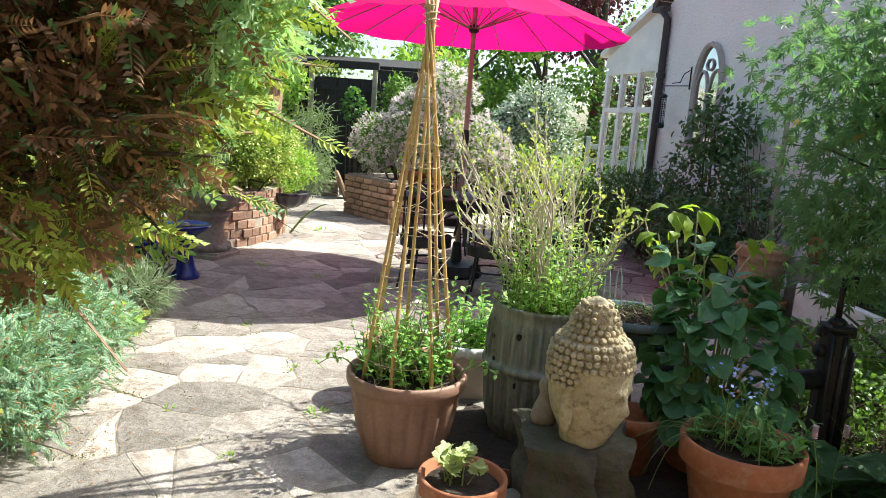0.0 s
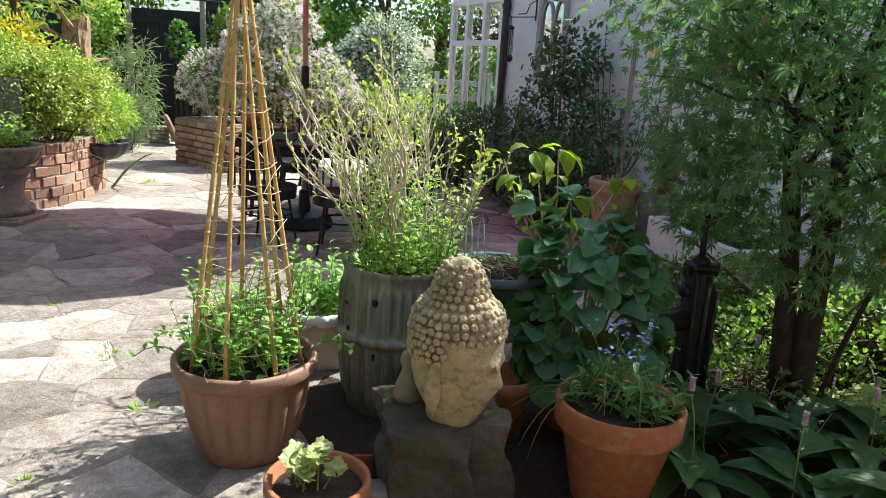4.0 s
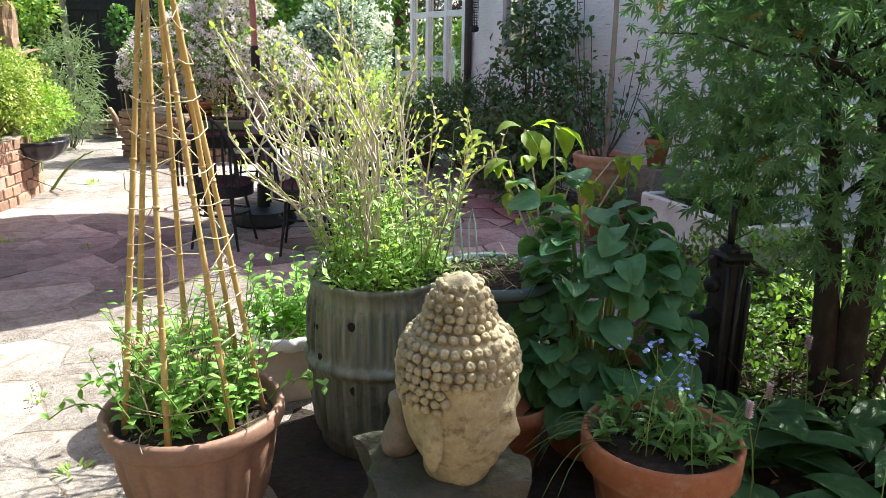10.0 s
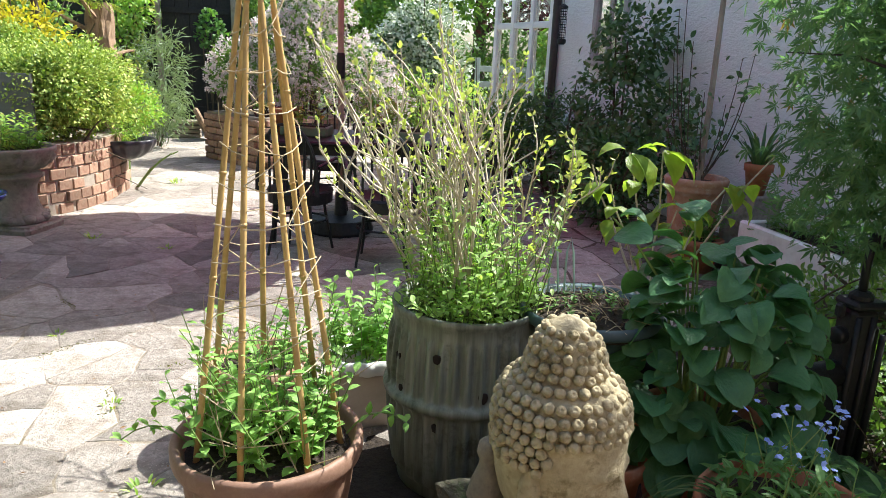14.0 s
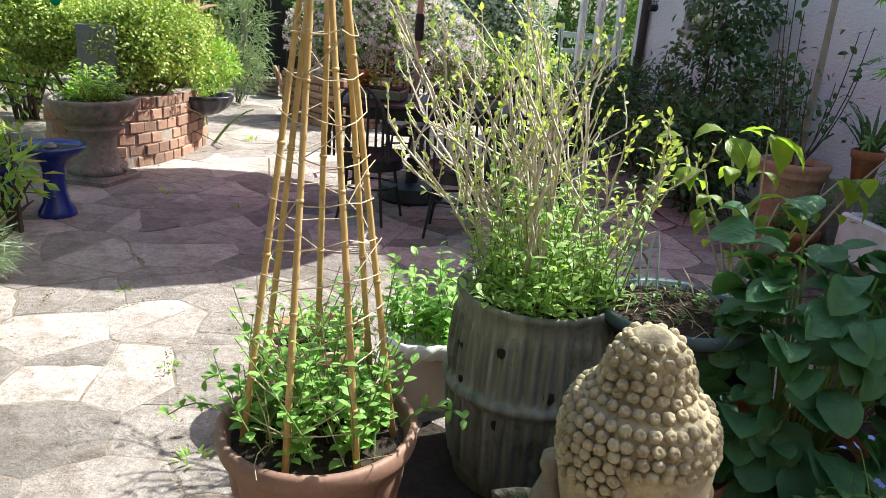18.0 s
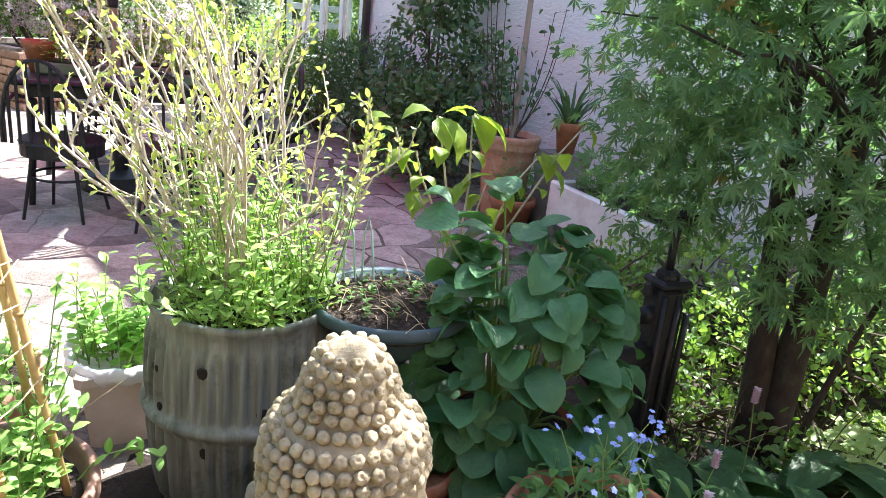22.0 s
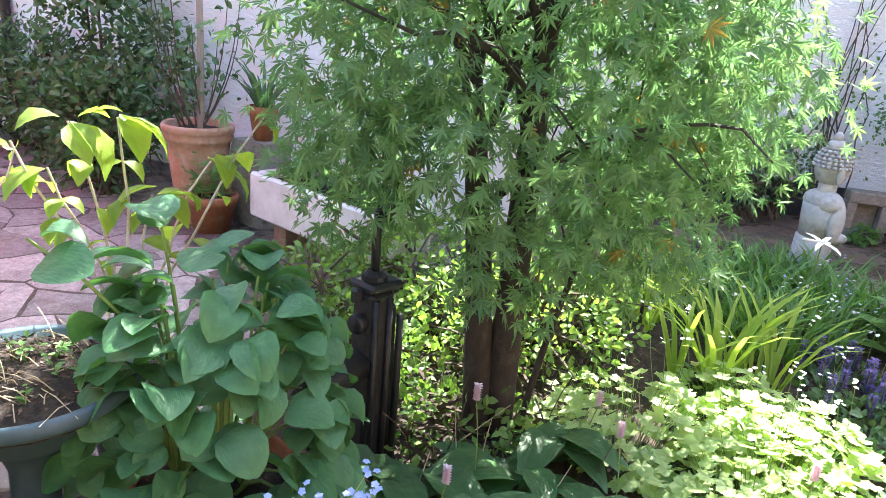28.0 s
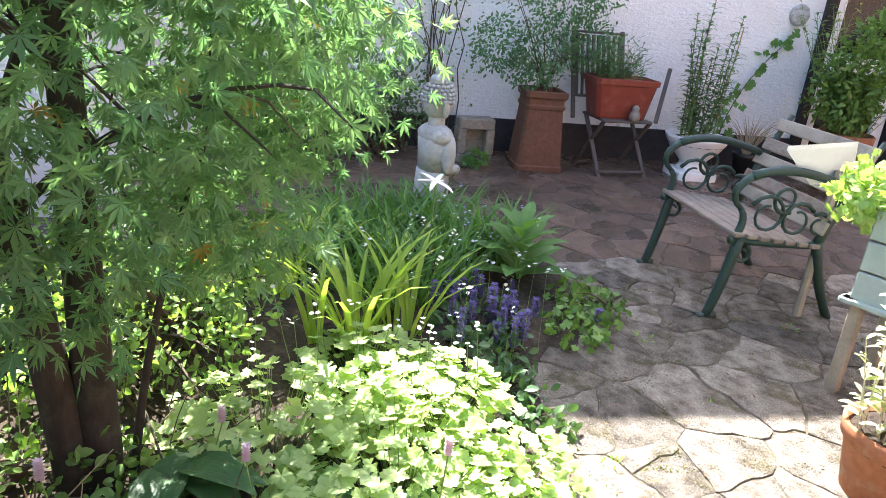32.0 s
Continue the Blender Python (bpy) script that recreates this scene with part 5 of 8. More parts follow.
# ---- the maple ----
maple = thing("japanese_maple", 2.0, 2.75, 0, 0, "multi-stemmed Japanese maple with a low spreading fresh green crown", "tree")
mr = np.random.default_rng(5)
for k, (dx, dy, tx, ty, tz, r0) in enumerate(((-0.020, 0.012, -0.13, 0.10, 1.25, 0.052), (0.040, -0.024, 0.05, 0.0, 1.45, 0.056), (0.12, -0.05, 0.36, -0.08, 0.95, 0.013))):
    ta = Acc()
    c = bezier((dx * 0.8, dy * 0.8, -0.02), ((dx + tx) * 0.35, (dy + ty) * 0.35, tz * 0.55), (tx, ty, tz), 9)
    ta.tube(c, r0, r0 * 0.55, 9)
    part("trunk", ta, MAPLEBARK, maple, smooth=True)
    la = Acc()
    for j in (5, 6, 7, 7, 8, 8, 8) if k < 2 else (5, 7, 8):
        a = mr.uniform(0, math.tau)
        e = c[j] + np.array([math.cos(a) * mr.uniform(0.35, 0.8), math.sin(a) * mr.uniform(0.35, 0.8), mr.uniform(0.15, 0.85)])
        q = bezier(c[j], (c[j] + e) / 2 + (0, 0, 0.14), e, 7)
        la.tube(q, r0 * 0.24, 0.004, 6, False)
        for i in range(2, 7):
            f = q[i] + mr.normal(size=3) * (0.16, 0.16, 0.08)
            la.tube([q[i], (q[i] + f) / 2 + (0, 0, 0.03), f], 0.005, 0.002, 4, False)
    part("limb", la, MAPLEBARK, maple)
blobs = [((0.15, 0.12, 1.6), (0.80, 0.85, 0.6)), ((-0.40, 0.1, 1.25), (0.46, 0.5, 0.45)), ((0.58, -0.1, 1.3), (0.5, 0.55, 0.45)), ((0.1, -0.35, 1.35), (0.62, 0.42, 0.48)),
         ((0.05, 0.5, 1.3), (0.70, 0.5, 0.5)), ((-0.32, 0.3, 1.8), (0.58, 0.6, 0.5)), ((0.4, 0.2, 2.05), (0.62, 0.62, 0.45)), ((0.0, -0.1, 2.3), (0.6, 0.55, 0.4)), ((-0.28, -0.12, 1.02), (0.40, 0.34, 0.26)), ((0.45, 0.05, 0.98), (0.42, 0.4, 0.30)), ((0.1, -0.3, 0.92), (0.38, 0.27, 0.24)), ((0.30, -0.25, 0.76), (0.36, 0.28, 0.22)), ((-0.16, -0.22, 0.74), (0.28, 0.22, 0.20)), ((0.42, 0.1, 0.66), (0.3, 0.3, 0.2)), ((-0.48, 0.1, 1.62), (0.62, 0.55, 0.36)), ((0.84, 0.0, 1.22), (0.50, 0.5, 0.40)), ((0.80, 0.0, 0.92), (0.38, 0.4, 0.24)), ((-0.40, 0.15, 0.84), (0.30, 0.26, 0.18)), ((-0.52, 0.0, 1.08), (0.28, 0.26, 0.2))]
part("crown", crown(mr, "maple", 10600, blobs, 0.050, 0.98, 0.42, 0.7, 0.7, 0.4, 0.42), L_MAPLE, maple)

# odds and ends on the ground by the pots
shard = thing("broken_pot_shard", 0.33, 2.06, 0.0, 40, "broken piece of orange-red pot lying on the earth", "pot shard")
part("shard", Acc().add([(-0.06, 0, 0.0), (0.05, 0.01, 0.0), (0.06, 0.03, 0.06), (-0.02, 0.02, 0.09), (-0.06, 0.012, 0.0), (0.05, 0.022, 0.0), (0.06, 0.042, 0.06), (-0.02, 0.032, 0.09)], [(3, 2, 1, 0), (4, 5, 6, 7), (0, 1, 5, 4), (1, 2, 6, 5), (2, 3, 7, 6), (3, 0, 4, 7)]), TERRA, shard)
for i, (x, y, s_) in enumerate(((0.40, 1.93, 0.07), (0.50, 1.86, 0.055), (0.35, 1.98, 0.045), (0.86, 1.82, 0.06))):
    cob = thing("round_cobble", x, y, 0, 40 * i, "small grey round cobble on the earth", "cobble", "cobbles by the plinth")
    part("cobble", Acc().lathe([(s_ * 0.5, 0), (s_ * 0.95, s_ * 0.35), (s_, s_ * 0.6), (s_ * 0.7, s_ * 1.0), (s_ * 0.15, s_ * 1.15)], 12, lambda a, r, z: r * (1 + 0.1 * math.sin(2 * a + i))), OLDSTONE, cob, smooth=True)
under = thing("stored_terracotta_pot", 0.80, 2.44, 0, 0, "plain terracotta pot stored under the dish planter", "plant pot")
pot_part(under, [(0.075, 0), (0.10, 0.2), (0.112, 0.205), (0.114, 0.25), (0.105, 0.255), (0.098, 0.2)], TERRA)
sprout = thing("paving_weed", -0.58, 2.42, 0, 0, "small weed tuft in a paving joint", "weed", "weeds in the joints")
ra_ = np.random.default_rng(3)
wa = Acc()
rosette(wa, ra_, 0, 0, 0, 12, 0.042, 0.011, "oval", 1.6)
part("foliage", wa, L_BUSH, sprout)
for x, y, sc in ((-0.95, 2.9, 0.8), (-1.55, 3.5, 0.7), (-0.5, 3.3, 0.6), (-1.75, 5.0, 0.9), (-2.35, 5.15, 1.2), (-0.72, 1.9, 0.7), (3.0, 1.62, 0.8), (3.55, 1.4, 0.7), (-2.75, 7.3, 1.6), (-1.2, 2.2, 0.6), (3.95, 1.75, 0.9), (4.5, 1.2, 0.8)):
    w_ = copy_thing(sprout, pose(x, y, 0, 0, 0, 100 * x))
    w_.scale = (sc, sc, sc)
# trailing shoots over the rim of the wigwam pot
tra = Acc()
for k, a in enumerate((2.9, 3.4, 0.3)):
    c = bezier((0.2 * math.cos(a), 0.2 * math.sin(a), 0.34), (0.27 * math.cos(a), 0.27 * math.sin(a), 0.44), (0.36 * math.cos(a), 0.36 * math.sin(a), 0.36), 6)
    part("trailing_shoot", Acc().tube(c, 0.0025, 0.0015, 4, False), STEM, tepee)
    P_ = np.repeat(c[2:], 3, 0)
    D_ = ra_.normal(size=P_.shape)
    tra.leaves("oval", P_, D_, np.tile((0, 0, 1.0), (len(P_), 1)), 0.034, 0.018, ra_)
part("trailing_foliage", tra, L_PEA, tepee)

# ---- beside the gable wall ----
rng = np.random.default_rng(31)
big = thing("large_terracotta_pot", 1.79, 5.50, 0, 0, "large rimmed terracotta pot with a staked woody climber against the wall", "plant pot")
pot_part(big, [(0.125, 0), (0.13, 0.012), (0.165, 0.34), (0.18, 0.46), (0.186, 0.50), (0.20, 0.51), (0.208, 0.53), (0.20, 0.547), (0.21, 0.562), (0.214, 0.59), (0.20, 0.607), (0.185, 0.597), (0.175, 0.53)], TERRA_OLD)
soil_part(big, 0.178, 0.56)
part("stake", Acc().tube([(0.02, 0.02, 0.48), (0.03, 0.03, 1.1), (0.03, 0.05, 1.75)], 0.022, 0.018, 7), GREYWOOD, big, "grey weathered wooden stake")
LP, LD = [], []
for k in range(14):
    a = rng.uniform(0, math.tau)
    tip = np.array([rng.uniform(-0.28, 0.3), rng.uniform(-0.2, 0.25), rng.uniform(0.8, 1.75)])
    c = bezier((0.06 * math.cos(a), 0.06 * math.sin(a), 0.48), (tip[0] * 0.8, tip[1] * 0.8, 0.75), tip, 7)
    part("stem", Acc().tube(c, 0.006, 0.0025, 5, False), DARKTWIG, big)
    for j in range(3, 7):
        for _ in range(3):
            LP.append(c[j] + rng.normal(size=3) * 0.06)
            LD.append(rng.normal(size=3))
sz = rng.uniform(0.03, 0.065, len(LP))
part("foliage", Acc().leaves("oval", LP, LD, np.tile((0, 0, 1.0), (len(LP), 1)) + rng.normal(size=(len(LP), 3)) * 0.4, sz, sz * 0.6, rng), L_DARK, big)
sm = thing("seedling_bowl", 1.80, 5.27, 0, 0, "low terracotta pot of ferny seedlings", "plant pot")
pot_part(sm, [(0.10, 0), (0.14, 0.18), (0.155, 0.19), (0.155, 0.23), (0.14, 0.235), (0.13, 0.2)], TERRA)
soil_part(sm, 0.132, 0.20)
stems_with_leaves(sm, rng, clumped(0, 0, 0.2, 0.1, rng, 26), rng.uniform(0.1, 0.3, 26), 0.5, None, "frond", 0.09, 0.8, 4, STEM, L_FERN, 0.002)

trough = thing("white_sink_trough", 2.255, 4.50, 0, -74, "old white glazed sink planted as a trough with feathery seedlings", "planter")
ta = Acc()
TL, TW, TH = 1.0, 0.42, 0.25
for s in (1, -1):
    ta.box((TL, 0.045, TH), pose(0, s * (TW / 2 - 0.022), 0.19 + TH / 2), 0.012)
    ta.box((0.045, TW - 0.09, TH), pose(s * (TL / 2 - 0.022), 0, 0.19 + TH / 2), 0.012)
ta.box((TL - 0.08, TW - 0.08, 0.04), pose(0, 0, 0.215), 0)
part("sink", ta, ENAMEL, trough)
part("soil", Acc().box((TL - 0.095, TW - 0.095, 0.12), pose(0, 0, 0.335), 0.004), SOIL, trough)
for sx in (-0.35, 0.35):
    part("brick_foot", Acc().box((0.11, 0.23, 0.187), pose(sx, 0, 0.095), 0.006), BRICK, trough, "red brick foot")
pts = np.array([(rng.uniform(-0.44, 0.44), rng.uniform(-0.14, 0.14), 0.395) for _ in range(70)])
stems_with_leaves(trough, rng, pts, rng.uniform(0.10, 0.30, 70), 0.4, None, "frond", 0.11, 0.75, 5, STEM, L_FERN, 0.002)
blk = thing("stone_block", 2.13, 5.34, 0, 30, "rough stone block under a small pot", "stone block")
rough_block("block", (0.26, 0.24, 0.53), pose(0, 0, 0.265), OLDSTONE, blk, 4)
aga = thing("strap_leaf_pot", 2.13, 5.335, 0.53, 0, "small terracotta pot with dark strap leaves", "plant pot")
pot_part(aga, [(0.055, 0), (0.08, 0.15), (0.09, 0.155), (0.092, 0.20), (0.083, 0.205), (0.078, 0.16)], TERRA)
soil_part(aga, 0.078, 0.175)
aa = Acc()
rosette(aa, rng, 0, 0, 0.17, 34, 0.34, 0.022, "strap", 0.9)
part("foliage", aa, L_DARK, aga)

shrub("wall_climber", 1.48, 6.95, [((0, 0, 0.9), (0.55, 0.5, 0.7)), ((0.05, 0.05, 1.5), (0.46, 0.42, 0.45)), ((-0.25, -0.2, 0.5), (0.55, 0.45, 0.5)), ((0.3, -0.45, 0.8), (0.35, 0.35, 0.6))], "oval", 3700, 0.066, 0.55, L_DARK, "tall dark-leaved shrub climbing the white gable wall", seed=41, droop=0.3)
shrub("low_evergreen", 1.05, 7.75, [((0, 0, 0.6), (0.6, 0.6, 0.58)), ((-0.25, 0.35, 0.6), (0.5, 0.5, 0.52))], "lance", 4200, 0.055, 0.4, L_DARK, "low dark evergreen shrub along the path edge", seed=42, group="path edge shrubs")
shrub("low_evergreen", 0.55, 8.6, [((0, 0, 0.58), (0.5, 0.5, 0.52)), ((-0.15, -0.4, 0.45), (0.42, 0.4, 0.42))], "lance", 3600, 0.05, 0.4, L_MID, "low mid-green evergreen shrub along the path edge", seed=43, group="path edge shrubs")
shrub("low_evergreen", 1.35, 6.25, [((0, 0, 0.48), (0.45, 0.45, 0.48))], "oval", 1900, 0.06, 0.5, L_DARK, "low dark shrub under the wall climber", seed=44, group="path edge shrubs")
shrub("grey_rosemary", 0.15, 9.3, [((0, 0, 0.5), (0.4, 0.4, 0.45))], "needle", 2600, 0.06, 0.10, L_LAV, "upright grey-green rosemary beside the conservatory", seed=45)

# ---- the bed under the maple ----
mound = Acc()
gx, gy = np.meshgrid(np.linspace(1.25, 4.85, 30), np.linspace(1.6, 4.5, 32))
inside = np.maximum(1 - (((gx - 2.6) / 1.27) ** 2 + ((gy - 3.05) / 1.32) ** 2), 1 - (((gx - 3.72) / 0.95) ** 2 + ((gy - 2.88) / 0.92) ** 2))
gz = np.where(inside > 0, 0.008 + 0.07 * np.clip(inside, 0, 0.8), -0.04) + 0.010 * np.sin(9 * gx) * np.cos(8 * gy) * (inside > 0.1)
mv = np.stack([gx, gy, gz], -1).reshape(-1, 3)
mound.add(mv, [(j * 30 + i, j * 30 + i + 1, (j + 1) * 30 + i + 1, (j + 1) * 30 + i) for j in range(31) for i in range(29)])
tagged(part("flower_bed", mound, BED, smooth=True), "dark leaf-littered soil of the flower bed", "flower bed", kind="structure")


def bed_plant(name, x, y, label, category="plant", group=""):
    return thing(name, x, y, 0.03, 0, label, category, group)


# lime cranesbill cushion in the sun
for i, (x, y, r, h, n) in enumerate(((2.45, 2.06, 0.34, 0.26, 300), (2.76, 2.18, 0.30, 0.26, 280), (2.62, 1.84, 0.26, 0.18, 170), (2.40, 2.5, 0.32, 0.26, 210), (2.88, 2.48, 0.26, 0.2, 170))):
    t = bed_plant("cranesbill", x, y, "bright lime cushion of lobed cranesbill leaves in sun", "bedding plant", "cranesbill cushion")
    st, P, D = Acc(), [], []
    for k in range(n):
        a, q = rng.uniform(0, math.tau), r * math.sqrt(rng.random())
        e = np.array([q * math.cos(a), q * math.sin(a), h * (1 - 0.55 * (q / r) ** 2) * rng.uniform(0.45, 1.05)])
        b = np.array([0.5 * e[0], 0.5 * e[1], 0])
        st.tube([b, (b + e) / 2 + (0, 0, 0.02), e], 0.0016, 0.001, 3, False)
        P.append(e)
        D.append((math.cos(a), math.sin(a), rng.uniform(-0.5, 0.1)))
    s = rng.uniform(0.030, 0.055, n)
    up = np.tile((0, 0, 1.0), (n, 1)) + rng.normal(size=(n, 3)) * 0.28
    part("stalk_mass", st, STEM, t)
    part("foliage", Acc().leaves("lobed", P, D, up, s, s, rng), L_LIME, t)
# iris blades
for x, y, n, l in ((3.0, 2.70, 30, 0.50), (3.2, 2.62, 20, 0.44), (3.7, 2.95, 20, 0.30), (3.6, 3.25, 20, 0.36), (3.95, 3.2, 15, 0.28), (3.3, 3.2, 20, 0.38)):
    t = bed_plant("iris_clump", x, y, "clump of green strap-leaved iris blades", "bedding plant", "iris clumps")
    for _ in range(5):
        a = Acc()
        rosette(a, rng, rng.uniform(-0.1, 0.1), rng.uniform(-0.1, 0.1), 0, n // 5, l, 0.024, "strap", 0.5)
        part("leaf_fan", a, L_IRIS, t)
# bluebell and crocosmia straps round the statue
strap = bed_plant("bluebell_clump", 3.45, 2.75, "dense dark green clump of arching bluebell leaves", "bedding plant", "bluebell clumps")
for _ in range(6):
    a = Acc()
    rosette(a, rng, rng.uniform(-0.13, 0.13), rng.uniform(-0.13, 0.13), 0, 11, 0.34, 0.017, "strap", 0.75)
    part("leaf_tuft", a, L_FERN, strap)
for k, (x, y) in enumerate(((3.75, 2.68), (4.0, 2.78), (4.2, 2.85), (4.35, 3.05), (3.85, 3.0), (3.55, 3.0), (4.1, 3.15), (3.75, 3.3), (4.4, 3.3), (3.45, 3.4), (4.15, 3.45), (4.3, 2.62))):
    c_ = copy_thing(strap, pose(x, y, 0.03, 0, 0, 67 * k))
    c_.scale = (0.9 + 0.06 * (k % 4),) * 3
# bugle spikes
aj, ajl = Acc(), Acc()
t = bed_plant("bugle_patch", 3.55, 2.35, "patch of violet-blue bugle flower spikes", "bedding plant")
P = []
for k in range(34):
    b = np.array([rng.normal() * 0.15, rng.normal() * 0.13, 0])
    h = rng.uniform(0.08, 0.17)
    ajl.tube([b, b + (0, 0, h)], 0.003, 0.002, 4, False)
    for z in np.linspace(0.04, h, 9):
        for a in np.linspace(0, math.tau, 6)[:-1]:
            P.append((b[0], b[1], z, a + z * 40))
P = np.array(P)
D = np.stack([np.cos(P[:, 3]), np.sin(P[:, 3]), np.full(len(P), 0.3)], 1)
aj.leaves("lance", P[:, :3], D, np.tile((0, 0, 1.0), (len(P), 1)), 0.022, 0.014, rng)
part("spike_mass", ajl, STEM, t, kind="stuff")
part("blossom", aj, F_AJUGA, t, "violet bugle flowers")
part("foliage", crown(rng, "oval", 220, [((0, 0, 0.03), (0.28, 0.24, 0.05))], 0.06, 0.5), L_DARK, t)
# foxglove rosette
fx = bed_plant("foxglove", 4.08, 2.42, "broad soft foxglove rosette at the edge of the bed", "bedding plant")
for k in range(22):
    an, z = 2.4 * k, 0.02 + 0.013 * k
    s = 0.30 * (1 - 0.022 * k)
    a = Acc().leaves("oval", [(0.01 * math.cos(an), 0.01 * math.sin(an), z)], [(math.cos(an), math.sin(an), 0.25 + 0.03 * k)], [(-0.3 * math.cos(an), -0.3 * math.sin(an), 1)], s, s * 0.42, rng)
    part("leaf", a, L_FERN, fx)
shrub("low_groundcover", 4.05, 2.05, [((0, 0, 0.07), (0.2, 0.22, 0.09)), ((-0.3, -0.05, 0.06), (0.2, 0.2, 0.08))], "lobed", 260, 0.035, 1, L_MID, "low green ground cover spilling over the paving", "bedding plant", seed=61, stems=3)
shrub("low_groundcover", 3.12, 2.06, [((0, 0, 0.06), (0.17, 0.2, 0.08)), ((0.22, 0.14, 0.06), (0.2, 0.18, 0.08)), ((-0.12, -0.2, 0.05), (0.15, 0.12, 0.06))], "oval", 420, 0.045, 0.6, L_DARK, "low dark bugle leaves at the edge of the paving", "bedding plant", seed=64, stems=3)
# big bistort leaves and pink spikes nearest the path
for x, y, n in ((1.62, 2.35, 16), (1.95, 2.15, 18), (2.25, 1.95, 16), (1.40, 2.06, 14), (1.72, 1.98, 14), (2.1, 2.45, 14), (1.50, 2.55, 12), (1.85, 2.45, 14), (2.02, 1.88, 12), (1.35, 2.35, 12)):
    t = bed_plant("bistort", x, y, "bistort with broad dark leaves and pink flower spikes", "bedding plant", "bistort clumps")
    first = None
    for k in range(n):
        an = rng.uniform(0, 360)
        s = rng.uniform(0.14, 0.25)
        m = pose(rng.uniform(-0.06, 0.06), rng.uniform(-0.06, 0.06), rng.uniform(0.06, 0.16), 0, rng.uniform(-22, 22), an) @ Matrix.Diagonal((s, s * 0.5, s, 1))
        if first is None:
            first = part("leaf", Acc().add(*LEAF["heart"]), L_BIG, t, smooth=True)
            first.matrix_basis = m
        else:
            share("leaf", first.data, m, t)
    for k in range(1 if n > 13 else 0):
        b = np.array([rng.uniform(-0.1, 0.1), rng.uniform(-0.1, 0.1), 0.0])
        e = b + (rng.uniform(-0.05, 0.05), rng.uniform(-0.05, 0.05), rng.uniform(0.26, 0.40))
        stalk = part("flower_stem", Acc().tube(bezier(b, (b + e) / 2 + rng.normal(size=3) * 0.02, e, 5), 0.0025, 0.0018, 4, False), STEM, t)
        fa = Acc()
        q = np.array([(*(e + (0, 0, 0.045 * u)), 2.4 * i) for i, u in enumerate(np.linspace(0, 1, 70))])
        dd = np.stack([np.cos(q[:, 3]), np.sin(q[:, 3]), np.full(70, 0.5)], 1)
        fa.leaves("lance", q[:, :3], dd, np.tile((0, 0, 1.0), (70, 1)), 0.013, 0.009, rng)
        part("flower_spike", fa, F_MAUVE, stalk, "pale pink bistort spike")
# thin undergrowth behind and below the maple
shrub("woodland_undergrowth", 2.55, 3.1, [((-0.3, 0.2, 0.2), (0.4, 0.4, 0.25)), ((0.0, 0.0, 0.24), (0.45, 0.45, 0.3)), ((0.4, 0.3, 0.2), (0.4, 0.45, 0.25)), ((-0.2, 0.7, 0.25), (0.6, 0.5, 0.3))], "oval", 5600, 0.034, 0.6, L_UNDER, "airy sunlit undergrowth below the maple", "undergrowth", seed=62, stems=46)
shrub("fine_weeds", 1.75, 3.15, [((0, 0, 0.2), (0.3, 0.4, 0.24)), ((0.1, 0.55, 0.25), (0.4, 0.4, 0.25)), ((0.15, -0.4, 0.12), (0.3, 0.25, 0.16))], "oval", 2300, 0.034, 0.6, L_MID, "fine leafy weeds behind the iron post", "undergrowth", seed=63, stems=16)
wf, wst, P = Acc(), Acc(), []
t = bed_plant("white_wildflowers", 3.2, 2.45, "thin white wildflowers among the bed", "wildflower")
for k in range(60):
    b = np.array([rng.uniform(-0.7, 0.8), rng.uniform(-0.4, 0.5), 0])
    e = b + (rng.normal() * 0.04, rng.normal() * 0.04, rng.uniform(0.2, 0.42))
    wst.tube([b, (b + e) / 2 + rng.normal(size=3) * 0.01, e], 0.0014, 0.001, 3, False)
    P += [e + rng.normal(size=3) * 0.012 for _ in range(3)]
P = np.array(P)
wf.leaves("petal5", P, rng.normal(size=P.shape) * (1, 1, 0.2), np.tile((0, 0, 1.0), (len(P), 1)) + rng.normal(size=P.shape) * 0.3, 0.009, 0.009, rng)
part("stem_mass", wst, STEM, t, kind="stuff")
part("blossom", wf, F_WHITE, t)
# dead stalks standing in the leaf litter round the trunks
dead = bed_plant("dead_stalks", 1.95, 2.62, "thin dead brown stalks in the leaf litter under the maple", "dead stalks")
for k in range(44):
    a, q = rng.uniform(0, math.tau), 0.12 + 0.38 * rng.random()
    b = np.array([q * math.cos(a), q * math.sin(a), -0.01])
    e = b + np.array([rng.normal() * 0.10, rng.normal() * 0.10, rng.uniform(0.06, 0.34)])
    part("stalk", Acc().tube(bezier(b, (b + e) / 2 + rng.normal(size=3) * 0.02, e, 5), 0.0028, 0.0014, 4, False), DARKTWIG if k % 3 else DRY, dead)
P = np.array([(0.5 * math.cos(a) * q, 0.5 * math.sin(a) * q, 0.012) for a, q in zip(rng.uniform(0, math.tau, 170), np.sqrt(rng.random(170)))])
part("fallen_leaves", Acc().leaves("lance", P, rng.normal(size=P.shape) * (1, 1, 0.15), rng.normal(size=P.shape) * 0.5 + (0, 0, 1), rng.uniform(0.02, 0.045, 170), rng.uniform(0.01, 0.022, 170), rng), leafy("fallen_brown_leaf", (0.12, 0.07, 0.035), (0.26, 0.16, 0.08), 0.1, 0.8), dead, "brown fallen leaves", kind="stuff")
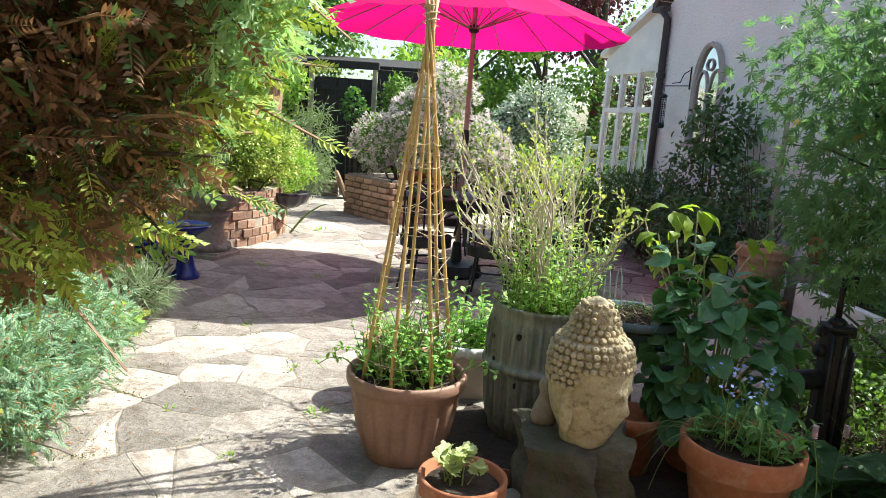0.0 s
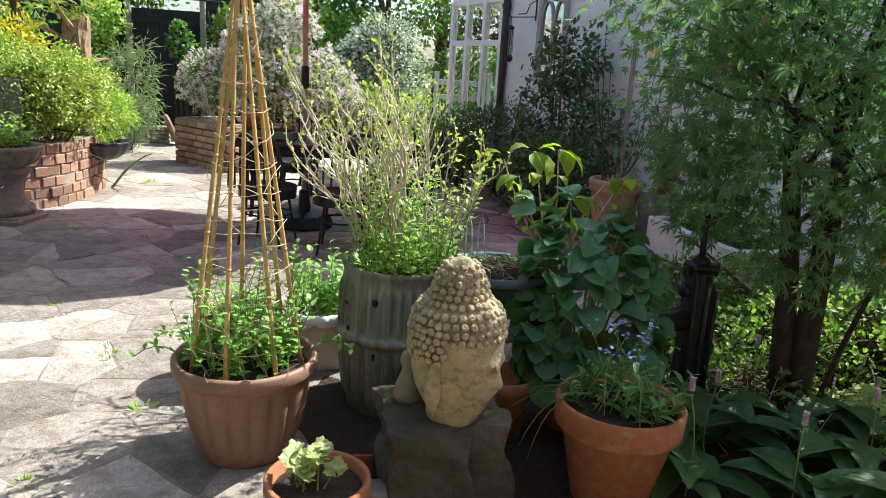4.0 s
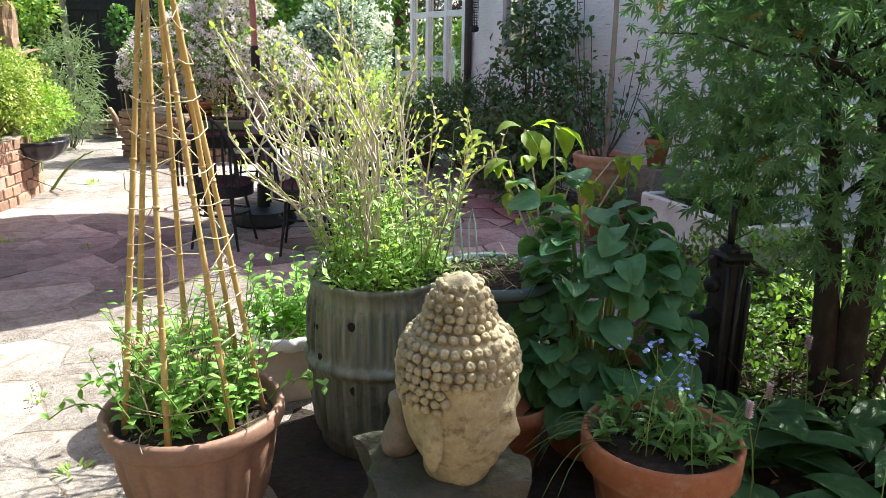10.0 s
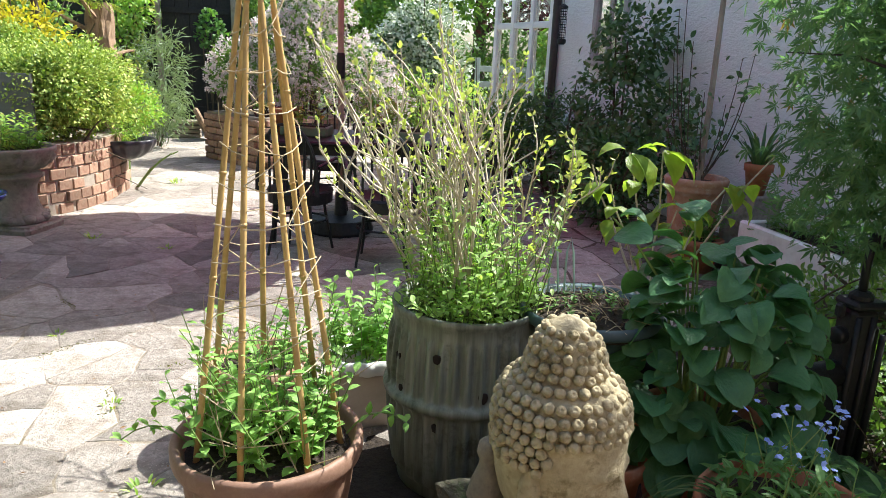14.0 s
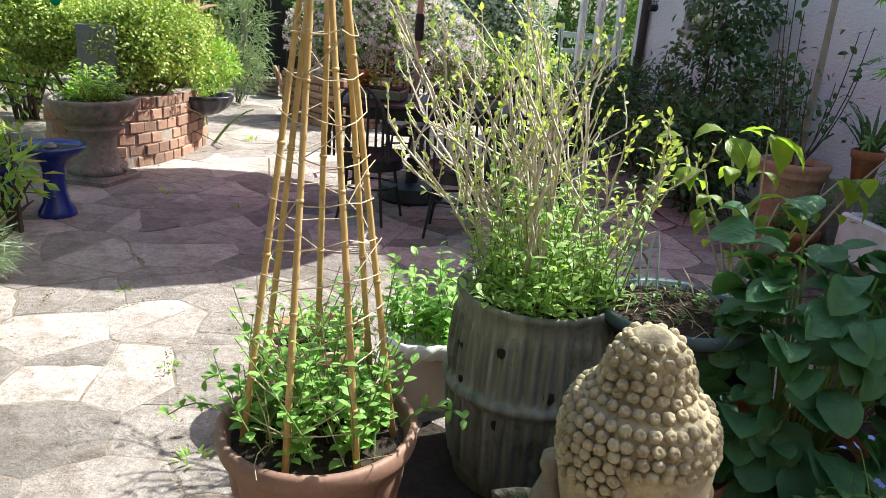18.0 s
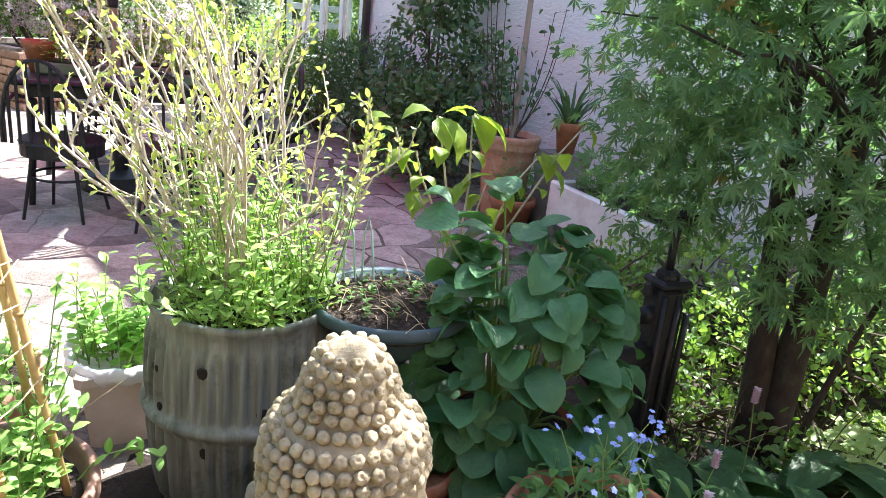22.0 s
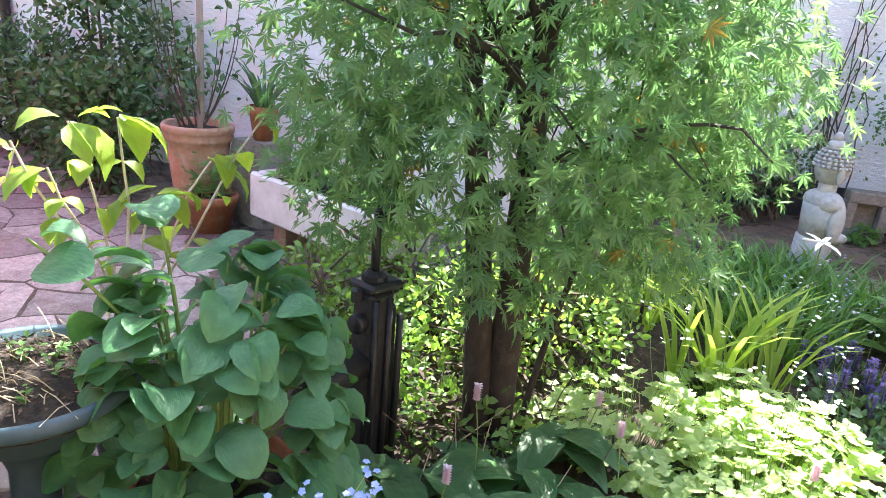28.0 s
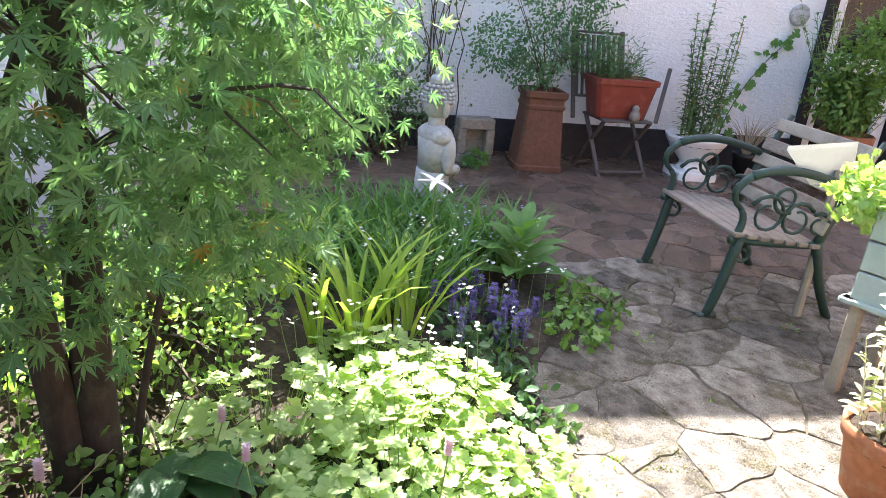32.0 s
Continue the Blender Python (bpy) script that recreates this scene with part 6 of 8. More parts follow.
# self-sown forget-me-nots where the bed meets the damp paving
sown = bed_plant("self_sown_forget_me_nots", 4.35, 2.95, "thin pale blue forget-me-nots at the edge of the bed", "wildflower")
P = []
for k in range(26):
    b = np.array([rng.normal() * 0.28, rng.normal() * 0.22, -0.03])
    e = b + np.array([rng.normal() * 0.05, rng.normal() * 0.05, rng.uniform(0.12, 0.26)])
    part("stem", Acc().tube([b, (b + e) / 2 + rng.normal(size=3) * 0.012, e], 0.0016, 0.0011, 4, False), STEM, sown)
    P += [e + rng.normal(size=3) * 0.012 for _ in range(4)]
P = np.array(P)
part("blossom", Acc().leaves("petal5", P, rng.normal(size=P.shape) * (1, 1, 0.2), np.tile((0, 0, 1.0), (len(P), 1)) + rng.normal(size=P.shape) * 0.3, 0.008, 0.008, rng), F_PALEBLUE, sown, "pale blue flowers")
# dragonfly on a stick
dfly = thing("dragonfly_stake", 3.64, 2.68, -0.02, 0, "white dragonfly ornament on a thin green stake", "garden ornament")
part("stake", Acc().tube([(0.1, 0.06, 0), (0.03, 0.02, 0.4), (0, 0, 0.6)], 0.003, sides=5), STEM, dfly)
dbody = part("body", Acc().tube([(-0.07, 0.05, 0.61), (0, 0, 0.605), (0.025, -0.02, 0.60)], 0.004, 0.007, 6), WHITE, dfly)
for a, s in ((25, 0.15), (-20, 0.14), (165, 0.15), (200, 0.16)):
    ob = part("wing", Acc().add(*LEAF["strap"]), WHITE, dbody, "white wing")
    ob.matrix_basis = pose(0, 0, 0.602, 0, -6, a + 35) @ Matrix.Diagonal((s, 0.024, s * 0.4, 1))

# kneeling statue
bm = bmesh.new()


def lump(centre, scale, rot=(0, 0, 0), seg=14):
    got = bmesh.ops.create_uvsphere(bm, u_segments=seg, v_segments=10, radius=1.0)
    bmesh.ops.transform(bm, matrix=pose(*centre, *rot) @ Matrix.Diagonal((*scale, 1)), verts=got["verts"])


def column(r0, r1, z0, z1, sx=1.0, sy=1.0):
    got = bmesh.ops.create_cone(bm, cap_ends=True, segments=18, radius1=r0, radius2=r1, depth=z1 - z0)
    bmesh.ops.transform(bm, matrix=pose(0, 0, (z0 + z1) / 2) @ Matrix.Diagonal((sx, sy, 1, 1)), verts=got["verts"])


column(0.135, 0.13, 0.0, 0.06)
column(0.118, 0.10, 0.06, 0.34, 1.0, 0.85)
column(0.10, 0.115, 0.34, 0.52, 1.0, 0.75)
lump((0, 0, 0.53), (0.13, 0.085, 0.07))
lump((0.115, -0.02, 0.45), (0.036, 0.04, 0.11), (8, -12, 0))
lump((-0.115, -0.02, 0.45), (0.036, 0.04, 0.11), (8, 12, 0))
lump((0.075, -0.07, 0.35), (0.035, 0.07, 0.032), (0, 0, -20))
lump((-0.075, -0.07, 0.35), (0.035, 0.07, 0.032), (0, 0, 20))
column(0.045, 0.045, 0.54, 0.66)
lump((0, 0, 0.72), (0.082, 0.085, 0.105))
lump((0, -0.082, 0.70), (0.014, 0.02, 0.03))
lump((0.085, 0.0, 0.69), (0.014, 0.02, 0.05))
lump((-0.085, 0.0, 0.69), (0.014, 0.02, 0.05))
lump((0, 0.01, 0.83), (0.045, 0.045, 0.035))
lump((0, 0.01, 0.875), (0.022, 0.022, 0.03))
for i in range(7):
    z = 0.725 + 0.019 * i
    r = 0.088 * math.sqrt(max(0.05, 1 - ((z - 0.72) / 0.115) ** 2))
    k = max(6, int(math.tau * r / 0.026))
    for j in range(k):
        a = math.tau * (j + 0.5 * (i % 2)) / k
        if i < 2 and math.sin(a) < -0.55:
            continue
        lump((r * math.cos(a), r * math.sin(a), z), (0.0125, 0.0125, 0.011), seg=6)
me = bpy.data.meshes.new("figure")
bm.to_mesh(me)
bm.free()
me.polygons.foreach_set("use_smooth", [True] * len(me.polygons))
for v_ in me.vertices:
    v_.co = Vector((v_.co.x * 1.08, v_.co.y * 1.08, v_.co.z * 1.04))
me.materials.append(GREYSTONE)
statue = thing("seated_stone_statue", 4.60, 3.22, 0.0, 60, "lichen-grey seated stone Buddha statue at the bed edge", "statue")
ob = new("figure", me)
ob.parent = statue

# ---- the courtyard wall side ----
def yard_thing(name, x, y, z=0.0, rz=0.0, label="", category="", group=""):
    t = thing(name, 0, 0, 0, 0, label, category, group)
    t.matrix_world = YARD @ pose(x, y, z, 0, 0, rz)
    return t


chim = yard_thing("chimney_pot", 0.19, -0.50, 0, 0, "square tapered terracotta chimney pot used as a planter", "chimney pot")


part("pot", square_lathe([(0.19, 0), (0.195, 0.02), (0.195, 0.05), (0.185, 0.06), (0.150, 0.50), (0.160, 0.51), (0.163, 0.53), (0.153, 0.545), (0.152, 0.58), (0.170, 0.60), (0.172, 0.64), (0.158, 0.65), (0.135, 0.645), (0.13, 0.6)]), surface("sooty_terracotta", (0.105, 0.048, 0.027), (0.18, 0.088, 0.05), 30, 5, 0.85, 0.4, (0.12, 0.07, 0.045), 0.6), chim)
rr = np.random.default_rng(77)
ba = Acc()
for k in range(12):
    tip = np.array([rr.uniform(-0.42, 0.34), rr.uniform(-0.2, 0.25), rr.uniform(0.8, 1.45)])
    ba.tube(bezier((0, 0, 0.6), (tip[0] * 0.3, tip[1] * 0.3, 0.95), tip, 6), 0.006, 0.0025, 5, False)
part("branching", ba, DARKTWIG, chim)
part("foliage", crown(rr, "oval", 4600, [((-0.05, 0, 0.95), (0.40, 0.30, 0.30)), ((0.10, 0.05, 1.40), (0.55, 0.36, 0.40)), ((-0.42, -0.05, 0.98), (0.30, 0.24, 0.30)), ((0.3, 0.05, 1.05), (0.3, 0.25, 0.28)), ((-0.1, 0.0, 0.76), (0.26, 0.22, 0.16))], 0.036, 0.45, 0.4, 0.7, 0.3), L_COOL, chim)
blk2 = yard_thing("carved_stone_block", -0.32, -0.42, 0, 6, "carved stone block with a shallow niche", "stone block")
ba = Acc()
ba.box((0.30, 0.16, 0.08), pose(0, 0, 0.04), 0.01)
ba.box((0.30, 0.16, 0.09), pose(0, 0, 0.325), 0.01)
for x in (-0.12, 0.12):
    ba.box((0.07, 0.16, 0.205), pose(x, 0, 0.18), 0.008)
ba.box((0.17, 0.05, 0.205), pose(0, 0.05, 0.18), 0.004)
part("block", ba, OLDSTONE, blk2)
shrub_y = YARD @ Vector((-0.32, -0.62, 0))
shrub("creeping_plant", shrub_y.x, shrub_y.y, [((0, 0, 0.07), (0.16, 0.12, 0.09))], "lobed", 110, 0.04, 1, L_FERN, "small creeping plant at the foot of the stone block", "bedding plant", seed=79, stems=3)

chair = yard_thing("folding_chair", 0.86, -0.45, 0, 8, "dark weathered wooden folding chair holding a planter", "chair")
darkwood = surface("dark_wet_teak", (0.06, 0.05, 0.045), (0.13, 0.115, 0.10), 50, 6, 0.7, 0.4, stretch=(6, 6, 0.6))


for sx in (-0.21, 0.21):
    bar((sx, -0.26, 0), (sx, 0.14, 0.46), 0.035, 0.022, "leg", chair, darkwood)
    bar((sx, 0.22, 0), (sx, -0.20, 0.46), 0.035, 0.022, "leg", chair, darkwood)
    bar((sx * 1.08 - 0.125, 0.085, 0.42), (sx * 1.08 - 0.125, 0.32, 1.12), 0.035, 0.022, "back_post", chair, darkwood)
for k in range(6):
    bar((-0.22, -0.19 + 0.07 * k, 0.455), (0.22, -0.19 + 0.07 * k, 0.455), 0.055, 0.018, "seat_slat", chair, darkwood)
for z, y, w in ((0.60, 0.145, 0.05), (1.10, 0.31, 0.07)):
    bar((-0.36, y, z), (0.11, y, z), w, 0.018, "back_rail", chair, darkwood)
for k in range(9):
    x = -0.32 + 0.0485 * k
    bar((x, 0.147, 0.61), (x, 0.30, 1.08), 0.026, 0.012, "back_slat", chair, darkwood)
bar((-0.21, -0.235, 0.05), (0.21, -0.235, 0.05), 0.03, 0.02, "stretcher", chair, darkwood)
bar((0.24, -0.22, 0.46), (0.52, 0.15, 0.86), 0.035, 0.022, "folded_strut", chair, darkwood)
redp = yard_thing("terracotta_trough", 0.84, -0.47, 0.466, 3, "orange-red plastic trough with ferny foliage on the chair", "planter")
tr = Acc()
prof = [(0.21, 0.125, 0.0), (0.215, 0.13, 0.015), (0.26, 0.165, 0.27), (0.275, 0.18, 0.275), (0.278, 0.183, 0.315), (0.268, 0.173, 0.32), (0.255, 0.16, 0.29)]
v = []
for w, d, z in prof:
    c = 0.03
    v += [(-w + c, -d, z), (w - c, -d, z), (w, -d + c, z), (w, d - c, z), (w - c, d, z), (-w + c, d, z), (-w, d - c, z), (-w, -d + c, z)]
tr.add(v, [(i * 8 + j, i * 8 + (j + 1) % 8, (i + 1) * 8 + (j + 1) % 8, (i + 1) * 8 + j) for i in range(6) for j in range(8)] + [tuple(range(8))[::-1], tuple(48 + j for j in range(8))])
part("trough", tr, surface("orange_red_plastic", (0.19, 0.034, 0.02), (0.23, 0.048, 0.028), 40, 5, 0.5, 0.1, (0.36, 0.14, 0.09), 0.3), redp)
pts = np.array([(rr.uniform(-0.22, 0.22), rr.uniform(-0.12, 0.12), 0.29) for _ in range(60)])
stems_with_leaves(redp, rr, pts, rr.uniform(0.08, 0.36, 60), 0.35, None, "frond", 0.10, 0.5, 6, STEM, L_COOL, 0.002)
fig = yard_thing("small_bird_figurine", 0.93, -0.66, 0.466, 0, "small grey stone bird on the chair seat", "figurine")
part("figure", Acc().lathe([(0.035, 0), (0.045, 0.03), (0.042, 0.06), (0.025, 0.085), (0.03, 0.10), (0.022, 0.12), (0.006, 0.13)], 14), OLDSTONE, fig, smooth=True)

urnw = yard_thing("white_urn", 1.56, -0.55, 0, 0, "chipped white garden urn with tall lily stems", "urn")
part("urn", square_lathe([(0.17, 0), (0.17, 0.07), (0.15, 0.08)]), WHITE, urnw, "square white foot").name = "foot"
pot_part(urnw, [(0.14, 0.075), (0.11, 0.11), (0.10, 0.14), (0.13, 0.18), (0.20, 0.25), (0.245, 0.32), (0.26, 0.35), (0.265, 0.37), (0.25, 0.375), (0.23, 0.34)], WHITE, None, 32, "bowl")
soil_part(urnw, 0.235, 0.33)
LP, LD = [], []
for k in range(19):
    a, q = rr.uniform(0, math.tau), rr.uniform(0.02, 0.16)
    b = np.array([q * math.cos(a), q * math.sin(a), 0.33])
    h = rr.uniform(0.35, 1.15)
    e = b + (rr.normal() * 0.07, rr.normal() * 0.07, h)
    part("lily_stem", Acc().tube(bezier(b, (b + e) / 2 + rr.normal(size=3) * 0.02, e, 5), 0.005, 0.003, 5, False), STEM, urnw)
    for i, u in enumerate(np.linspace(0.05, 1, int(64 * h))):
        an = 2.4 * i
        LP.append(b + (e - b) * u)
        LD.append((math.cos(an), math.sin(an), 0.35))
s = rr.uniform(0.08, 0.125, len(LP))
part("lily_foliage", Acc().leaves("strap", LP, LD, np.tile((0, 0, 1.0), (len(LP), 1)), s, 0.021, rr), L_COOL, urnw)
part("cane", Acc().tube([(0.16, 0.05, 0.3), (0.26, 0.12, 1.25)], 0.006, 0.005, 6), BAMBOO, urnw)
vine = yard_thing("wall_vine", 2.05, -0.06, 0.0, 0, "young vine with lobed leaves trained along the wall", "climber")
vc = bezier((-0.15, -0.2, 0.05), (-0.1, -0.05, 0.7), (0.48, 0.02, 1.2), 12)
part("stem", Acc().tube(vc, 0.006, 0.003, 5), DARKTWIG, vine)
LP = np.concatenate([vc[3:] + rr.normal(size=(9, 3)) * 0.04 for _ in range(4)])
s = rr.uniform(0.045, 0.075, len(LP))
part("foliage", Acc().leaves("lobed", LP, rr.normal(size=LP.shape) * (1, 0.3, 1), np.tile((0, -1, 0.3), (len(LP), 1)) + rr.normal(size=LP.shape) * 0.3, s, s, rr), L_FERN, vine)
bp = yard_thing("black_pot", 2.12, -0.42, 0, 0, "small black pot with thin dry grass by the wall", "plant pot")
pot_part(bp, [(0.08, 0), (0.11, 0.18), (0.12, 0.185), (0.12, 0.22), (0.11, 0.225), (0.10, 0.19)], IRON)
soil_part(bp, 0.102, 0.2)
ga = Acc()
rosette(ga, rr, 0, 0, 0.2, 50, 0.38, 0.006, "strap", 0.5)
part("grass", ga, DRY, bp)
bl = YARD @ Vector((-0.9, -0.25, 0))
shrub("dark_wall_shrub", bl.x, bl.y, [((0, 0, 0.5), (0.3, 0.3, 0.5)), ((-0.3, 0.1, 0.45), (0.4, 0.35, 0.45)), ((-0.8, 0.3, 0.6), (0.5, 0.45, 0.6))], "oval", 2000, 0.05, 0.5, L_DARK, "dark leafy shrub against the courtyard wall", seed=81)
trel = yard_thing("bare_climber", -0.6, -0.06, 0, 0, "tangle of bare dark climber stems on the white wall", "climber")
for k in range(13):
    x = rr.uniform(-0.12, 0.12)
    c = bezier((x, 0, 0.0), (x + rr.normal() * 0.25, rr.normal() * 0.03, 0.9), (x + rr.normal() * 0.35, 0.01, rr.uniform(1.2, 2.2)), 9) + rr.normal(size=(9, 3)) * (0.015, 0.008, 0.01)
    part("stem", Acc().tube(c, 0.007, 0.003, 5, False), DARKTWIG, trel)
P, _ = blob(rr, 260, (0.1, -0.02, 1.0), (0.6, 0.08, 0.7))
s = rr.uniform(0.02, 0.04, len(P))
part("sparse_foliage", Acc().leaves("oval", P, rr.normal(size=P.shape), rr.normal(size=P.shape) + (0, -1, 0.5), s, s * 0.6, rr), L_MID, trel)
rp = yard_thing("door_side_pot", 2.78, -0.72, 0, 0, "tall terracotta pot with an arching leafy bush by the door", "plant pot")
pot_part(rp, [(0.15, 0), (0.2, 0.42), (0.22, 0.43), (0.225, 0.5), (0.21, 0.51), (0.2, 0.45)], TERRA)
soil_part(rp, 0.2, 0.46)
stems_with_leaves(rp, rr, clumped(0, 0, 0.46, 0.15, rr, 80), rr.uniform(0.4, 1.05, 80), 0.55, None, "oval", 0.085, 0.4, 13, STEM, L_MID, 0.0035)
part("crown", crown(rr, "oval", 1700, [((0, 0, 0.98), (0.44, 0.4, 0.36)), ((-0.18, -0.1, 0.76), (0.36, 0.3, 0.3)), ((0.1, 0, 1.3), (0.3, 0.3, 0.25))], 0.062, 0.5, low=0.45), L_MID, rp, kind="stuff")

# ---- iron garden seat ----
seat = thing("garden_bench", 4.67, 1.68, 0, -39, "garden bench with green cast-iron scroll ends and weathered wooden slats", "bench")
# local x: along the seat; -y: the back. the front edge is at y = 0.02
seat.matrix_world = Matrix.Translation((4.66, 1.735, 0)) @ pose(0, 0, 0, 0, 0, 39)


def scroll(cx, cy, r, a0, turns, n=16, x=0.0):
    return [(x, cy + r * (1 - 0.55 * t) * math.cos(a0 + math.tau * turns * t), cx + r * (1 - 0.55 * t) * math.sin(a0 + math.tau * turns * t)) for t in np.linspace(0, 1, n)]


for side in (-0.33, 0.33):
    fr = Acc()
    fr.tube(bezier((0, 0.05, 0.0), (0, 0.0, 0.18), (0, -0.03, 0.40), 8), 0.022, 0.026, 8)
    fr.tube([(0, 0.09, 0.012), (0, 0.05, 0.012), (0, 0.0, 0.02)], 0.018, 0.02, 8)
    fr.tube(bezier((0, -0.62, 0.0), (0, -0.50, 0.18), (0, -0.44, 0.40), 8), 0.022, 0.026, 8)
    fr.tube(bezier((0, -0.44, 0.38), (0, -0.50, 0.62), (0, -0.64, 0.88), 8), 0.024, 0.014, 8)
    fr.tube([(0, 0.02, 0.40), (0, -0.22, 0.385), (0, -0.44, 0.38)], 0.018, 0.018, 8)
    fr.tube(bezier((0, -0.53, 0.66), (0, -0.20, 0.78), (0, -0.02, 0.70), 10), 0.02, 0.022, 8)
    fr.tube(bezier((0, -0.02, 0.70), (0, 0.10, 0.62), (0, 0.0, 0.55), 8), 0.02, 0.012, 8)
    fr.tube(bezier((0, 0.0, 0.55), (0, -0.05, 0.50), (0, 0.0, 0.40), 6), 0.014, 0.02, 8)
    end = part("end_frame", fr, DARKGREEN, seat, "dark green cast-iron scroll end", smooth=True)
    end.location = (side, 0, 0)
    for cx, cy, r, a0, tn in ((0.52, -0.14, 0.10, 0.5, 1.2), (0.50, -0.30, 0.09, 2.6, -1.2), (0.60, -0.22, 0.07, 4.2, 1.1), (0.48, -0.42, 0.06, 1.0, 1.1), (0.33, -0.06, 0.045, 2.0, 1.1)):
        part("scroll", Acc().tube(scroll(cx, cy, r, a0, tn), 0.011, 0.006, 6), DARKGREEN, end, smooth=True)
for k in range(7):
    y = -0.01 - 0.068 * k
    ob = part("seat_slat", Acc().box((0.72, 0.052, 0.022), pose(0, y, 0.43 - 0.008 * k, 0, 0, rr.normal() * 0.3), 0.005), REDWOOD, seat)
for k in range(5):
    t_ = 0.16 + 0.19 * k
    q = bezier((0, -0.44, 0.40), (0, -0.50, 0.62), (0, -0.64, 0.88), 20)[int(t_ * 19)]
    part("back_slat", Acc().box((0.72, 0.022, 0.065), pose(0, q[1] + 0.022, q[2], 18, 0, rr.normal() * 0.3), 0.005), REDWOOD if k % 2 else GREYWOOD, seat)

# ---- right foreground ----
box = thing("sage_planter", 4.07, 0.79, 0, -25, "sage-painted wooden planter on legs with bright parsley", "planter")
for sx in (-0.17, 0.17):
    for sy in (-0.17, 0.17):
        part("leg", Acc().box((0.045, 0.045, 0.40), pose(sx, sy, 0.20), 0.004), GREYWOOD, box)
for k, z in enumerate((0.46, 0.58, 0.70)):
    for r_ in range(4):
        part("board", Acc().box((0.40, 0.022, 0.112), pose(0, 0, z, 0, 0, 90 * r_) @ pose(0, 0.19, 0), 0.005), SAGE, box)
for r_ in range(4):
    part("rim", Acc().box((0.46, 0.05, 0.02), pose(0, 0, 0.40, 0, 0, 90 * r_) @ pose(0, 0.20, 0), 0.004), SAGE, box)
part("soil", Acc().box((0.36, 0.36, 0.05), pose(0, 0, 0.71), 0), SOIL, box)
part("foliage", crown(rr, "lobed", 1300, [((0, 0, 0.85), (0.32, 0.32, 0.19)), ((-0.12, 0.24, 0.80), (0.2, 0.2, 0.16))], 0.034, 1.0), L_LIME, box)
cloth = thing("white_cover", 4.64, 1.26, 0.72, 0, "white plastic cover draped over a low stand", "cover")
part("cover", Acc().add([(-0.12, 0.15, 0.12), (0.08, -0.12, 0.16), (0.16, -0.14, 0.0), (0.02, 0.02, -0.04), (-0.12, 0.15, 0.10), (0.08, -0.12, 0.14), (0.16, -0.14, -0.02), (0.02, 0.02, -0.06)], [(0, 1, 2, 3), (7, 6, 5, 4), (0, 4, 5, 1), (1, 5, 6, 2), (2, 6, 7, 3), (3, 7, 4, 0)]), WHITE, cloth)
part("stand", Acc().tube([(0.06, -0.08, -0.72), (0.06, -0.08, 0.02)], 0.02, sides=8), GREYWOOD, cloth)
fp = thing("pale_leaf_pot", 3.36, 0.86, 0, 0, "terracotta pot with pale variegated leafy stems in sun", "plant pot")
pot_part(fp, [(0.12, 0), (0.125, 0.01), (0.155, 0.19), (0.168, 0.195), (0.172, 0.24), (0.163, 0.25), (0.155, 0.21)], TERRA)
soil_part(fp, 0.155, 0.215)
stems_with_leaves(fp, rr, clumped(-0.03, 0.02, 0.215, 0.12, rr, 30), rr.uniform(0.18, 0.62, 30), 0.3, None, "oval", 0.06, 0.45, 10, TWIG, leafy("pale_variegated_leaf", (0.42, 0.48, 0.25), (0.62, 0.64, 0.42), 0.35, 0.5), 0.003)

# ---- left side of the patio ----
rng = np.random.default_rng(51)
bath = thing("bird_bath", -2.62, 4.40, 0, 0, "glossy cobalt blue ceramic bird bath with a pebble in water", "bird bath")
pot_part(bath, [(0.105, 0), (0.11, 0.01), (0.105, 0.04), (0.075, 0.09), (0.06, 0.2), (0.062, 0.30), (0.085, 0.345), (0.15, 0.385), (0.185, 0.415), (0.195, 0.43), (0.19, 0.438), (0.178, 0.43), (0.14, 0.405), (0.05, 0.39)], BLUEGLAZE, None, 36, "pedestal_bowl")
part("water", Acc().lathe([(0.16, 0.40), (0.16, 0.418), (0.02, 0.418)], 28), WATER, bath)
part("pebble", Acc().lathe([(0.02, 0.41), (0.035, 0.425), (0.02, 0.445), (0.004, 0.448)], 10), OLDSTONE, bath)
bpot = thing("blue_glazed_pot", -2.98, 4.30, 0, 0, "dark blue glazed pot under leafy stems", "plant pot")
pot_part(bpot, [(0.10, 0), (0.11, 0.01), (0.14, 0.14), (0.15, 0.25), (0.165, 0.27), (0.165, 0.29), (0.15, 0.30), (0.14, 0.25)], BLUEGLAZE)
soil_part(bpot, 0.14, 0.26)
stems_with_leaves(bpot, rng, clumped(0, 0, 0.26, 0.1, rng, 14), rng.uniform(0.1, 0.35, 14), 0.5, None, "lance", 0.12, 0.32, 7, STEM, L_BUSH, 0.003)

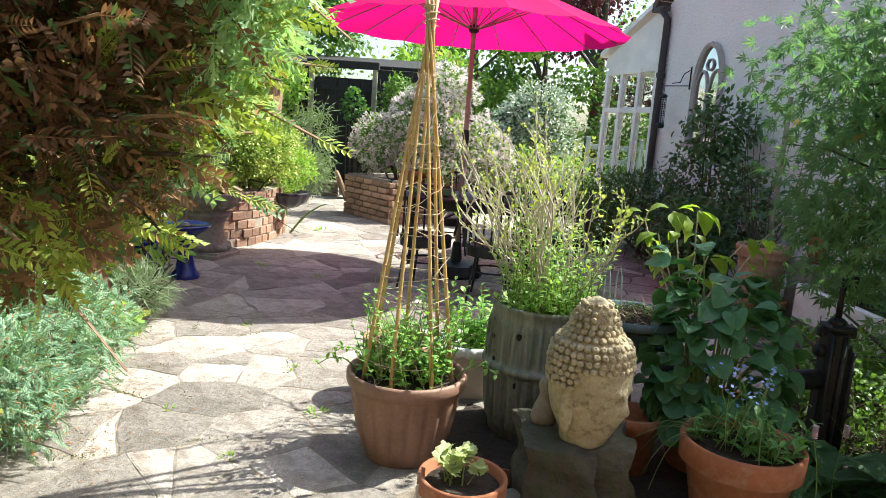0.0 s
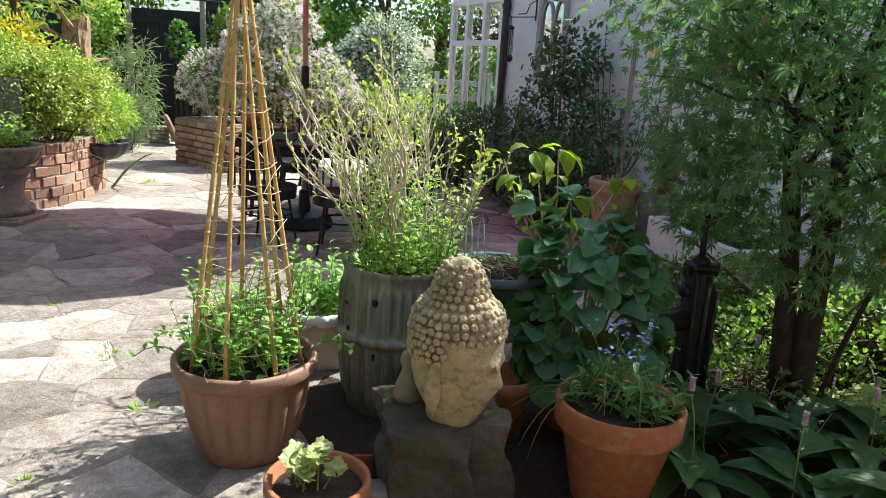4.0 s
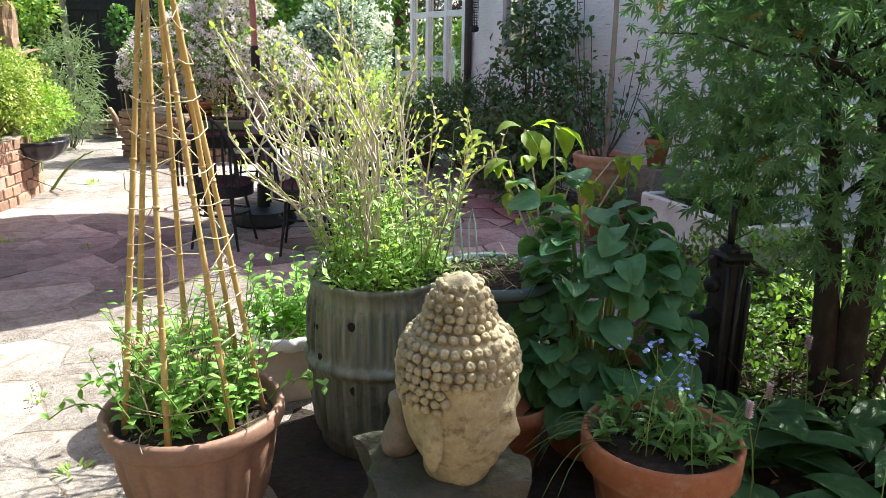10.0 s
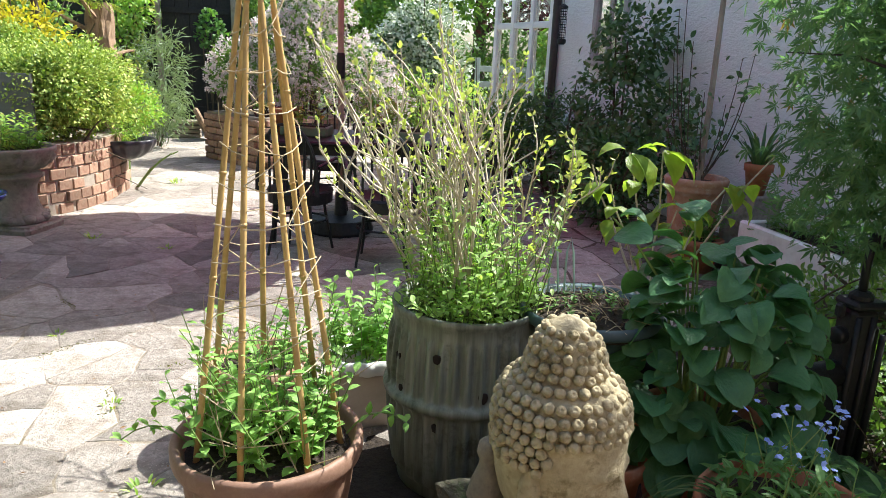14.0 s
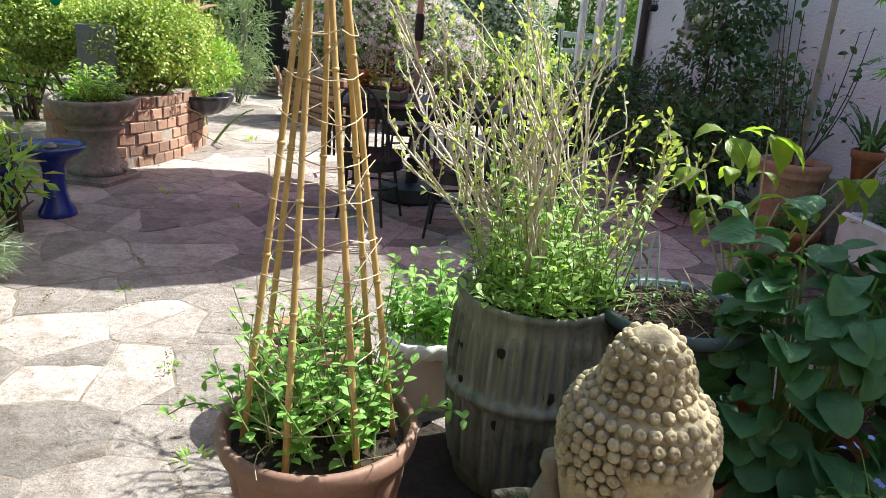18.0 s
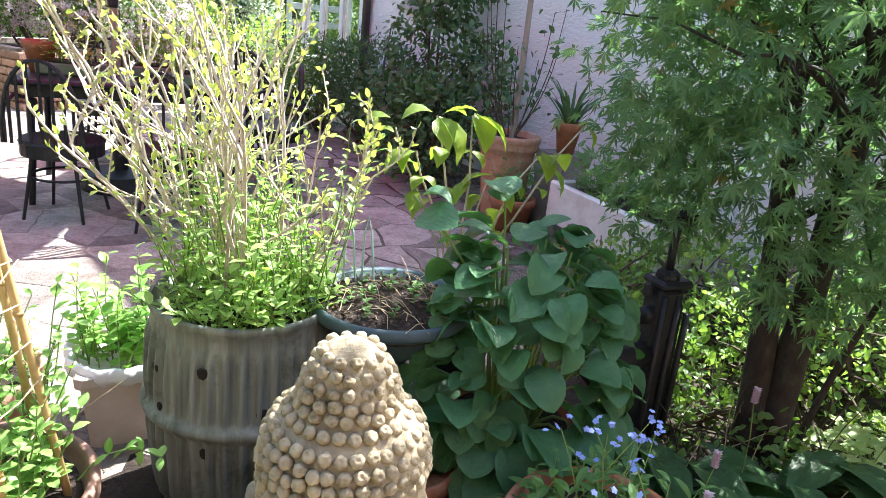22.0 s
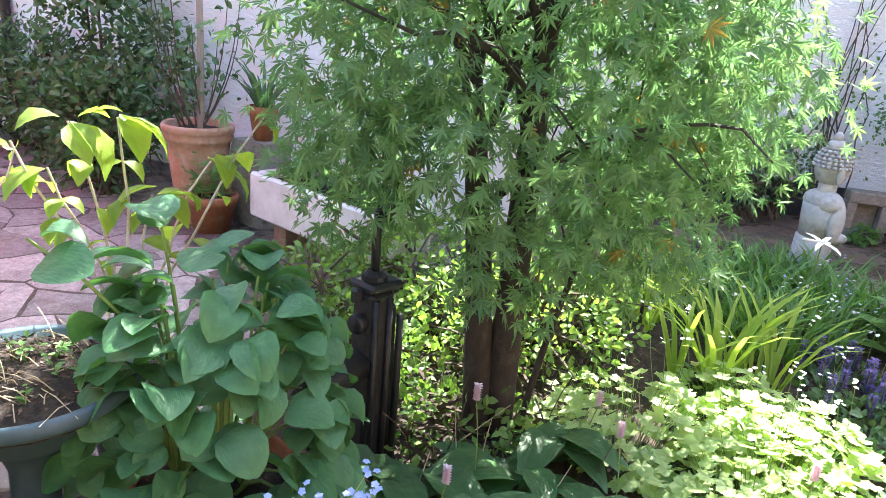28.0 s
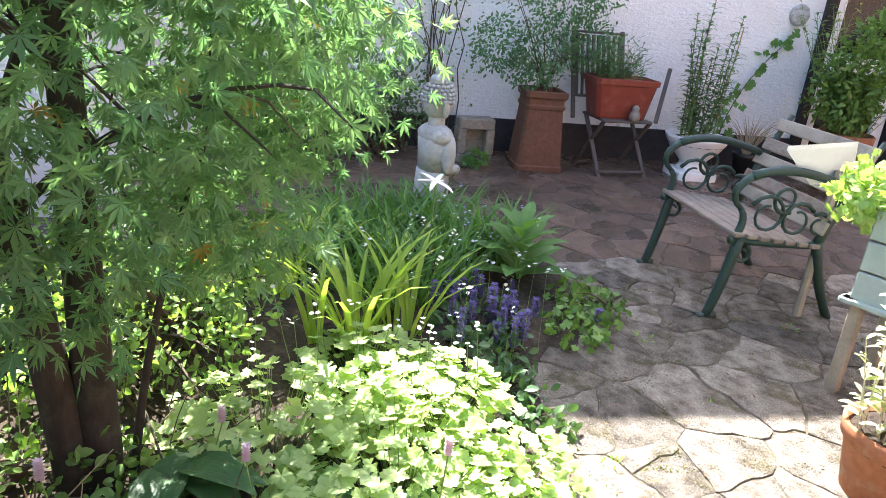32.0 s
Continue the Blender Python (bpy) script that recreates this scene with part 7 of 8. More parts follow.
urn = thing("stone_urn", -2.98, 5.28, 0, 0, "wide mossy cast-stone urn on a moulded pedestal with leafy plants", "urn")
part("foot", square_lathe([(0.215, 0), (0.215, 0.035), (0.20, 0.045), (0.195, 0.06)]), OLDSTONE, urn)
pot_part(urn, [(0.19, 0.055), (0.20, 0.075), (0.195, 0.10), (0.165, 0.13), (0.145, 0.18), (0.132, 0.25), (0.138, 0.31), (0.165, 0.365), (0.195, 0.385), (0.195, 0.40), (0.155, 0.415), (0.15, 0.425), (0.19, 0.445), (0.245, 0.485), (0.272, 0.53), (0.27, 0.55), (0.285, 0.565), (0.29, 0.59), (0.28, 0.60), (0.262, 0.59), (0.25, 0.55)], OLDSTONE, lambda a, r, z: r + (0.010 * math.cos(14 * a) if 0.44 < z < 0.54 and r < 0.28 else 0), 112, "urn_bowl")
for k in range(8):
    a = math.tau * k / 8 + 0.2
    part("foot_scroll", Acc().lathe([(0.012, -0.03), (0.045, -0.02), (0.052, 0.0), (0.045, 0.022), (0.012, 0.032)], 10, None, (0.165 * math.cos(a), 0.165 * math.sin(a), 0.095)), OLDSTONE, urn, smooth=True)
soil_part(urn, 0.25, 0.565)
stems_with_leaves(urn, rng, clumped(0, 0, 0.565, 0.2, rng, 60), rng.uniform(0.06, 0.28, 60), 0.6, None, "oval", 0.07, 0.5, 8, STEM, L_BUSH, 0.0025)
head_s = thing("slate_tablet", -3.20, 5.66, 0, 8, "upright dark slate tablet among shrubs", "slate tablet")
part("tablet", Acc().box((0.30, 0.035, 0.76), pose(0, 0, 0.70, -3), 0.006), SLATE, head_s)

# curved brick planter of separate bricks
raised = thing("brick_planter", 0, 0, 0, 0, "curved raised bed wall of weathered red brick", "raised bed")
curve = bezier((-3.55, 5.52, 0), (-2.62, 5.45, 0), (-3.12, 7.05, 0), 60)
seg_len = np.r_[0, np.cumsum(np.linalg.norm(np.diff(curve, axis=0), axis=1))]


def along(s):
    p = np.array([np.interp(s, seg_len, curve[:, k]) for k in range(2)])
    q = np.array([np.interp(s + 0.02, seg_len, curve[:, k]) for k in range(2)])
    d = q - p
    return p, math.degrees(math.atan2(d[1], d[0]))


core = Acc()
inner = []
for s in np.linspace(0, seg_len[-1] - 0.03, 40):
    p, an = along(s)
    nx, ny = -math.sin(radians(an)), math.cos(radians(an))
    inner.append((p - np.array([nx, ny]) * 0.038, p + np.array([nx, ny]) * 0.20))
v = [(*a, z) for a, _ in inner for z in (0, 0.545)] + [(*b, z) for _, b in inner for z in (0, 0.545)]
m = len(inner)
f = []
for i in range(m - 1):
    f += [(2 * i, 2 * i + 2, 2 * i + 3, 2 * i + 1), (2 * m + 2 * i + 1, 2 * m + 2 * i + 3, 2 * m + 2 * i + 2, 2 * m + 2 * i), (2 * i + 1, 2 * i + 3, 2 * m + 2 * i + 3, 2 * m + 2 * i + 1)]
core.add(v, f)
part("mortar_core", core, BRICKJOINT, raised)
brick_me = None
nrows = 6
for row in range(nrows):
    s = 0.05 + (0.064 if row % 2 else 0)
    while s < seg_len[-1] - 0.15:
        p, an = along(s)
        m = pose(p[0] + rng.normal() * 0.006, p[1] + rng.normal() * 0.006, 0.044 + 0.0915 * row, rng.normal() * 0.8, 0, an + rng.normal() * 0.9)
        if brick_me is None:
            ob = part("brick", Acc().box((0.121, 0.10, 0.082), None, 0.006), BRICK, raised)
            ob.matrix_basis, brick_me = m, ob.data
        else:
            share("brick", brick_me, m, raised)
        s += 0.129
fillb = Acc()
fillb.lathe([(0.36, 0.0), (0.36, 0.50), (0.2, 0.54)], 20, centre=(-3.38, 6.0, 0))
part("bed_soil", fillb, BED, raised)
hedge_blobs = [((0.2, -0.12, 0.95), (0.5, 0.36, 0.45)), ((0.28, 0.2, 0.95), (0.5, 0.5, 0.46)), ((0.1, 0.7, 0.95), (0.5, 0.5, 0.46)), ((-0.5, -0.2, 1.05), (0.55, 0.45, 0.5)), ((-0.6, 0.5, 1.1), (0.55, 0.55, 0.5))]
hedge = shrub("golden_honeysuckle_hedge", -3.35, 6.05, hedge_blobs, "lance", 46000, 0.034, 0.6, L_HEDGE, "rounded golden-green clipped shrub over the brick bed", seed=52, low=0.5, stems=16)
# Darker leaves inside the hedge put shade into its depth by colour.
part("shade_core_foliage", crown(rng, "oval", 5000, [(c, tuple(0.72 * v for v in r)) for c, r in hedge_blobs], 0.05, 0.6, shell=0.8, low=0.5), L_MID, hedge)
shrub("bed_edge_shrub", -3.05, 7.05, [((0.05, 0, 0.75), (0.28, 0.3, 0.3))], "lance", 1500, 0.05, 0.4, L_BUSH, "light green feathery shrub at the end of the brick bed", seed=53, low=0.4, stem=STEM, stems=3)
bowl = thing("black_wall_planter", -2.93, 6.72, 0, 0, "black half-round wall planter with hanging stems on the brick bed", "planter")
pot_part(bowl, [(0.05, 0.31), (0.13, 0.335), (0.21, 0.39), (0.25, 0.46), (0.258, 0.495), (0.245, 0.50), (0.22, 0.46)], surface("shiny_black_plastic", (0.015, 0.014, 0.02), (0.03, 0.028, 0.04), 30, 6, 0.3, 0.3), lambda a, r, z: r * (1 + 0.035 * math.sin(13 * a + 6 * z)), 66, "bowl")
stems_with_leaves(bowl, rng, clumped(0, 0, 0.47, 0.14, rng, 40), rng.uniform(0.05, 0.3, 40), 0.5, None, "lance", 0.06, 0.35, 8, STEM, L_BUSH, 0.002)

# golden conifer in a pot, juniper and lavender at the patio edge
gold = thing("golden_conifer", -2.82, 3.72, 0, 0, "bushy golden-green conifer in a terracotta pot", "conifer")
pot_part(gold, [(0.14, 0), (0.15, 0.01), (0.19, 0.30), (0.205, 0.31), (0.205, 0.36), (0.19, 0.37), (0.18, 0.32)], TERRA_OLD)
part("trunk", Acc().tube([(0, 0, 0.3), (0.02, 0, 1.1), (0, 0.02, 2.2)], 0.04, 0.012, 7), BARK, gold)
part("branch", Acc().tube(bezier((0, 0, 1.9), (0.0, 0.5, 2.5), (0.07, 1.0, 2.42), 8), 0.015, 0.006, 6), BARK, gold)
gb_ = [((0, 0, 0.75), (0.42, 0.42, 0.45)), ((0.02, 0.02, 1.25), (0.45, 0.45, 0.5)), ((0.0, 0.0, 1.8), (0.4, 0.4, 0.5)), ((-0.05, 0.0, 2.25), (0.28, 0.28, 0.4)), ((0.1, -0.28, 0.55), (0.28, 0.26, 0.26)), ((-0.25, -0.25, 1.2), (0.4, 0.4, 0.6))]
part("spray_mass", crown(rng, "spray", 7200, gb_, 0.085, 0.75, 0.3, 0.9, 0.2, 0.6, 0.3), L_GOLD, gold)
shrub("blue_juniper", -1.72, 1.95, [((-0.35, 0.55, 0.25), (0.42, 0.42, 0.32)), ((-0.05, 0.1, 0.28), (0.45, 0.45, 0.36)), ((0.15, -0.35, 0.25), (0.42, 0.42, 0.33)), ((-0.5, 0.0, 0.42), (0.5, 0.6, 0.4)), ((-0.2, -0.8, 0.35), (0.5, 0.5, 0.42))], "spray", 7500, 0.085, 0.62, L_JUNIPER, "low blue-green juniper with brown inner sprays spilling over the paving", "conifer", seed=54, droop=0.2, stems=14)
shrub("lavender", -2.2, 3.28, [((0, 0, 0.18), (0.24, 0.22, 0.2))], "needle", 2400, 0.10, 0.06, L_LAV, "small grey-green lavender at the patio edge", seed=55, up=0.2, stems=6)
shrub("strawberry_groundcover", -2.1, 2.9, [((0, 0, 0.1), (0.22, 0.25, 0.13))], "lobed", 260, 0.045, 1, L_BUSH, "leafy ground cover beside the juniper", "bedding plant", seed=56, stems=4)
shrub("laurel_sprouts", -2.62, 4.02, [((0, 0, 0.35), (0.25, 0.2, 0.28))], "lance", 90, 0.13, 0.3, L_BUSH, "long-leaved sprouts beside the conifer pot", seed=57, stems=6)

# dark conifer whose branch hangs beside the camera's start
near_c = thing("brown_conifer", -1.05, 0.55, 0, 0, "conifer with dead brown inner sprays and low hanging branches", "conifer")
part("trunk", Acc().tube([(0, 0, 0), (0.02, 0.03, 1.0), (0, 0.05, 2.6)], 0.07, 0.03, 9), BARK, near_c, smooth=True)
cr = np.random.default_rng(58)
SP, SD, SS, TIP = [], [], [], []


def hanging(r, d0, d1):
    """A place in the hanging edge of the tree, lower towards the trunk."""
    az, dist = r.uniform(117.5, 150), r.uniform(d0, d1)
    low = float(np.interp(az, [116.5, 121, 126, 131, 136, 150], [7, -1, -8, -13, -16, -19]))
    el = r.uniform(low, 24)
    a, e = radians(az), radians(el)
    return np.array([0.63 + dist * math.cos(a) + 1.05, -0.34 + dist * math.sin(a) - 0.55, 1.38 + dist * math.tan(e)]), el - low < 8


for k in range(64):
    e, tip = hanging(cr, 0.6, 1.0)
    z0 = e[2] + cr.uniform(-0.2, 0.15)
    c = bezier((0, 0, z0), (e[0] * 0.45, e[1] * 0.5, z0 + 0.12), e, 12)
    la = Acc()
    la.tube(c, 0.009, 0.002, 6, False)
    for j in range(3, 12):
        for s_ in range(4):
            q = c[j] + cr.normal(size=3) * 0.05
            la.tube([c[j - 1], (c[j - 1] + q) / 2, q], 0.003, 0.0015, 4, False)
            for _ in range(4):
                SP.append(c[j - 1] + (q - c[j - 1]) * cr.uniform(0.2, 1))
                SD.append((q - c[j - 1]) + (c[11] - c[4]) * 0.12 + cr.normal(size=3) * 0.03)
                SS.append(cr.uniform(0.03, 0.065))
                TIP.append(tip and j > 8 and cr.random() < 0.6)
    part("branch", la, DEADWOOD if k % 2 else BARK, near_c)
for k in range(3400):
    e, tip = hanging(cr, 0.62, 1.05)
    SP.append(e)
    SD.append(np.array([0.5, -0.1, -0.4]) + cr.normal(size=3) * 0.6)
    SS.append(cr.uniform(0.035, 0.07))
    TIP.append(tip and cr.random() < 0.3)
SP, SD, SS, TIP = np.array(SP), np.array(SD), np.array(SS), np.array(TIP)
bearing = np.degrees(np.arctan2(SP[:, 1] + 0.89, SP[:, 0] - 1.68))
fresh = (bearing < 124.0 + cr.normal(size=len(SP)) * 1.8) & ~TIP
for nm, kp, mt in (("spray_mass", ~TIP & ~fresh, L_DARKCON), ("young_spray_mass", TIP, L_GOLD), ("fresh_spray_mass", fresh, L_FRESHCON)):
    part(nm, Acc().leaves("spray", SP[kp], SD[kp], cr.normal(size=(kp.sum(), 3)) + (0, 0, 0.6), SS[kp], SS[kp] * 0.8, cr), mt, near_c, kind="stuff")
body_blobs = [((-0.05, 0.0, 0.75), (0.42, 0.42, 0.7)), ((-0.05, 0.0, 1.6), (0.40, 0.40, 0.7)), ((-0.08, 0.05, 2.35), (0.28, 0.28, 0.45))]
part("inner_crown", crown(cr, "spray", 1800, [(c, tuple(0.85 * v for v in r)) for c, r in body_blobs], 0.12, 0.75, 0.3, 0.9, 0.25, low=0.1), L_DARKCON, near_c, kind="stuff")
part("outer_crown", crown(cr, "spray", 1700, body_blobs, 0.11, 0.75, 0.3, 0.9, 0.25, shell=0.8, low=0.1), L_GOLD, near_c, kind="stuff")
shrub("green_conifer_backing", -2.6, 1.6, [((0, 0, 1.0), (0.6, 0.9, 1.0)), ((0.1, 0.8, 1.4), (0.5, 0.6, 0.9)), ((0.1, -0.8, 1.3), (0.6, 0.7, 1.1)), ((0.2, 0.3, 2.0), (0.6, 0.8, 0.6))], "spray", 7000, 0.10, 0.75, L_GOLD, "tall golden-green conifer hedge at the garden side", "conifer", seed=59, stems=10)

# hanging wind spinner
spin = thing("wind_spinner", -2.75, 4.72, 0, 0, "hanging wind spinner of blue and green glass discs", "wind chime")
part("hanger", Acc().tube([(0, 0, 2.4), (0, 0, 1.33)], 0.002, sides=4), TWINE, spin)
gglass, nt_, b_, o_ = shader("green_blue_glass")
b_.inputs["Base Color"].default_value, b_.inputs["Roughness"].default_value, b_.inputs["Transmission Weight"].default_value = (0.0, 0.30, 0.16, 1), 0.08, 0.5
bglass, nt_, b_, o_ = shader("deep_blue_glass")
b_.inputs["Base Color"].default_value, b_.inputs["Roughness"].default_value, b_.inputs["Transmission Weight"].default_value = (0.0, 0.10, 0.45, 1), 0.08, 0.5
for x, z, w, h, mt in ((0, 1.30, 0.045, 0.085, gglass), (0.08, 1.66, 0.025, 0.075, bglass), (-0.02, 1.48, 0.05, 0.035, gglass), (0.07, 1.86, 0.06, 0.04, gglass)):
    ob = part("glass_disc", Acc().lathe([(0.9, -0.004), (1.0, 0), (0.9, 0.004)], 20), mt, spin)
    ob.matrix_basis = pose(x, 0, z, 90, 0, 20) @ Matrix.Diagonal((w, h, 1, 1))

# trees, stump and shrubs behind the brick bed
stump = thing("split_tree_stump", -4.15, 8.55, 0, 0, "tall split dead tree stump with peeling pale wood", "tree stump")
sa = Acc()
sa.tube(bezier((0, 0, 0), (0.05, 0, 0.9), (0.0, 0.02, 1.75), 10), 0.19, 0.13, 14)
bm_ = part("stump", sa, STUMP, stump)
for v_ in bm_.data.vertices:
    q = v_.co * 7
    v_.co += Vector((noise.noise(q), noise.noise(q + Vector((5, 0, 0))), 0)) * 0.06
for k in range(5):
    a = 1.2 * k
    part("broken_branch", Acc().tube(bezier((0.1 * math.cos(a), 0.1 * math.sin(a), 1.0 + 0.15 * k), (0.3 * math.cos(a), 0.3 * math.sin(a), 1.1 + 0.15 * k), (0.45 * math.cos(a), 0.45 * math.sin(a), 1.05 + 0.2 * k), 5), 0.035, 0.012, 6), STUMP, stump)
pine = thing("cedar_sapling", -4.35, 7.7, 0, 0, "thin-trunked conifer with drooping yellow-green branches", "tree")
part("trunk", Acc().tube([(0, 0, 0), (0.02, 0.02, 1.5), (0, 0, 3.6)], 0.055, 0.03, 8), BARK, pine)
pr = np.random.default_rng(64)
la, SP, SD = Acc(), [], []
for k in range(26):
    a, z0 = pr.uniform(0, math.tau), pr.uniform(1.6, 3.5)
    L = pr.uniform(0.6, 1.4)
    e = np.array([L * math.cos(a), L * math.sin(a), z0 - pr.uniform(-0.1, 0.25)])
    c = bezier((0, 0, z0), (e[0] * 0.5, e[1] * 0.5, z0 + 0.15), e, 9)
    la.tube(c, 0.015, 0.004, 5, False)
    for j in range(3, 9):
        for _ in range(7):
            SP.append(c[j] + pr.normal(size=3) * (0.09, 0.09, 0.06))
            SD.append(np.array([math.cos(a), math.sin(a), -0.4]) + pr.normal(size=3) * 0.6)
part("branching", la, BARK, pine)
SP, SD = np.array(SP), np.array(SD)
part("spray_mass", Acc().leaves("spray", SP, SD, pr.normal(size=SP.shape) * 0.4 + (0, 0, 1), 0.17, 0.13, pr), L_GOLD, pine)
shrub("golden_euonymus", -4.0, 7.0, [((0, 0, 1.3), (0.5, 0.5, 0.5)), ((-0.4, -0.3, 1.6), (0.5, 0.5, 0.4))], "oval", 1800, 0.06, 0.55, L_YELLOW, "bright golden-yellow leaved shrub", seed=65)
shrub("grey_grass_clump", -4.15, 9.9, [((0, 0, 0.9), (0.45, 0.5, 0.85)), ((0.15, -0.3, 0.5), (0.4, 0.4, 0.4))], "lance", 2000, 0.13, 0.12, L_LAV, "tall pale feathery grasses and fennel", "grass", seed=66, droop=0.3, stems=2)
for i, (x, y, z, r, mt, kind, n, s) in enumerate(((-4.9, 4.6, 1.2, 0.9, L_MID, "oval", 2200, 0.08), (-4.7, 5.9, 1.2, 0.8, L_BUSH, "oval", 2000, 0.07), (-5.2, 7.2, 1.3, 0.9, L_MID, "oval", 2000, 0.08), (-5.6, 9.0, 1.4, 1.0, L_MID, "oval", 2000, 0.09), (-3.9, 3.2, 1.3, 0.8, L_GOLD, "spray", 1500, 0.15), (-4.6, 2.0, 1.4, 1.0, L_MID, "oval", 1800, 0.09))):
    shrub("border_shrub", x, y, [((0, 0, z * 0.75), (r, r, z * 0.75)), ((0.2, 0.2, z * 1.3), (r * 0.7, r * 0.7, z * 0.5))], kind, n, s, 0.55 if kind == "oval" else 0.75, mt, "dense mixed green shrub in the side border", seed=70 + i, group="side border shrubs")
crate = thing("slatted_crate", -4.3, 10.95, 0, 20, "low grey slatted crate with a leaning round millstone", "crate")
for k in range(4):
    part("slat", Acc().box((0.42, 0.30, 0.05), pose(0, 0, 0.035 + 0.065 * k), 0.006), GREYWOOD, crate)
mill = thing("leaning_millstone", -4.02, 10.75, 0, 20, "round pale stone disc leaning on the crate", "stone disc")
ob = part("disc", Acc().lathe([(0.24, -0.03), (0.255, 0), (0.24, 0.03), (0.05, 0.035)], 26), STUMP, mill)
ob.matrix_basis = pose(0.06, -0.06, 0.235, 0, 68, 10)

# dark shed doorway beyond the path
shed = thing("dark_shed", -4.7, 12.4, 0, 8, "dark timber shed with a black door between pale posts", "shed")
for x in (-0.62, 0.62):
    part("post", Acc().box((0.08, 0.08, 2.3), pose(x, 0, 1.15), 0.008), GREYWOOD, shed, "pale painted post")
for k in range(5):
    part("door_board", Acc().box((0.222, 0.04, 2.1), pose(-0.456 + 0.228 * k, 0.05, 1.05), 0.006), SHEDDARK, shed)
for z in (0.3, 1.1, 1.9):
    part("door_rail", Acc().box((1.12, 0.03, 0.09), pose(0, 0.02, z), 0.005), SHEDDARK, shed)
part("lintel", Acc().box((1.4, 0.12, 0.14), pose(0, 0, 2.35), 0.01), SHEDDARK, shed)
part("side_wall", Acc().box((1.9, 0.08, 2.3), pose(-1.6, 0.06, 1.15), 0.01), SHEDDARK, shed)
part("side_wall", Acc().box((1.0, 0.08, 2.3), pose(1.17, 0.06, 1.15), 0.01), SHEDDARK, shed)
part("roof", Acc().box((4.2, 2.4, 0.08), pose(-0.4, 1.3, 2.5, 8), 0.01), SHEDDARK, shed)
shrub("ivy_on_shed", -4.35, 12.1, [((0, 0, 1.6), (0.3, 0.12, 0.4)), ((0.35, 0, 1.0), (0.3, 0.2, 0.6))], "oval", 700, 0.08, 0.7, L_FERN, "green climber over the shed door", seed=67)

shrub("shed_side_shrub", -5.75, 11.9, [((0, 0, 1.1), (0.6, 0.4, 1.0)), ((0.2, 0, 1.9), (0.45, 0.35, 0.5))], "oval", 2400, 0.085, 0.55, L_BUSH, "light green tall shrub against the dark shed", seed=141, group="shrubs by the shed")
shrub("shed_side_shrub", -3.55, 12.0, [((0, 0, 1.0), (0.42, 0.4, 0.95)), ((0.1, 0, 1.8), (0.4, 0.35, 0.5))], "oval", 2200, 0.08, 0.55, L_MID, "mid-green tall shrub against the dark shed", seed=142, group="shrubs by the shed")

# brick planter with the clematis mound
bp2 = thing("square_brick_planter", -2.35, 9.15, 0, -38, "square brick planter heavy with a flowering clematis", "planter")
for r_ in range(4):
    part("mortar_wall", Acc().box((1.15, 0.09, 0.58), pose(0, 0, 0.29, 0, 0, 90 * r_) @ pose(0, 0.53, 0), 0), BRICKJOINT, bp2)
bm2 = None
for r_ in range(4):
    for row in range(7):
        for k in range(5):
            m = pose(0, 0, 0.04 + 0.080 * row, 0, 0, 90 * r_) @ pose(-0.46 + 0.222 * k + (0.05 if row % 2 else -0.03), 0.578, 0, 0, 0, rng.normal() * 0.6)
            if bm2 is None:
                ob = part("brick", Acc().box((0.21, 0.08, 0.068), None, 0.007), BRICK, bp2)
                ob.matrix_basis, bm2 = m, ob.data
            else:
                share("brick", bm2, m, bp2)
part("soil", Acc().box((1.0, 1.0, 0.06), pose(0, 0, 0.5), 0), SOIL, bp2)
shrub("pink_clematis", -2.0, 9.35, [((-0.75, -0.3, 1.05), (0.45, 0.45, 0.5)), ((-0.1, -0.1, 1.3), (0.7, 0.6, 0.75)), ((0.1, 0.1, 1.85), (0.55, 0.5, 0.45)), ((0.65, 0.0, 1.0), (0.55, 0.5, 0.6)), ((0.95, 0.0, 0.7), (0.4, 0.4, 0.45))], "oval", 5600, 0.06, 0.5, L_MID, "large mound of pale pink flowering clematis", "climber", seed=68, low=0.4, stems=24, second=("petal4", 6400, 0.035, 1.0, F_PINK, "blossom"))
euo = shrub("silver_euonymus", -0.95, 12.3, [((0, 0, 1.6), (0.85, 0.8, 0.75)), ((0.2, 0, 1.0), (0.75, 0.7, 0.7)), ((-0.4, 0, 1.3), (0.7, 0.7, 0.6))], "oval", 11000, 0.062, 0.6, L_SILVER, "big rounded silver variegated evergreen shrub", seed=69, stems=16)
# Dark green leaves inside stand in for the shading within the silver crown.
part("shade_core_foliage", crown(rng, "oval", 3000, [((0, 0, 1.6), (0.68, 0.64, 0.6)), ((0.2, 0, 1.0), (0.6, 0.56, 0.56)), ((-0.4, 0, 1.3), (0.56, 0.56, 0.48))], 0.08, 0.6, shell=0.8), L_DARK, euo)
shrub("berberis", -0.2, 11.4, [((0, 0, 0.6), (0.6, 0.5, 0.55)), ((-0.8, 0, 0.7), (0.5, 0.5, 0.6))], "oval", 2000, 0.055, 0.5, L_BUSH, "rounded green shrub below the silver euonymus", seed=70)
gate = thing("sage_gate", 0.45, 13.6, 0, 5, "pale sage slatted garden gate", "gate")
for x in (-0.5, 0.5):
    part("gate_post", Acc().box((0.09, 0.09, 1.35), pose(x, 0, 0.67), 0.008), SAGE, gate)
for z in (0.35, 0.62, 0.89, 1.16):
    part("rail", Acc().box((0.92, 0.035, 0.10), pose(0, 0, z), 0.006), SAGE, gate)
bar((-0.45, -0.03, 0.35), (0.45, -0.03, 1.16), 0.07, 0.02, "brace", gate, SAGE)

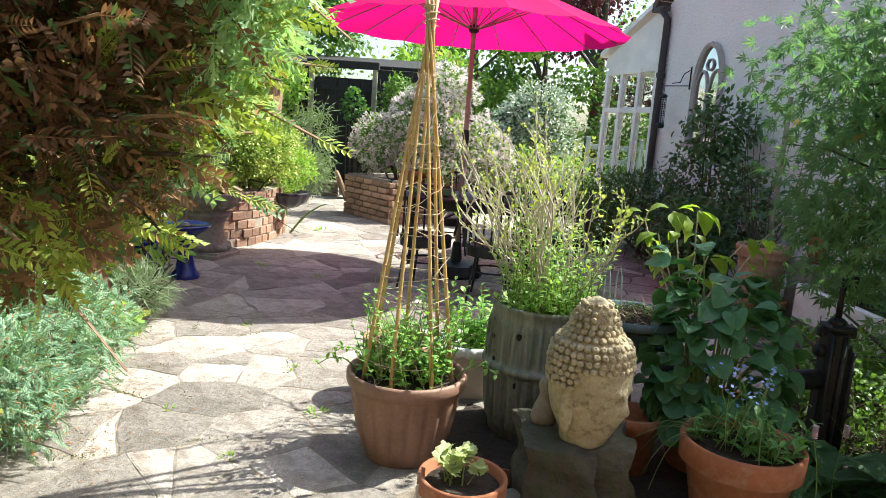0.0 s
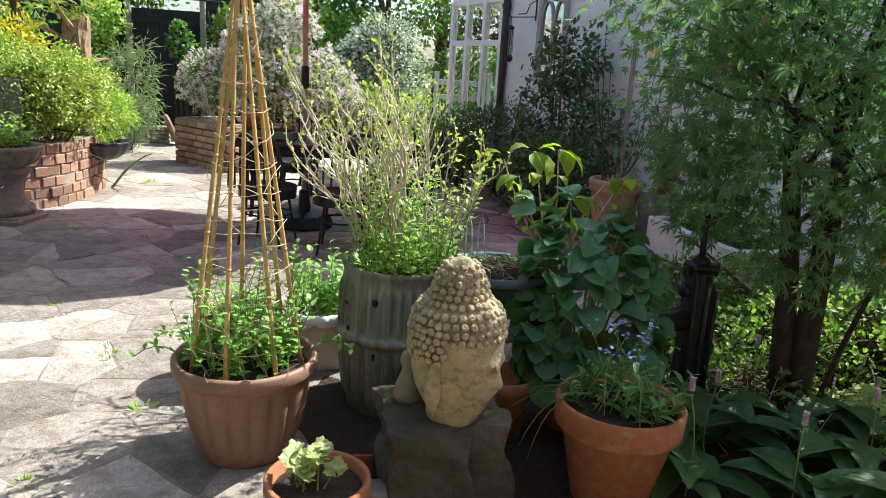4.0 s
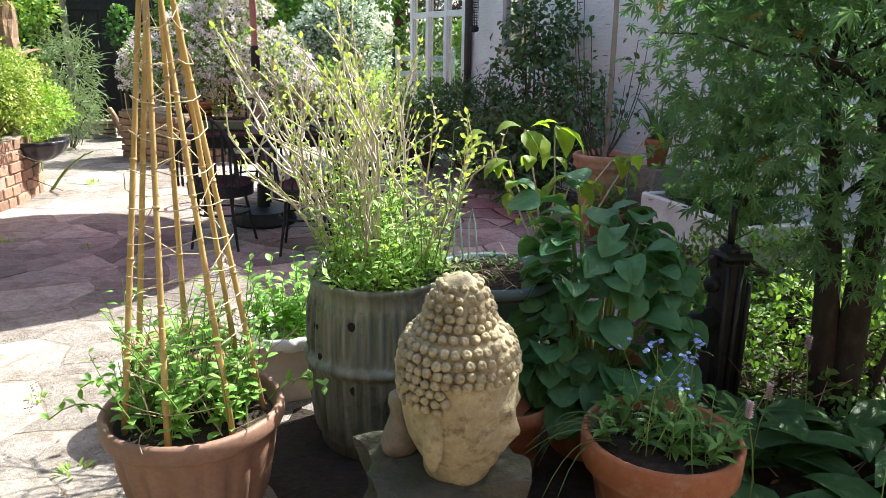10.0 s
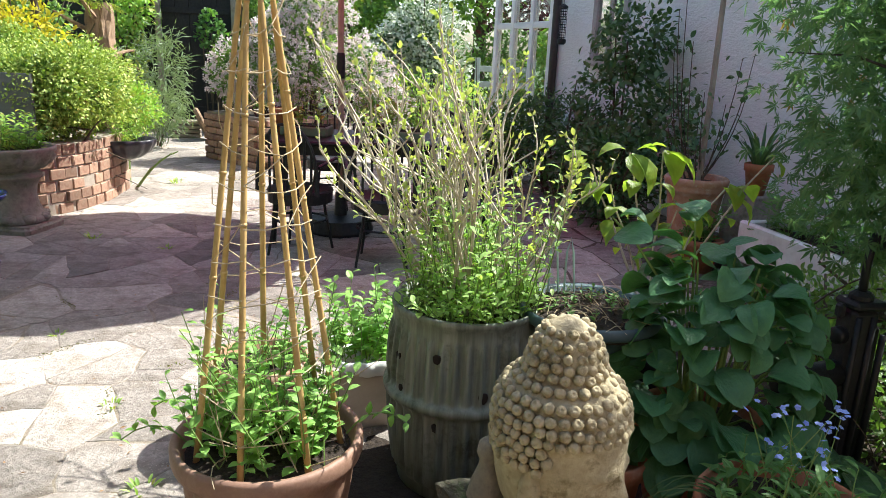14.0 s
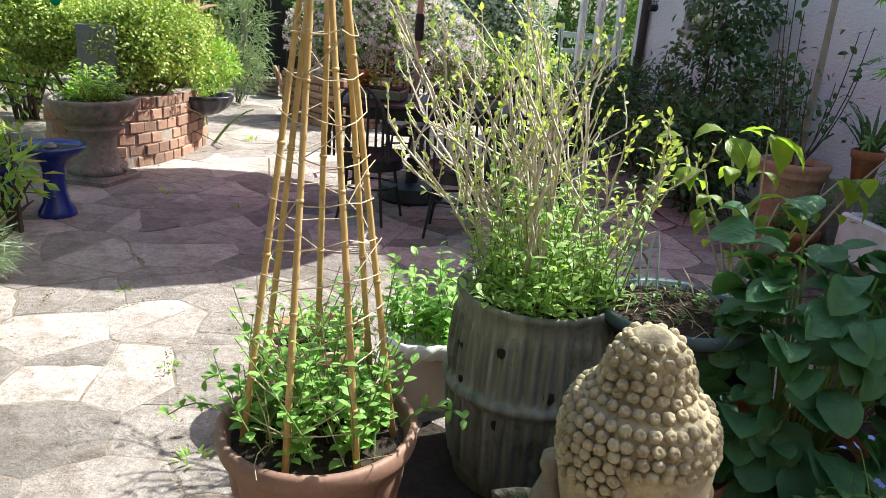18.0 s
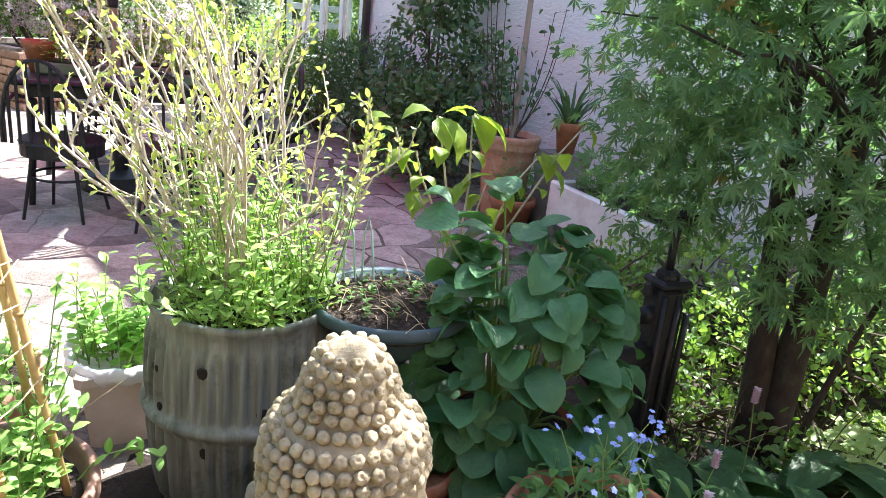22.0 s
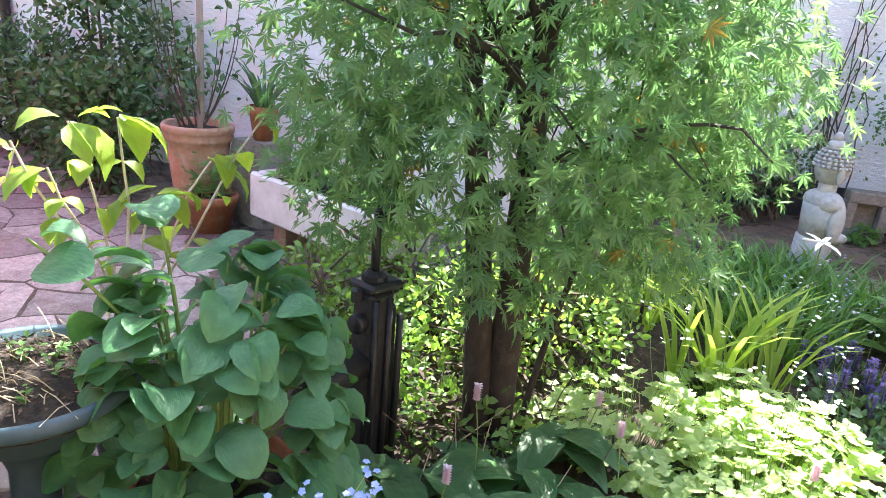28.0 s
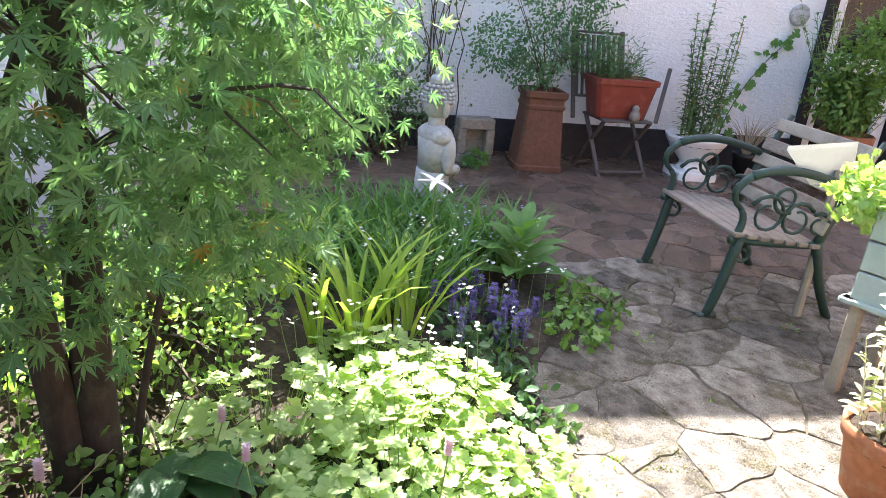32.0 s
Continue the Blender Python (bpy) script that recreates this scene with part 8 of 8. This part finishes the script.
# ---- table, chairs and parasol ----
table = thing("patio_table", -0.62, 5.75, 0, 12, "dark pierced metal patio table with plant trays", "table")
tt = Acc().box((1.25, 0.85, 0.03), pose(0, 0, 0.72), 0.01)
part("tabletop", tt, IRON, table)
for sx in (-0.54, 0.54):
    for sy in (-0.34, 0.34):
        part("leg", Acc().tube([(sx, sy, 0.71), (sx * 1.02, sy * 1.02, 0.3), (sx * 1.06, sy * 1.06, 0)], 0.022, 0.018, 8), IRON, table)
for sy in (-0.36, 0.36):
    part("apron", Acc().box((1.1, 0.02, 0.07), pose(0, sy, 0.67), 0.004), IRON, table)


def iron_chair(x, y, rz, label):
    c = thing("iron_chair", x, y, 0, rz, label, "chair", "chairs round the patio table")
    part("seat", Acc().lathe([(0.21, 0.425), (0.22, 0.435), (0.21, 0.45), (0.03, 0.445)], 24), IRON, c)
    for a in (45, 135, 225, 315):
        a = radians(a)
        part("leg", Acc().tube([(0.15 * math.cos(a), 0.15 * math.sin(a), 0.43), (0.19 * math.cos(a), 0.19 * math.sin(a), 0.2), (0.23 * math.cos(a), 0.23 * math.sin(a), 0)], 0.011, 0.009, 7), IRON, c)
    part("back_hoop", Acc().tube([(0.21 * math.sin(t), -0.20, 0.44 + 0.44 * (1 - (t / 1.57) ** 2)) for t in np.linspace(-1.57, 1.57, 15)], 0.012, sides=7), IRON, c)
    for t in (-1.2, -0.9, -0.6, -0.3, 0, 0.3, 0.6, 0.9, 1.2):
        part("back_bar", Acc().tube([(0.21 * math.sin(t), -0.20, 0.44), (0.21 * math.sin(t), -0.20, 0.44 + 0.43 * (1 - (t / 1.57) ** 2))], 0.0085, sides=6), IRON, c)
    part("seat_apron", Acc().lathe([(0.205, 0.36), (0.212, 0.362), (0.214, 0.43), (0.205, 0.428)], 24), IRON, c)
    part("leg_ring", Acc().tube([(0.175 * math.cos(t), 0.175 * math.sin(t), 0.24) for t in np.linspace(0, math.tau, 17)], 0.008, sides=6), IRON, c)
    part("arm", Acc().tube([(-0.21, -0.19, 0.62), (-0.25, 0.0, 0.66), (-0.22, 0.16, 0.62), (-0.19, 0.15, 0.44)], 0.011, sides=7), IRON, c)
    part("arm", Acc().tube([(0.21, -0.19, 0.62), (0.25, 0.0, 0.66), (0.22, 0.16, 0.62), (0.19, 0.15, 0.44)], 0.011, sides=7), IRON, c)
    return c


first_chair = iron_chair(-0.28, 5.02, 5, "black cast-metal patio chair with a curved back")
for x, y, rz in ((-0.86, 5.12, -8), (0.20, 6.0, 95), (-1.0, 6.55, 185), (-0.1, 6.6, 170)):
    copy_thing(first_chair, pose(x, y, 0, 0, 0, rz))
for i, (x, y, w) in enumerate(((-0.95, 5.62, 0.34), (-0.5, 5.85, 0.30), (-0.25, 5.6, 0.26))):
    tray = thing("seed_tray", x, y, 0.736, 10 * i, "dull green seed tray of leafy seedlings on the table", "seed tray", "trays on the table")
    part("tray", Acc().box((w, 0.22, 0.07), pose(0, 0, 0.036), 0.01), surface("dull_green_plastic", (0.12, 0.17, 0.10), (0.18, 0.24, 0.15), 40, 5, 0.5, 0.1) if i == 0 else MATS["dull_green_plastic"], tray)
    part("soil", Acc().box((w - 0.03, 0.19, 0.02), pose(0, 0, 0.068), 0), SOIL, tray)
    pts = np.array([(rng.uniform(-w / 2.3, w / 2.3), rng.uniform(-0.09, 0.09), 0.075) for _ in range(24)])
    stems_with_leaves(tray, rng, pts, rng.uniform(0.08, 0.26, 24), 0.3, None, "oval", 0.06, 0.5, 6, STEM, L_PEA if i else L_BUSH, 0.002)
pot_t = thing("terracotta_table_pot", -1.12, 5.62, 0.736, 0, "terracotta pot on the patio table", "plant pot")
pot_part(pot_t, [(0.06, 0), (0.085, 0.14), (0.095, 0.145), (0.095, 0.18), (0.085, 0.185), (0.08, 0.15)], TERRA)

par = thing("magenta_parasol", -0.74, 5.78, 0.06, 0, "open magenta canvas parasol on a wooden pole", "parasol")
part("pole", Acc().tube([(0, 0, 0.02), (0, 0, 1.3), (0, 0, 2.62)], 0.022, sides=10), GREYWOOD, par, "brown wooden pole")
part("lower_joint", Acc().lathe([(0.026, 1.08), (0.032, 1.10), (0.032, 1.24), (0.026, 1.26)], 12), IRON, par, "black pole joint")
part("base", Acc().lathe([(0.24, -0.06), (0.25, -0.035), (0.22, 0.05), (0.05, 0.07), (0.04, 0.24), (0.03, 0.25)], 24), IRON, par)
RAD, NR = 1.33, 16
for k in range(NR):
    a0, a1 = math.tau * k / NR, math.tau * (k + 1) / NR
    pa = Acc()
    v = []
    for i in range(7):
        u = i / 6
        r, z = RAD * u, 2.58 - 0.47 * u ** 1.25
        for j in range(5):
            a = a0 + (a1 - a0) * j / 4
            sag = -0.03 * u * math.sin(math.pi * j / 4)
            rr_ = r * (1 - 0.02 * math.sin(math.pi * j / 4) * u)
            v.append((rr_ * math.cos(a), rr_ * math.sin(a), z + sag * 0.6))
    pa.add(v, [(i * 5 + j, (i + 1) * 5 + j, (i + 1) * 5 + j + 1, i * 5 + j + 1) for i in range(6) for j in range(4)])
    part("canopy_panel", pa, MAGENTA, par, smooth=True)
    rib = part("rib", Acc().tube([(RAD * u * math.cos(a0), RAD * u * math.sin(a0), 2.572 - 0.47 * u ** 1.25) for u in np.linspace(0.02, 0.99, 6)], 0.006, sides=5), GREYWOOD, par)
    part("strut", Acc().tube([(0.03 * math.cos(a0), 0.03 * math.sin(a0), 2.12), (0.62 * math.cos(a0), 0.62 * math.sin(a0), 2.36)], 0.006, sides=5), GREYWOOD, rib)
part("hub", Acc().lathe([(0.03, 2.09), (0.045, 2.10), (0.045, 2.15), (0.03, 2.16)], 14), IRON, par)

# ---- trees beyond the garden ----
def far_tree(name, x, y, h, r, material, label, seed, n=5200, leaf=0.14, trunk=BARK, low=0.35):
    tr_ = np.random.default_rng(seed)
    t = thing(name, x, y, 0, 0, label, "tree", "trees beyond the garden")
    part("trunk", Acc().tube(bezier((0, 0, 0), (0.1, 0, h * 0.4), (0.0, 0.1, h * 0.85), 8), 0.035 * h, 0.01 * h, 8), trunk, t)
    la = Acc()
    bl_ = []
    for k in range(9):
        a, z = tr_.uniform(0, math.tau), h * tr_.uniform(low, 0.9)
        q = r * tr_.uniform(0.35, 0.7)
        c = np.array([q * math.cos(a), q * math.sin(a), z])
        bl_.append((c, (r * 0.55, r * 0.55, h * 0.17)))
        la.tube(bezier((0, 0, z * 0.7), c * 0.5 + (0, 0, z * 0.4), c, 5), 0.012 * h, 0.004 * h, 5, False)
    part("limb_mass", la, trunk, t, kind="stuff")
    part("crown", crown(tr_, "oval", n, bl_, leaf, 0.6, 0.4, 0.6, 0.2, 0.4), material, t)


birchbark = surface("white_birch_bark", (0.55, 0.54, 0.50), (0.70, 0.69, 0.65), 12, 5, 0.8, 0.3, (0.1, 0.09, 0.08), 0.6)
far_tree("copper_beech", -0.3, 19.5, 6.4, 2.6, L_PURPLE, "dark copper-purple leaved tree beyond the garden", 90, 5200)
far_tree("silver_birch", 1.6, 17.5, 7.5, 1.8, L_BUSH, "pale-barked birch with light drooping leaves", 91, 5200, 0.10, birchbark)
far_tree("garden_tree", -3.2, 17.0, 4.6, 2.2, L_BUSH, "light green leafy tree beyond the garden", 92)
far_tree("garden_tree", -7.6, 15.5, 6.0, 2.6, L_MID, "mid-green leafy tree beyond the garden", 93)
far_tree("garden_tree", -1.6, 18.2, 4.4, 2.0, L_MID, "mid-green leafy tree beyond the garden", 99, low=0.1)
far_tree("garden_tree", 2.6, 15.0, 3.4, 1.7, L_BUSH, "bright green small tree behind the gate", 94, low=0.15)
far_tree("garden_tree", 4.5, 20.0, 6.5, 2.8, L_MID, "mid-green leafy tree beyond the garden", 95)
far_tree("garden_tree", -9.5, 9.5, 4.5, 3.0, L_MID, "mid-green leafy tree beyond the garden", 96)
far_tree("garden_tree", -8.0, 3.0, 4.0, 2.5, L_DARK, "dark green leafy tree beyond the garden", 97)
far_tree("garden_tree", -5.5, 20.0, 5.5, 2.6, L_MID, "mid-green leafy tree beyond the garden", 98)
for i, (x, y, rx) in enumerate(((1.4, 14.6, 1.1), (-1.6, 15.0, 1.5), (-3.9, 14.6, 1.3), (-6.8, 13.4, 1.5), (3.6, 16.5, 1.5), (-7.0, 6.5, 1.3), (-7.0, 10.5, 1.4), (0.2, 15.6, 1.3))):
    shrub("hedge_section", x, y, [((0, 0, 0.9), (rx, 0.6, 0.95)), ((0.3, 0, 1.5), (rx * 0.8, 0.5, 0.5))], "oval", 2600, 0.09, 0.55, L_MID if i % 2 else L_BUSH, "dense green hedge closing the garden", "hedge", seed=120 + i, group="boundary hedge")
# Unseen wall added behind the camera, tall enough to cut the sky light.
back = Acc().box((22, 0.25, 4.8), pose(0.5, -2.7, 2.4), 0.02)
tagged(part("wall_back", back, BRICK), "unseen plain brick wall added to close the patio and block sky light", "wall", kind="structure")

# dry litter along the paving edge
lit = Acc()
lr = np.random.default_rng(99)
q = lr.random(420)
P_ = np.stack([-1.0 - 0.95 * q + lr.normal(size=420) * 0.10, 1.4 + 1.7 * q + lr.normal(size=420) * 0.10, np.full(420, 0.012)], 1)
P2 = np.stack([lr.uniform(-2.3, 0.0, 240), lr.uniform(1.4, 4.5, 240), np.full(240, 0.012)], 1)
P3 = np.stack([lr.uniform(2.6, 4.2, 200), lr.uniform(0.9, 2.2, 200), np.full(200, 0.012)], 1)
P4 = np.stack([lr.uniform(2.6, 5.4, 500), lr.uniform(0.3, 2.6, 500), np.full(500, 0.022)], 1)
P_ = np.concatenate([P_, P2, P3, P4])
n_ = len(P_)
lit.leaves("lance", P_, lr.normal(size=(n_, 3)) * (1, 1, 0.1), np.tile((0, 0, 1.0), (n_, 1)) + lr.normal(size=(n_, 3)) * 0.25, lr.uniform(0.008, 0.028, n_), lr.uniform(0.003, 0.010, n_), lr)
tagged(part("dry_leaf_litter", lit, leafy("dry_brown_leaf", (0.22, 0.12, 0.06), (0.40, 0.26, 0.14), 0.2, 0.8, (1, 1, 1)), kind="stuff"), "dry brown leaf litter scattered on the paving", "leaf litter")

moss, mr2 = Acc(), np.random.default_rng(131)
C_ = np.stack([mr2.uniform(2.7, 5.6, 46), mr2.uniform(0.3, 2.4, 46)], 1)
C_ = np.concatenate([C_, np.stack([mr2.uniform(-2.4, 0.3, 34), mr2.uniform(1.3, 4.6, 34)], 1)])
for c_ in C_:
    if ((c_[0] - 3.72) / 0.95) ** 2 + ((c_[1] - 2.88) / 0.92) ** 2 < 1 or ((c_[0] - 0.95) / 0.95) ** 2 + ((c_[1] - 2.45) / 0.75) ** 2 < 1:
        continue
    way = mr2.uniform(0, math.tau)
    k = 60
    u = mr2.normal(size=k) * 0.07
    p = np.stack([c_[0] + u * math.cos(way) + mr2.normal(size=k) * 0.012, c_[1] + u * math.sin(way) + mr2.normal(size=k) * 0.012, np.full(k, 0.004 if c_[0] < 1.6 else 0.010)], 1)
    moss.leaves("lance", p, mr2.normal(size=(k, 3)) * (1, 1, 0.5) + (0, 0, 0.5), mr2.normal(size=(k, 3)) + (0, 0, 0.6), mr2.uniform(0.006, 0.014, k), mr2.uniform(0.003, 0.007, k), mr2)
tagged(part("joint_moss", moss, leafy("yellow_green_moss", (0.10, 0.11, 0.02), (0.19, 0.19, 0.04), 0.2, 0.8), kind="stuff"), "yellow-green moss in the paving joints", "moss")

# ---- patio ----
def voronoi(sites, keep):
    """Cells of the kept sites, cut from a square by the lines half way to their neighbours."""
    cells = {}
    for i in keep:
        p = sites[i]
        poly = [p + np.array(q) for q in ((-1.2, -1.2), (1.2, -1.2), (1.2, 1.2), (-1.2, 1.2))]
        near = np.argsort(((sites - p) ** 2).sum(1))[1:22]
        for j in near:
            m, d = (p + sites[j]) / 2, sites[j] - p
            out, n = [], len(poly)
            for k in range(n):
                a, b = poly[k], poly[(k + 1) % n]
                sa, sb = (a - m) @ d, (b - m) @ d
                if sa <= 0:
                    out.append(a)
                if sa * sb < 0:
                    out.append(a + (b - a) * sa / (sa - sb))
            poly = out
        cells[i] = np.array(poly)
    return cells


def is_yard(q):
    return q[0] > 1.6 and 0.866 * q[0] + 0.5 * q[1] > 2.6


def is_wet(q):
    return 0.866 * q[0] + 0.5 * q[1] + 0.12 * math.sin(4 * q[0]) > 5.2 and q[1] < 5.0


prng = np.random.default_rng(21)
sites = []
while len(sites) < 2500:
    q = np.array([prng.uniform(-5.2, 8.6), prng.uniform(-2.6, 14.6)])
    gap = 0.11 + 0.22 * prng.random() if is_yard(q) else 0.21 + 0.25 * prng.random() ** 1.3
    if not sites or (((q - np.array(sites)) ** 2).sum(1) > gap * gap).all():
        sites.append(q)
sites = np.array(sites)


def is_paved(q):
    x, y = q
    n = 0.866 * x + 0.5 * y
    # No slabs on the unseen ground behind the camera: dark grass bounces less light.
    if n > 8.0 or x < -4.9 or (y < 0.6 and x < 2.25):
        return False
    if ((x - 2.6) / 1.2) ** 2 + ((y - 3.05) / 1.25) ** 2 < 1 or ((x - 3.72) / 0.85) ** 2 + ((y - 2.88) / 0.82) ** 2 < 1:
        return False
    return not (((x - 0.95) / 0.95) ** 2 + ((y - 2.45) / 0.72) ** 2 < 1)


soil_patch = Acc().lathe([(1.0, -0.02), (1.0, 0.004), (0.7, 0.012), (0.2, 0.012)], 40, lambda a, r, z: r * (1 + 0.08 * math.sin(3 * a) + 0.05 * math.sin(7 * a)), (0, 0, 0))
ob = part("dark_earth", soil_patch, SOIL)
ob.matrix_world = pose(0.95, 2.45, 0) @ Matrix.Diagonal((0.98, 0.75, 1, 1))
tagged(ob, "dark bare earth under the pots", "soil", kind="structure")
keep = [i for i, q in enumerate(sites) if is_paved(q)]
cells = voronoi(sites, keep)


def halves(poly, rng):
    """Cut a cell in two by a slanting break."""
    c = poly.mean(0) + rng.normal(size=2) * 0.04
    d = np.ptp(poly, axis=0)
    an = (0.0 if d[1] > d[0] else math.pi / 2) + rng.normal() * 0.55
    nrm = np.array([-math.sin(an), math.cos(an)])
    got = []
    for s in (1, -1):
        out, n = [], len(poly)
        for k in range(n):
            a, b = poly[k], poly[(k + 1) % n]
            sa, sb = (a - c) @ nrm * s, (b - c) @ nrm * s
            if sa <= 0:
                out.append(a)
            if sa * sb < 0:
                out.append(a + (b - a) * sa / (sa - sb))
        got.append(np.array(out))
    return got


pieces = []
for i in keep:
    if len(cells[i]) < 3:
        continue
    for q in (halves(cells[i], prng) if prng.random() < (0.25 if is_yard(sites[i]) else 0.45) else [cells[i]]):
        if len(q) >= 3:
            pieces.append((q, q.mean(0)))
patio = thing("patio", 0, 0, 0, 0, "crazy paving of uneven pinkish grey stone slabs", "paving", kind="structure")


def is_shaded(q):
    """The paving between the pots and the house, with open dark joints."""
    return q[1] > 3.15 and 0.866 * q[0] + 0.5 * q[1] > 2.15 and not is_yard(q)


def slab(acc, poly, c, lift, rng):
    """One stone: a wavering outline, a worn edge, and a top that is not quite flat."""
    pts = []
    n = len(poly)
    for k in range(n):
        a, b = poly[k], poly[(k + 1) % n]
        L = np.linalg.norm(b - a)
        m = max(1, int(L / (0.045 if lift > 0.0075 else 0.07)))
        for t in range(m):
            w = rng.normal() * 0.004 if t else 0
            pts.append(a + (b - a) * t / m + w * np.array([-(b - a)[1], (b - a)[0]]) / (L + 1e-6))
    pts = np.array(pts)
    pts = np.array([p + 0.045 * np.array(noise.noise_vector(Vector((p[0] * 3.3, p[1] * 3.3, 0.0))))[:2] + (0.024 if lift > 0.0075 else 0.014) * np.array(noise.noise_vector(Vector((p[0] * 13, p[1] * 13, 4.0))))[:2] for p in pts])
    d = pts - c
    r = np.linalg.norm(d, axis=1, keepdims=True)
    gap = 0.0012 + (0.010 if lift > 0.0075 else 0.016 if is_shaded(c) else 0.007) * rng.random() ** 1.6
    rings = [(gap, -0.03), (gap, lift - 0.002), (gap + 0.006, lift), (gap + 0.06, lift + 0.002)]
    v, m = [], len(pts)
    tilt = rng.normal(size=2) * 0.004
    for g, z in rings:
        q = c + d * np.maximum(r - g, 0.02) / r
        zz = z + (q - c) @ tilt * (z > 0)
        v += [(x, y, h) for (x, y), h in zip(q - c, np.broadcast_to(zz, m))]
    f = [(i * m + j, i * m + (j + 1) % m, (i + 1) * m + (j + 1) % m, (i + 1) * m + j) for i in range(3) for j in range(m)]
    f.append(tuple(3 * m + j for j in range(m)))
    acc.add(v, f)


def rank(piece):
    x, y = piece[1]
    return min(math.hypot(x + 0.9, (y - 3.4) * 0.75), math.hypot(x - 3.9, y - 1.6) * 1.15)


order = sorted(pieces, key=rank)
rest, rest_yard, rest_wet = Acc(), Acc(), Acc()
for k, (poly, c) in enumerate(order):
    lift = 0.0078 + 0.0055 * prng.random() if is_yard(c) else 0.0022 + 0.0025 * prng.random()
    if k < 290:
        a = Acc()
        slab(a, poly, c, lift, prng)
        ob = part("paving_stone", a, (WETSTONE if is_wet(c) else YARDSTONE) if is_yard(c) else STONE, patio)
        ob.location = (c[0], c[1], 0)
    else:
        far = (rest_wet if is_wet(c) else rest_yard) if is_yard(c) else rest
        slab(far, poly, c, lift, prng)
        far.v[-1][:, :2] += c
part("far_paving", rest, STONE, patio, kind="stuff")
part("far_yard_paving", rest_yard, YARDSTONE, patio, kind="stuff")

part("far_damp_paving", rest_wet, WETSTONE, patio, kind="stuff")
yj = Acc()
yj.add([(1.6, 2.43, 0.0048), (3.93, -1.6, 0.0048), (9.4, -1.6, 0.0048), (9.4, 9.0, 0.0048), (1.6, 9.0, 0.0048), (1.6, 2.43, -0.05), (3.93, -1.6, -0.05), (9.4, -1.6, -0.05), (9.4, 9.0, -0.05), (1.6, 9.0, -0.05)],
       [(0, 1, 2, 3, 4), (0, 5, 6, 1), (1, 6, 7, 2), (2, 7, 8, 3), (3, 8, 9, 4), (4, 9, 5, 0)])
pj = Acc()
pj.add([(0.66, 3.15, 0.0016), (1.58, 3.15, 0.0016), (1.58, 8.2, 0.0016), (-2.26, 8.2, 0.0016)], [(0, 1, 2, 3)])
tagged(part("path_joint", pj, YARDJOINT), "dark earth between the paving stones beside the house", "paving base", kind="structure")
tagged(part("yard_joint", yj, YARDJOINT), "dark mossy earth between the courtyard stones", "paving base", kind="structure")
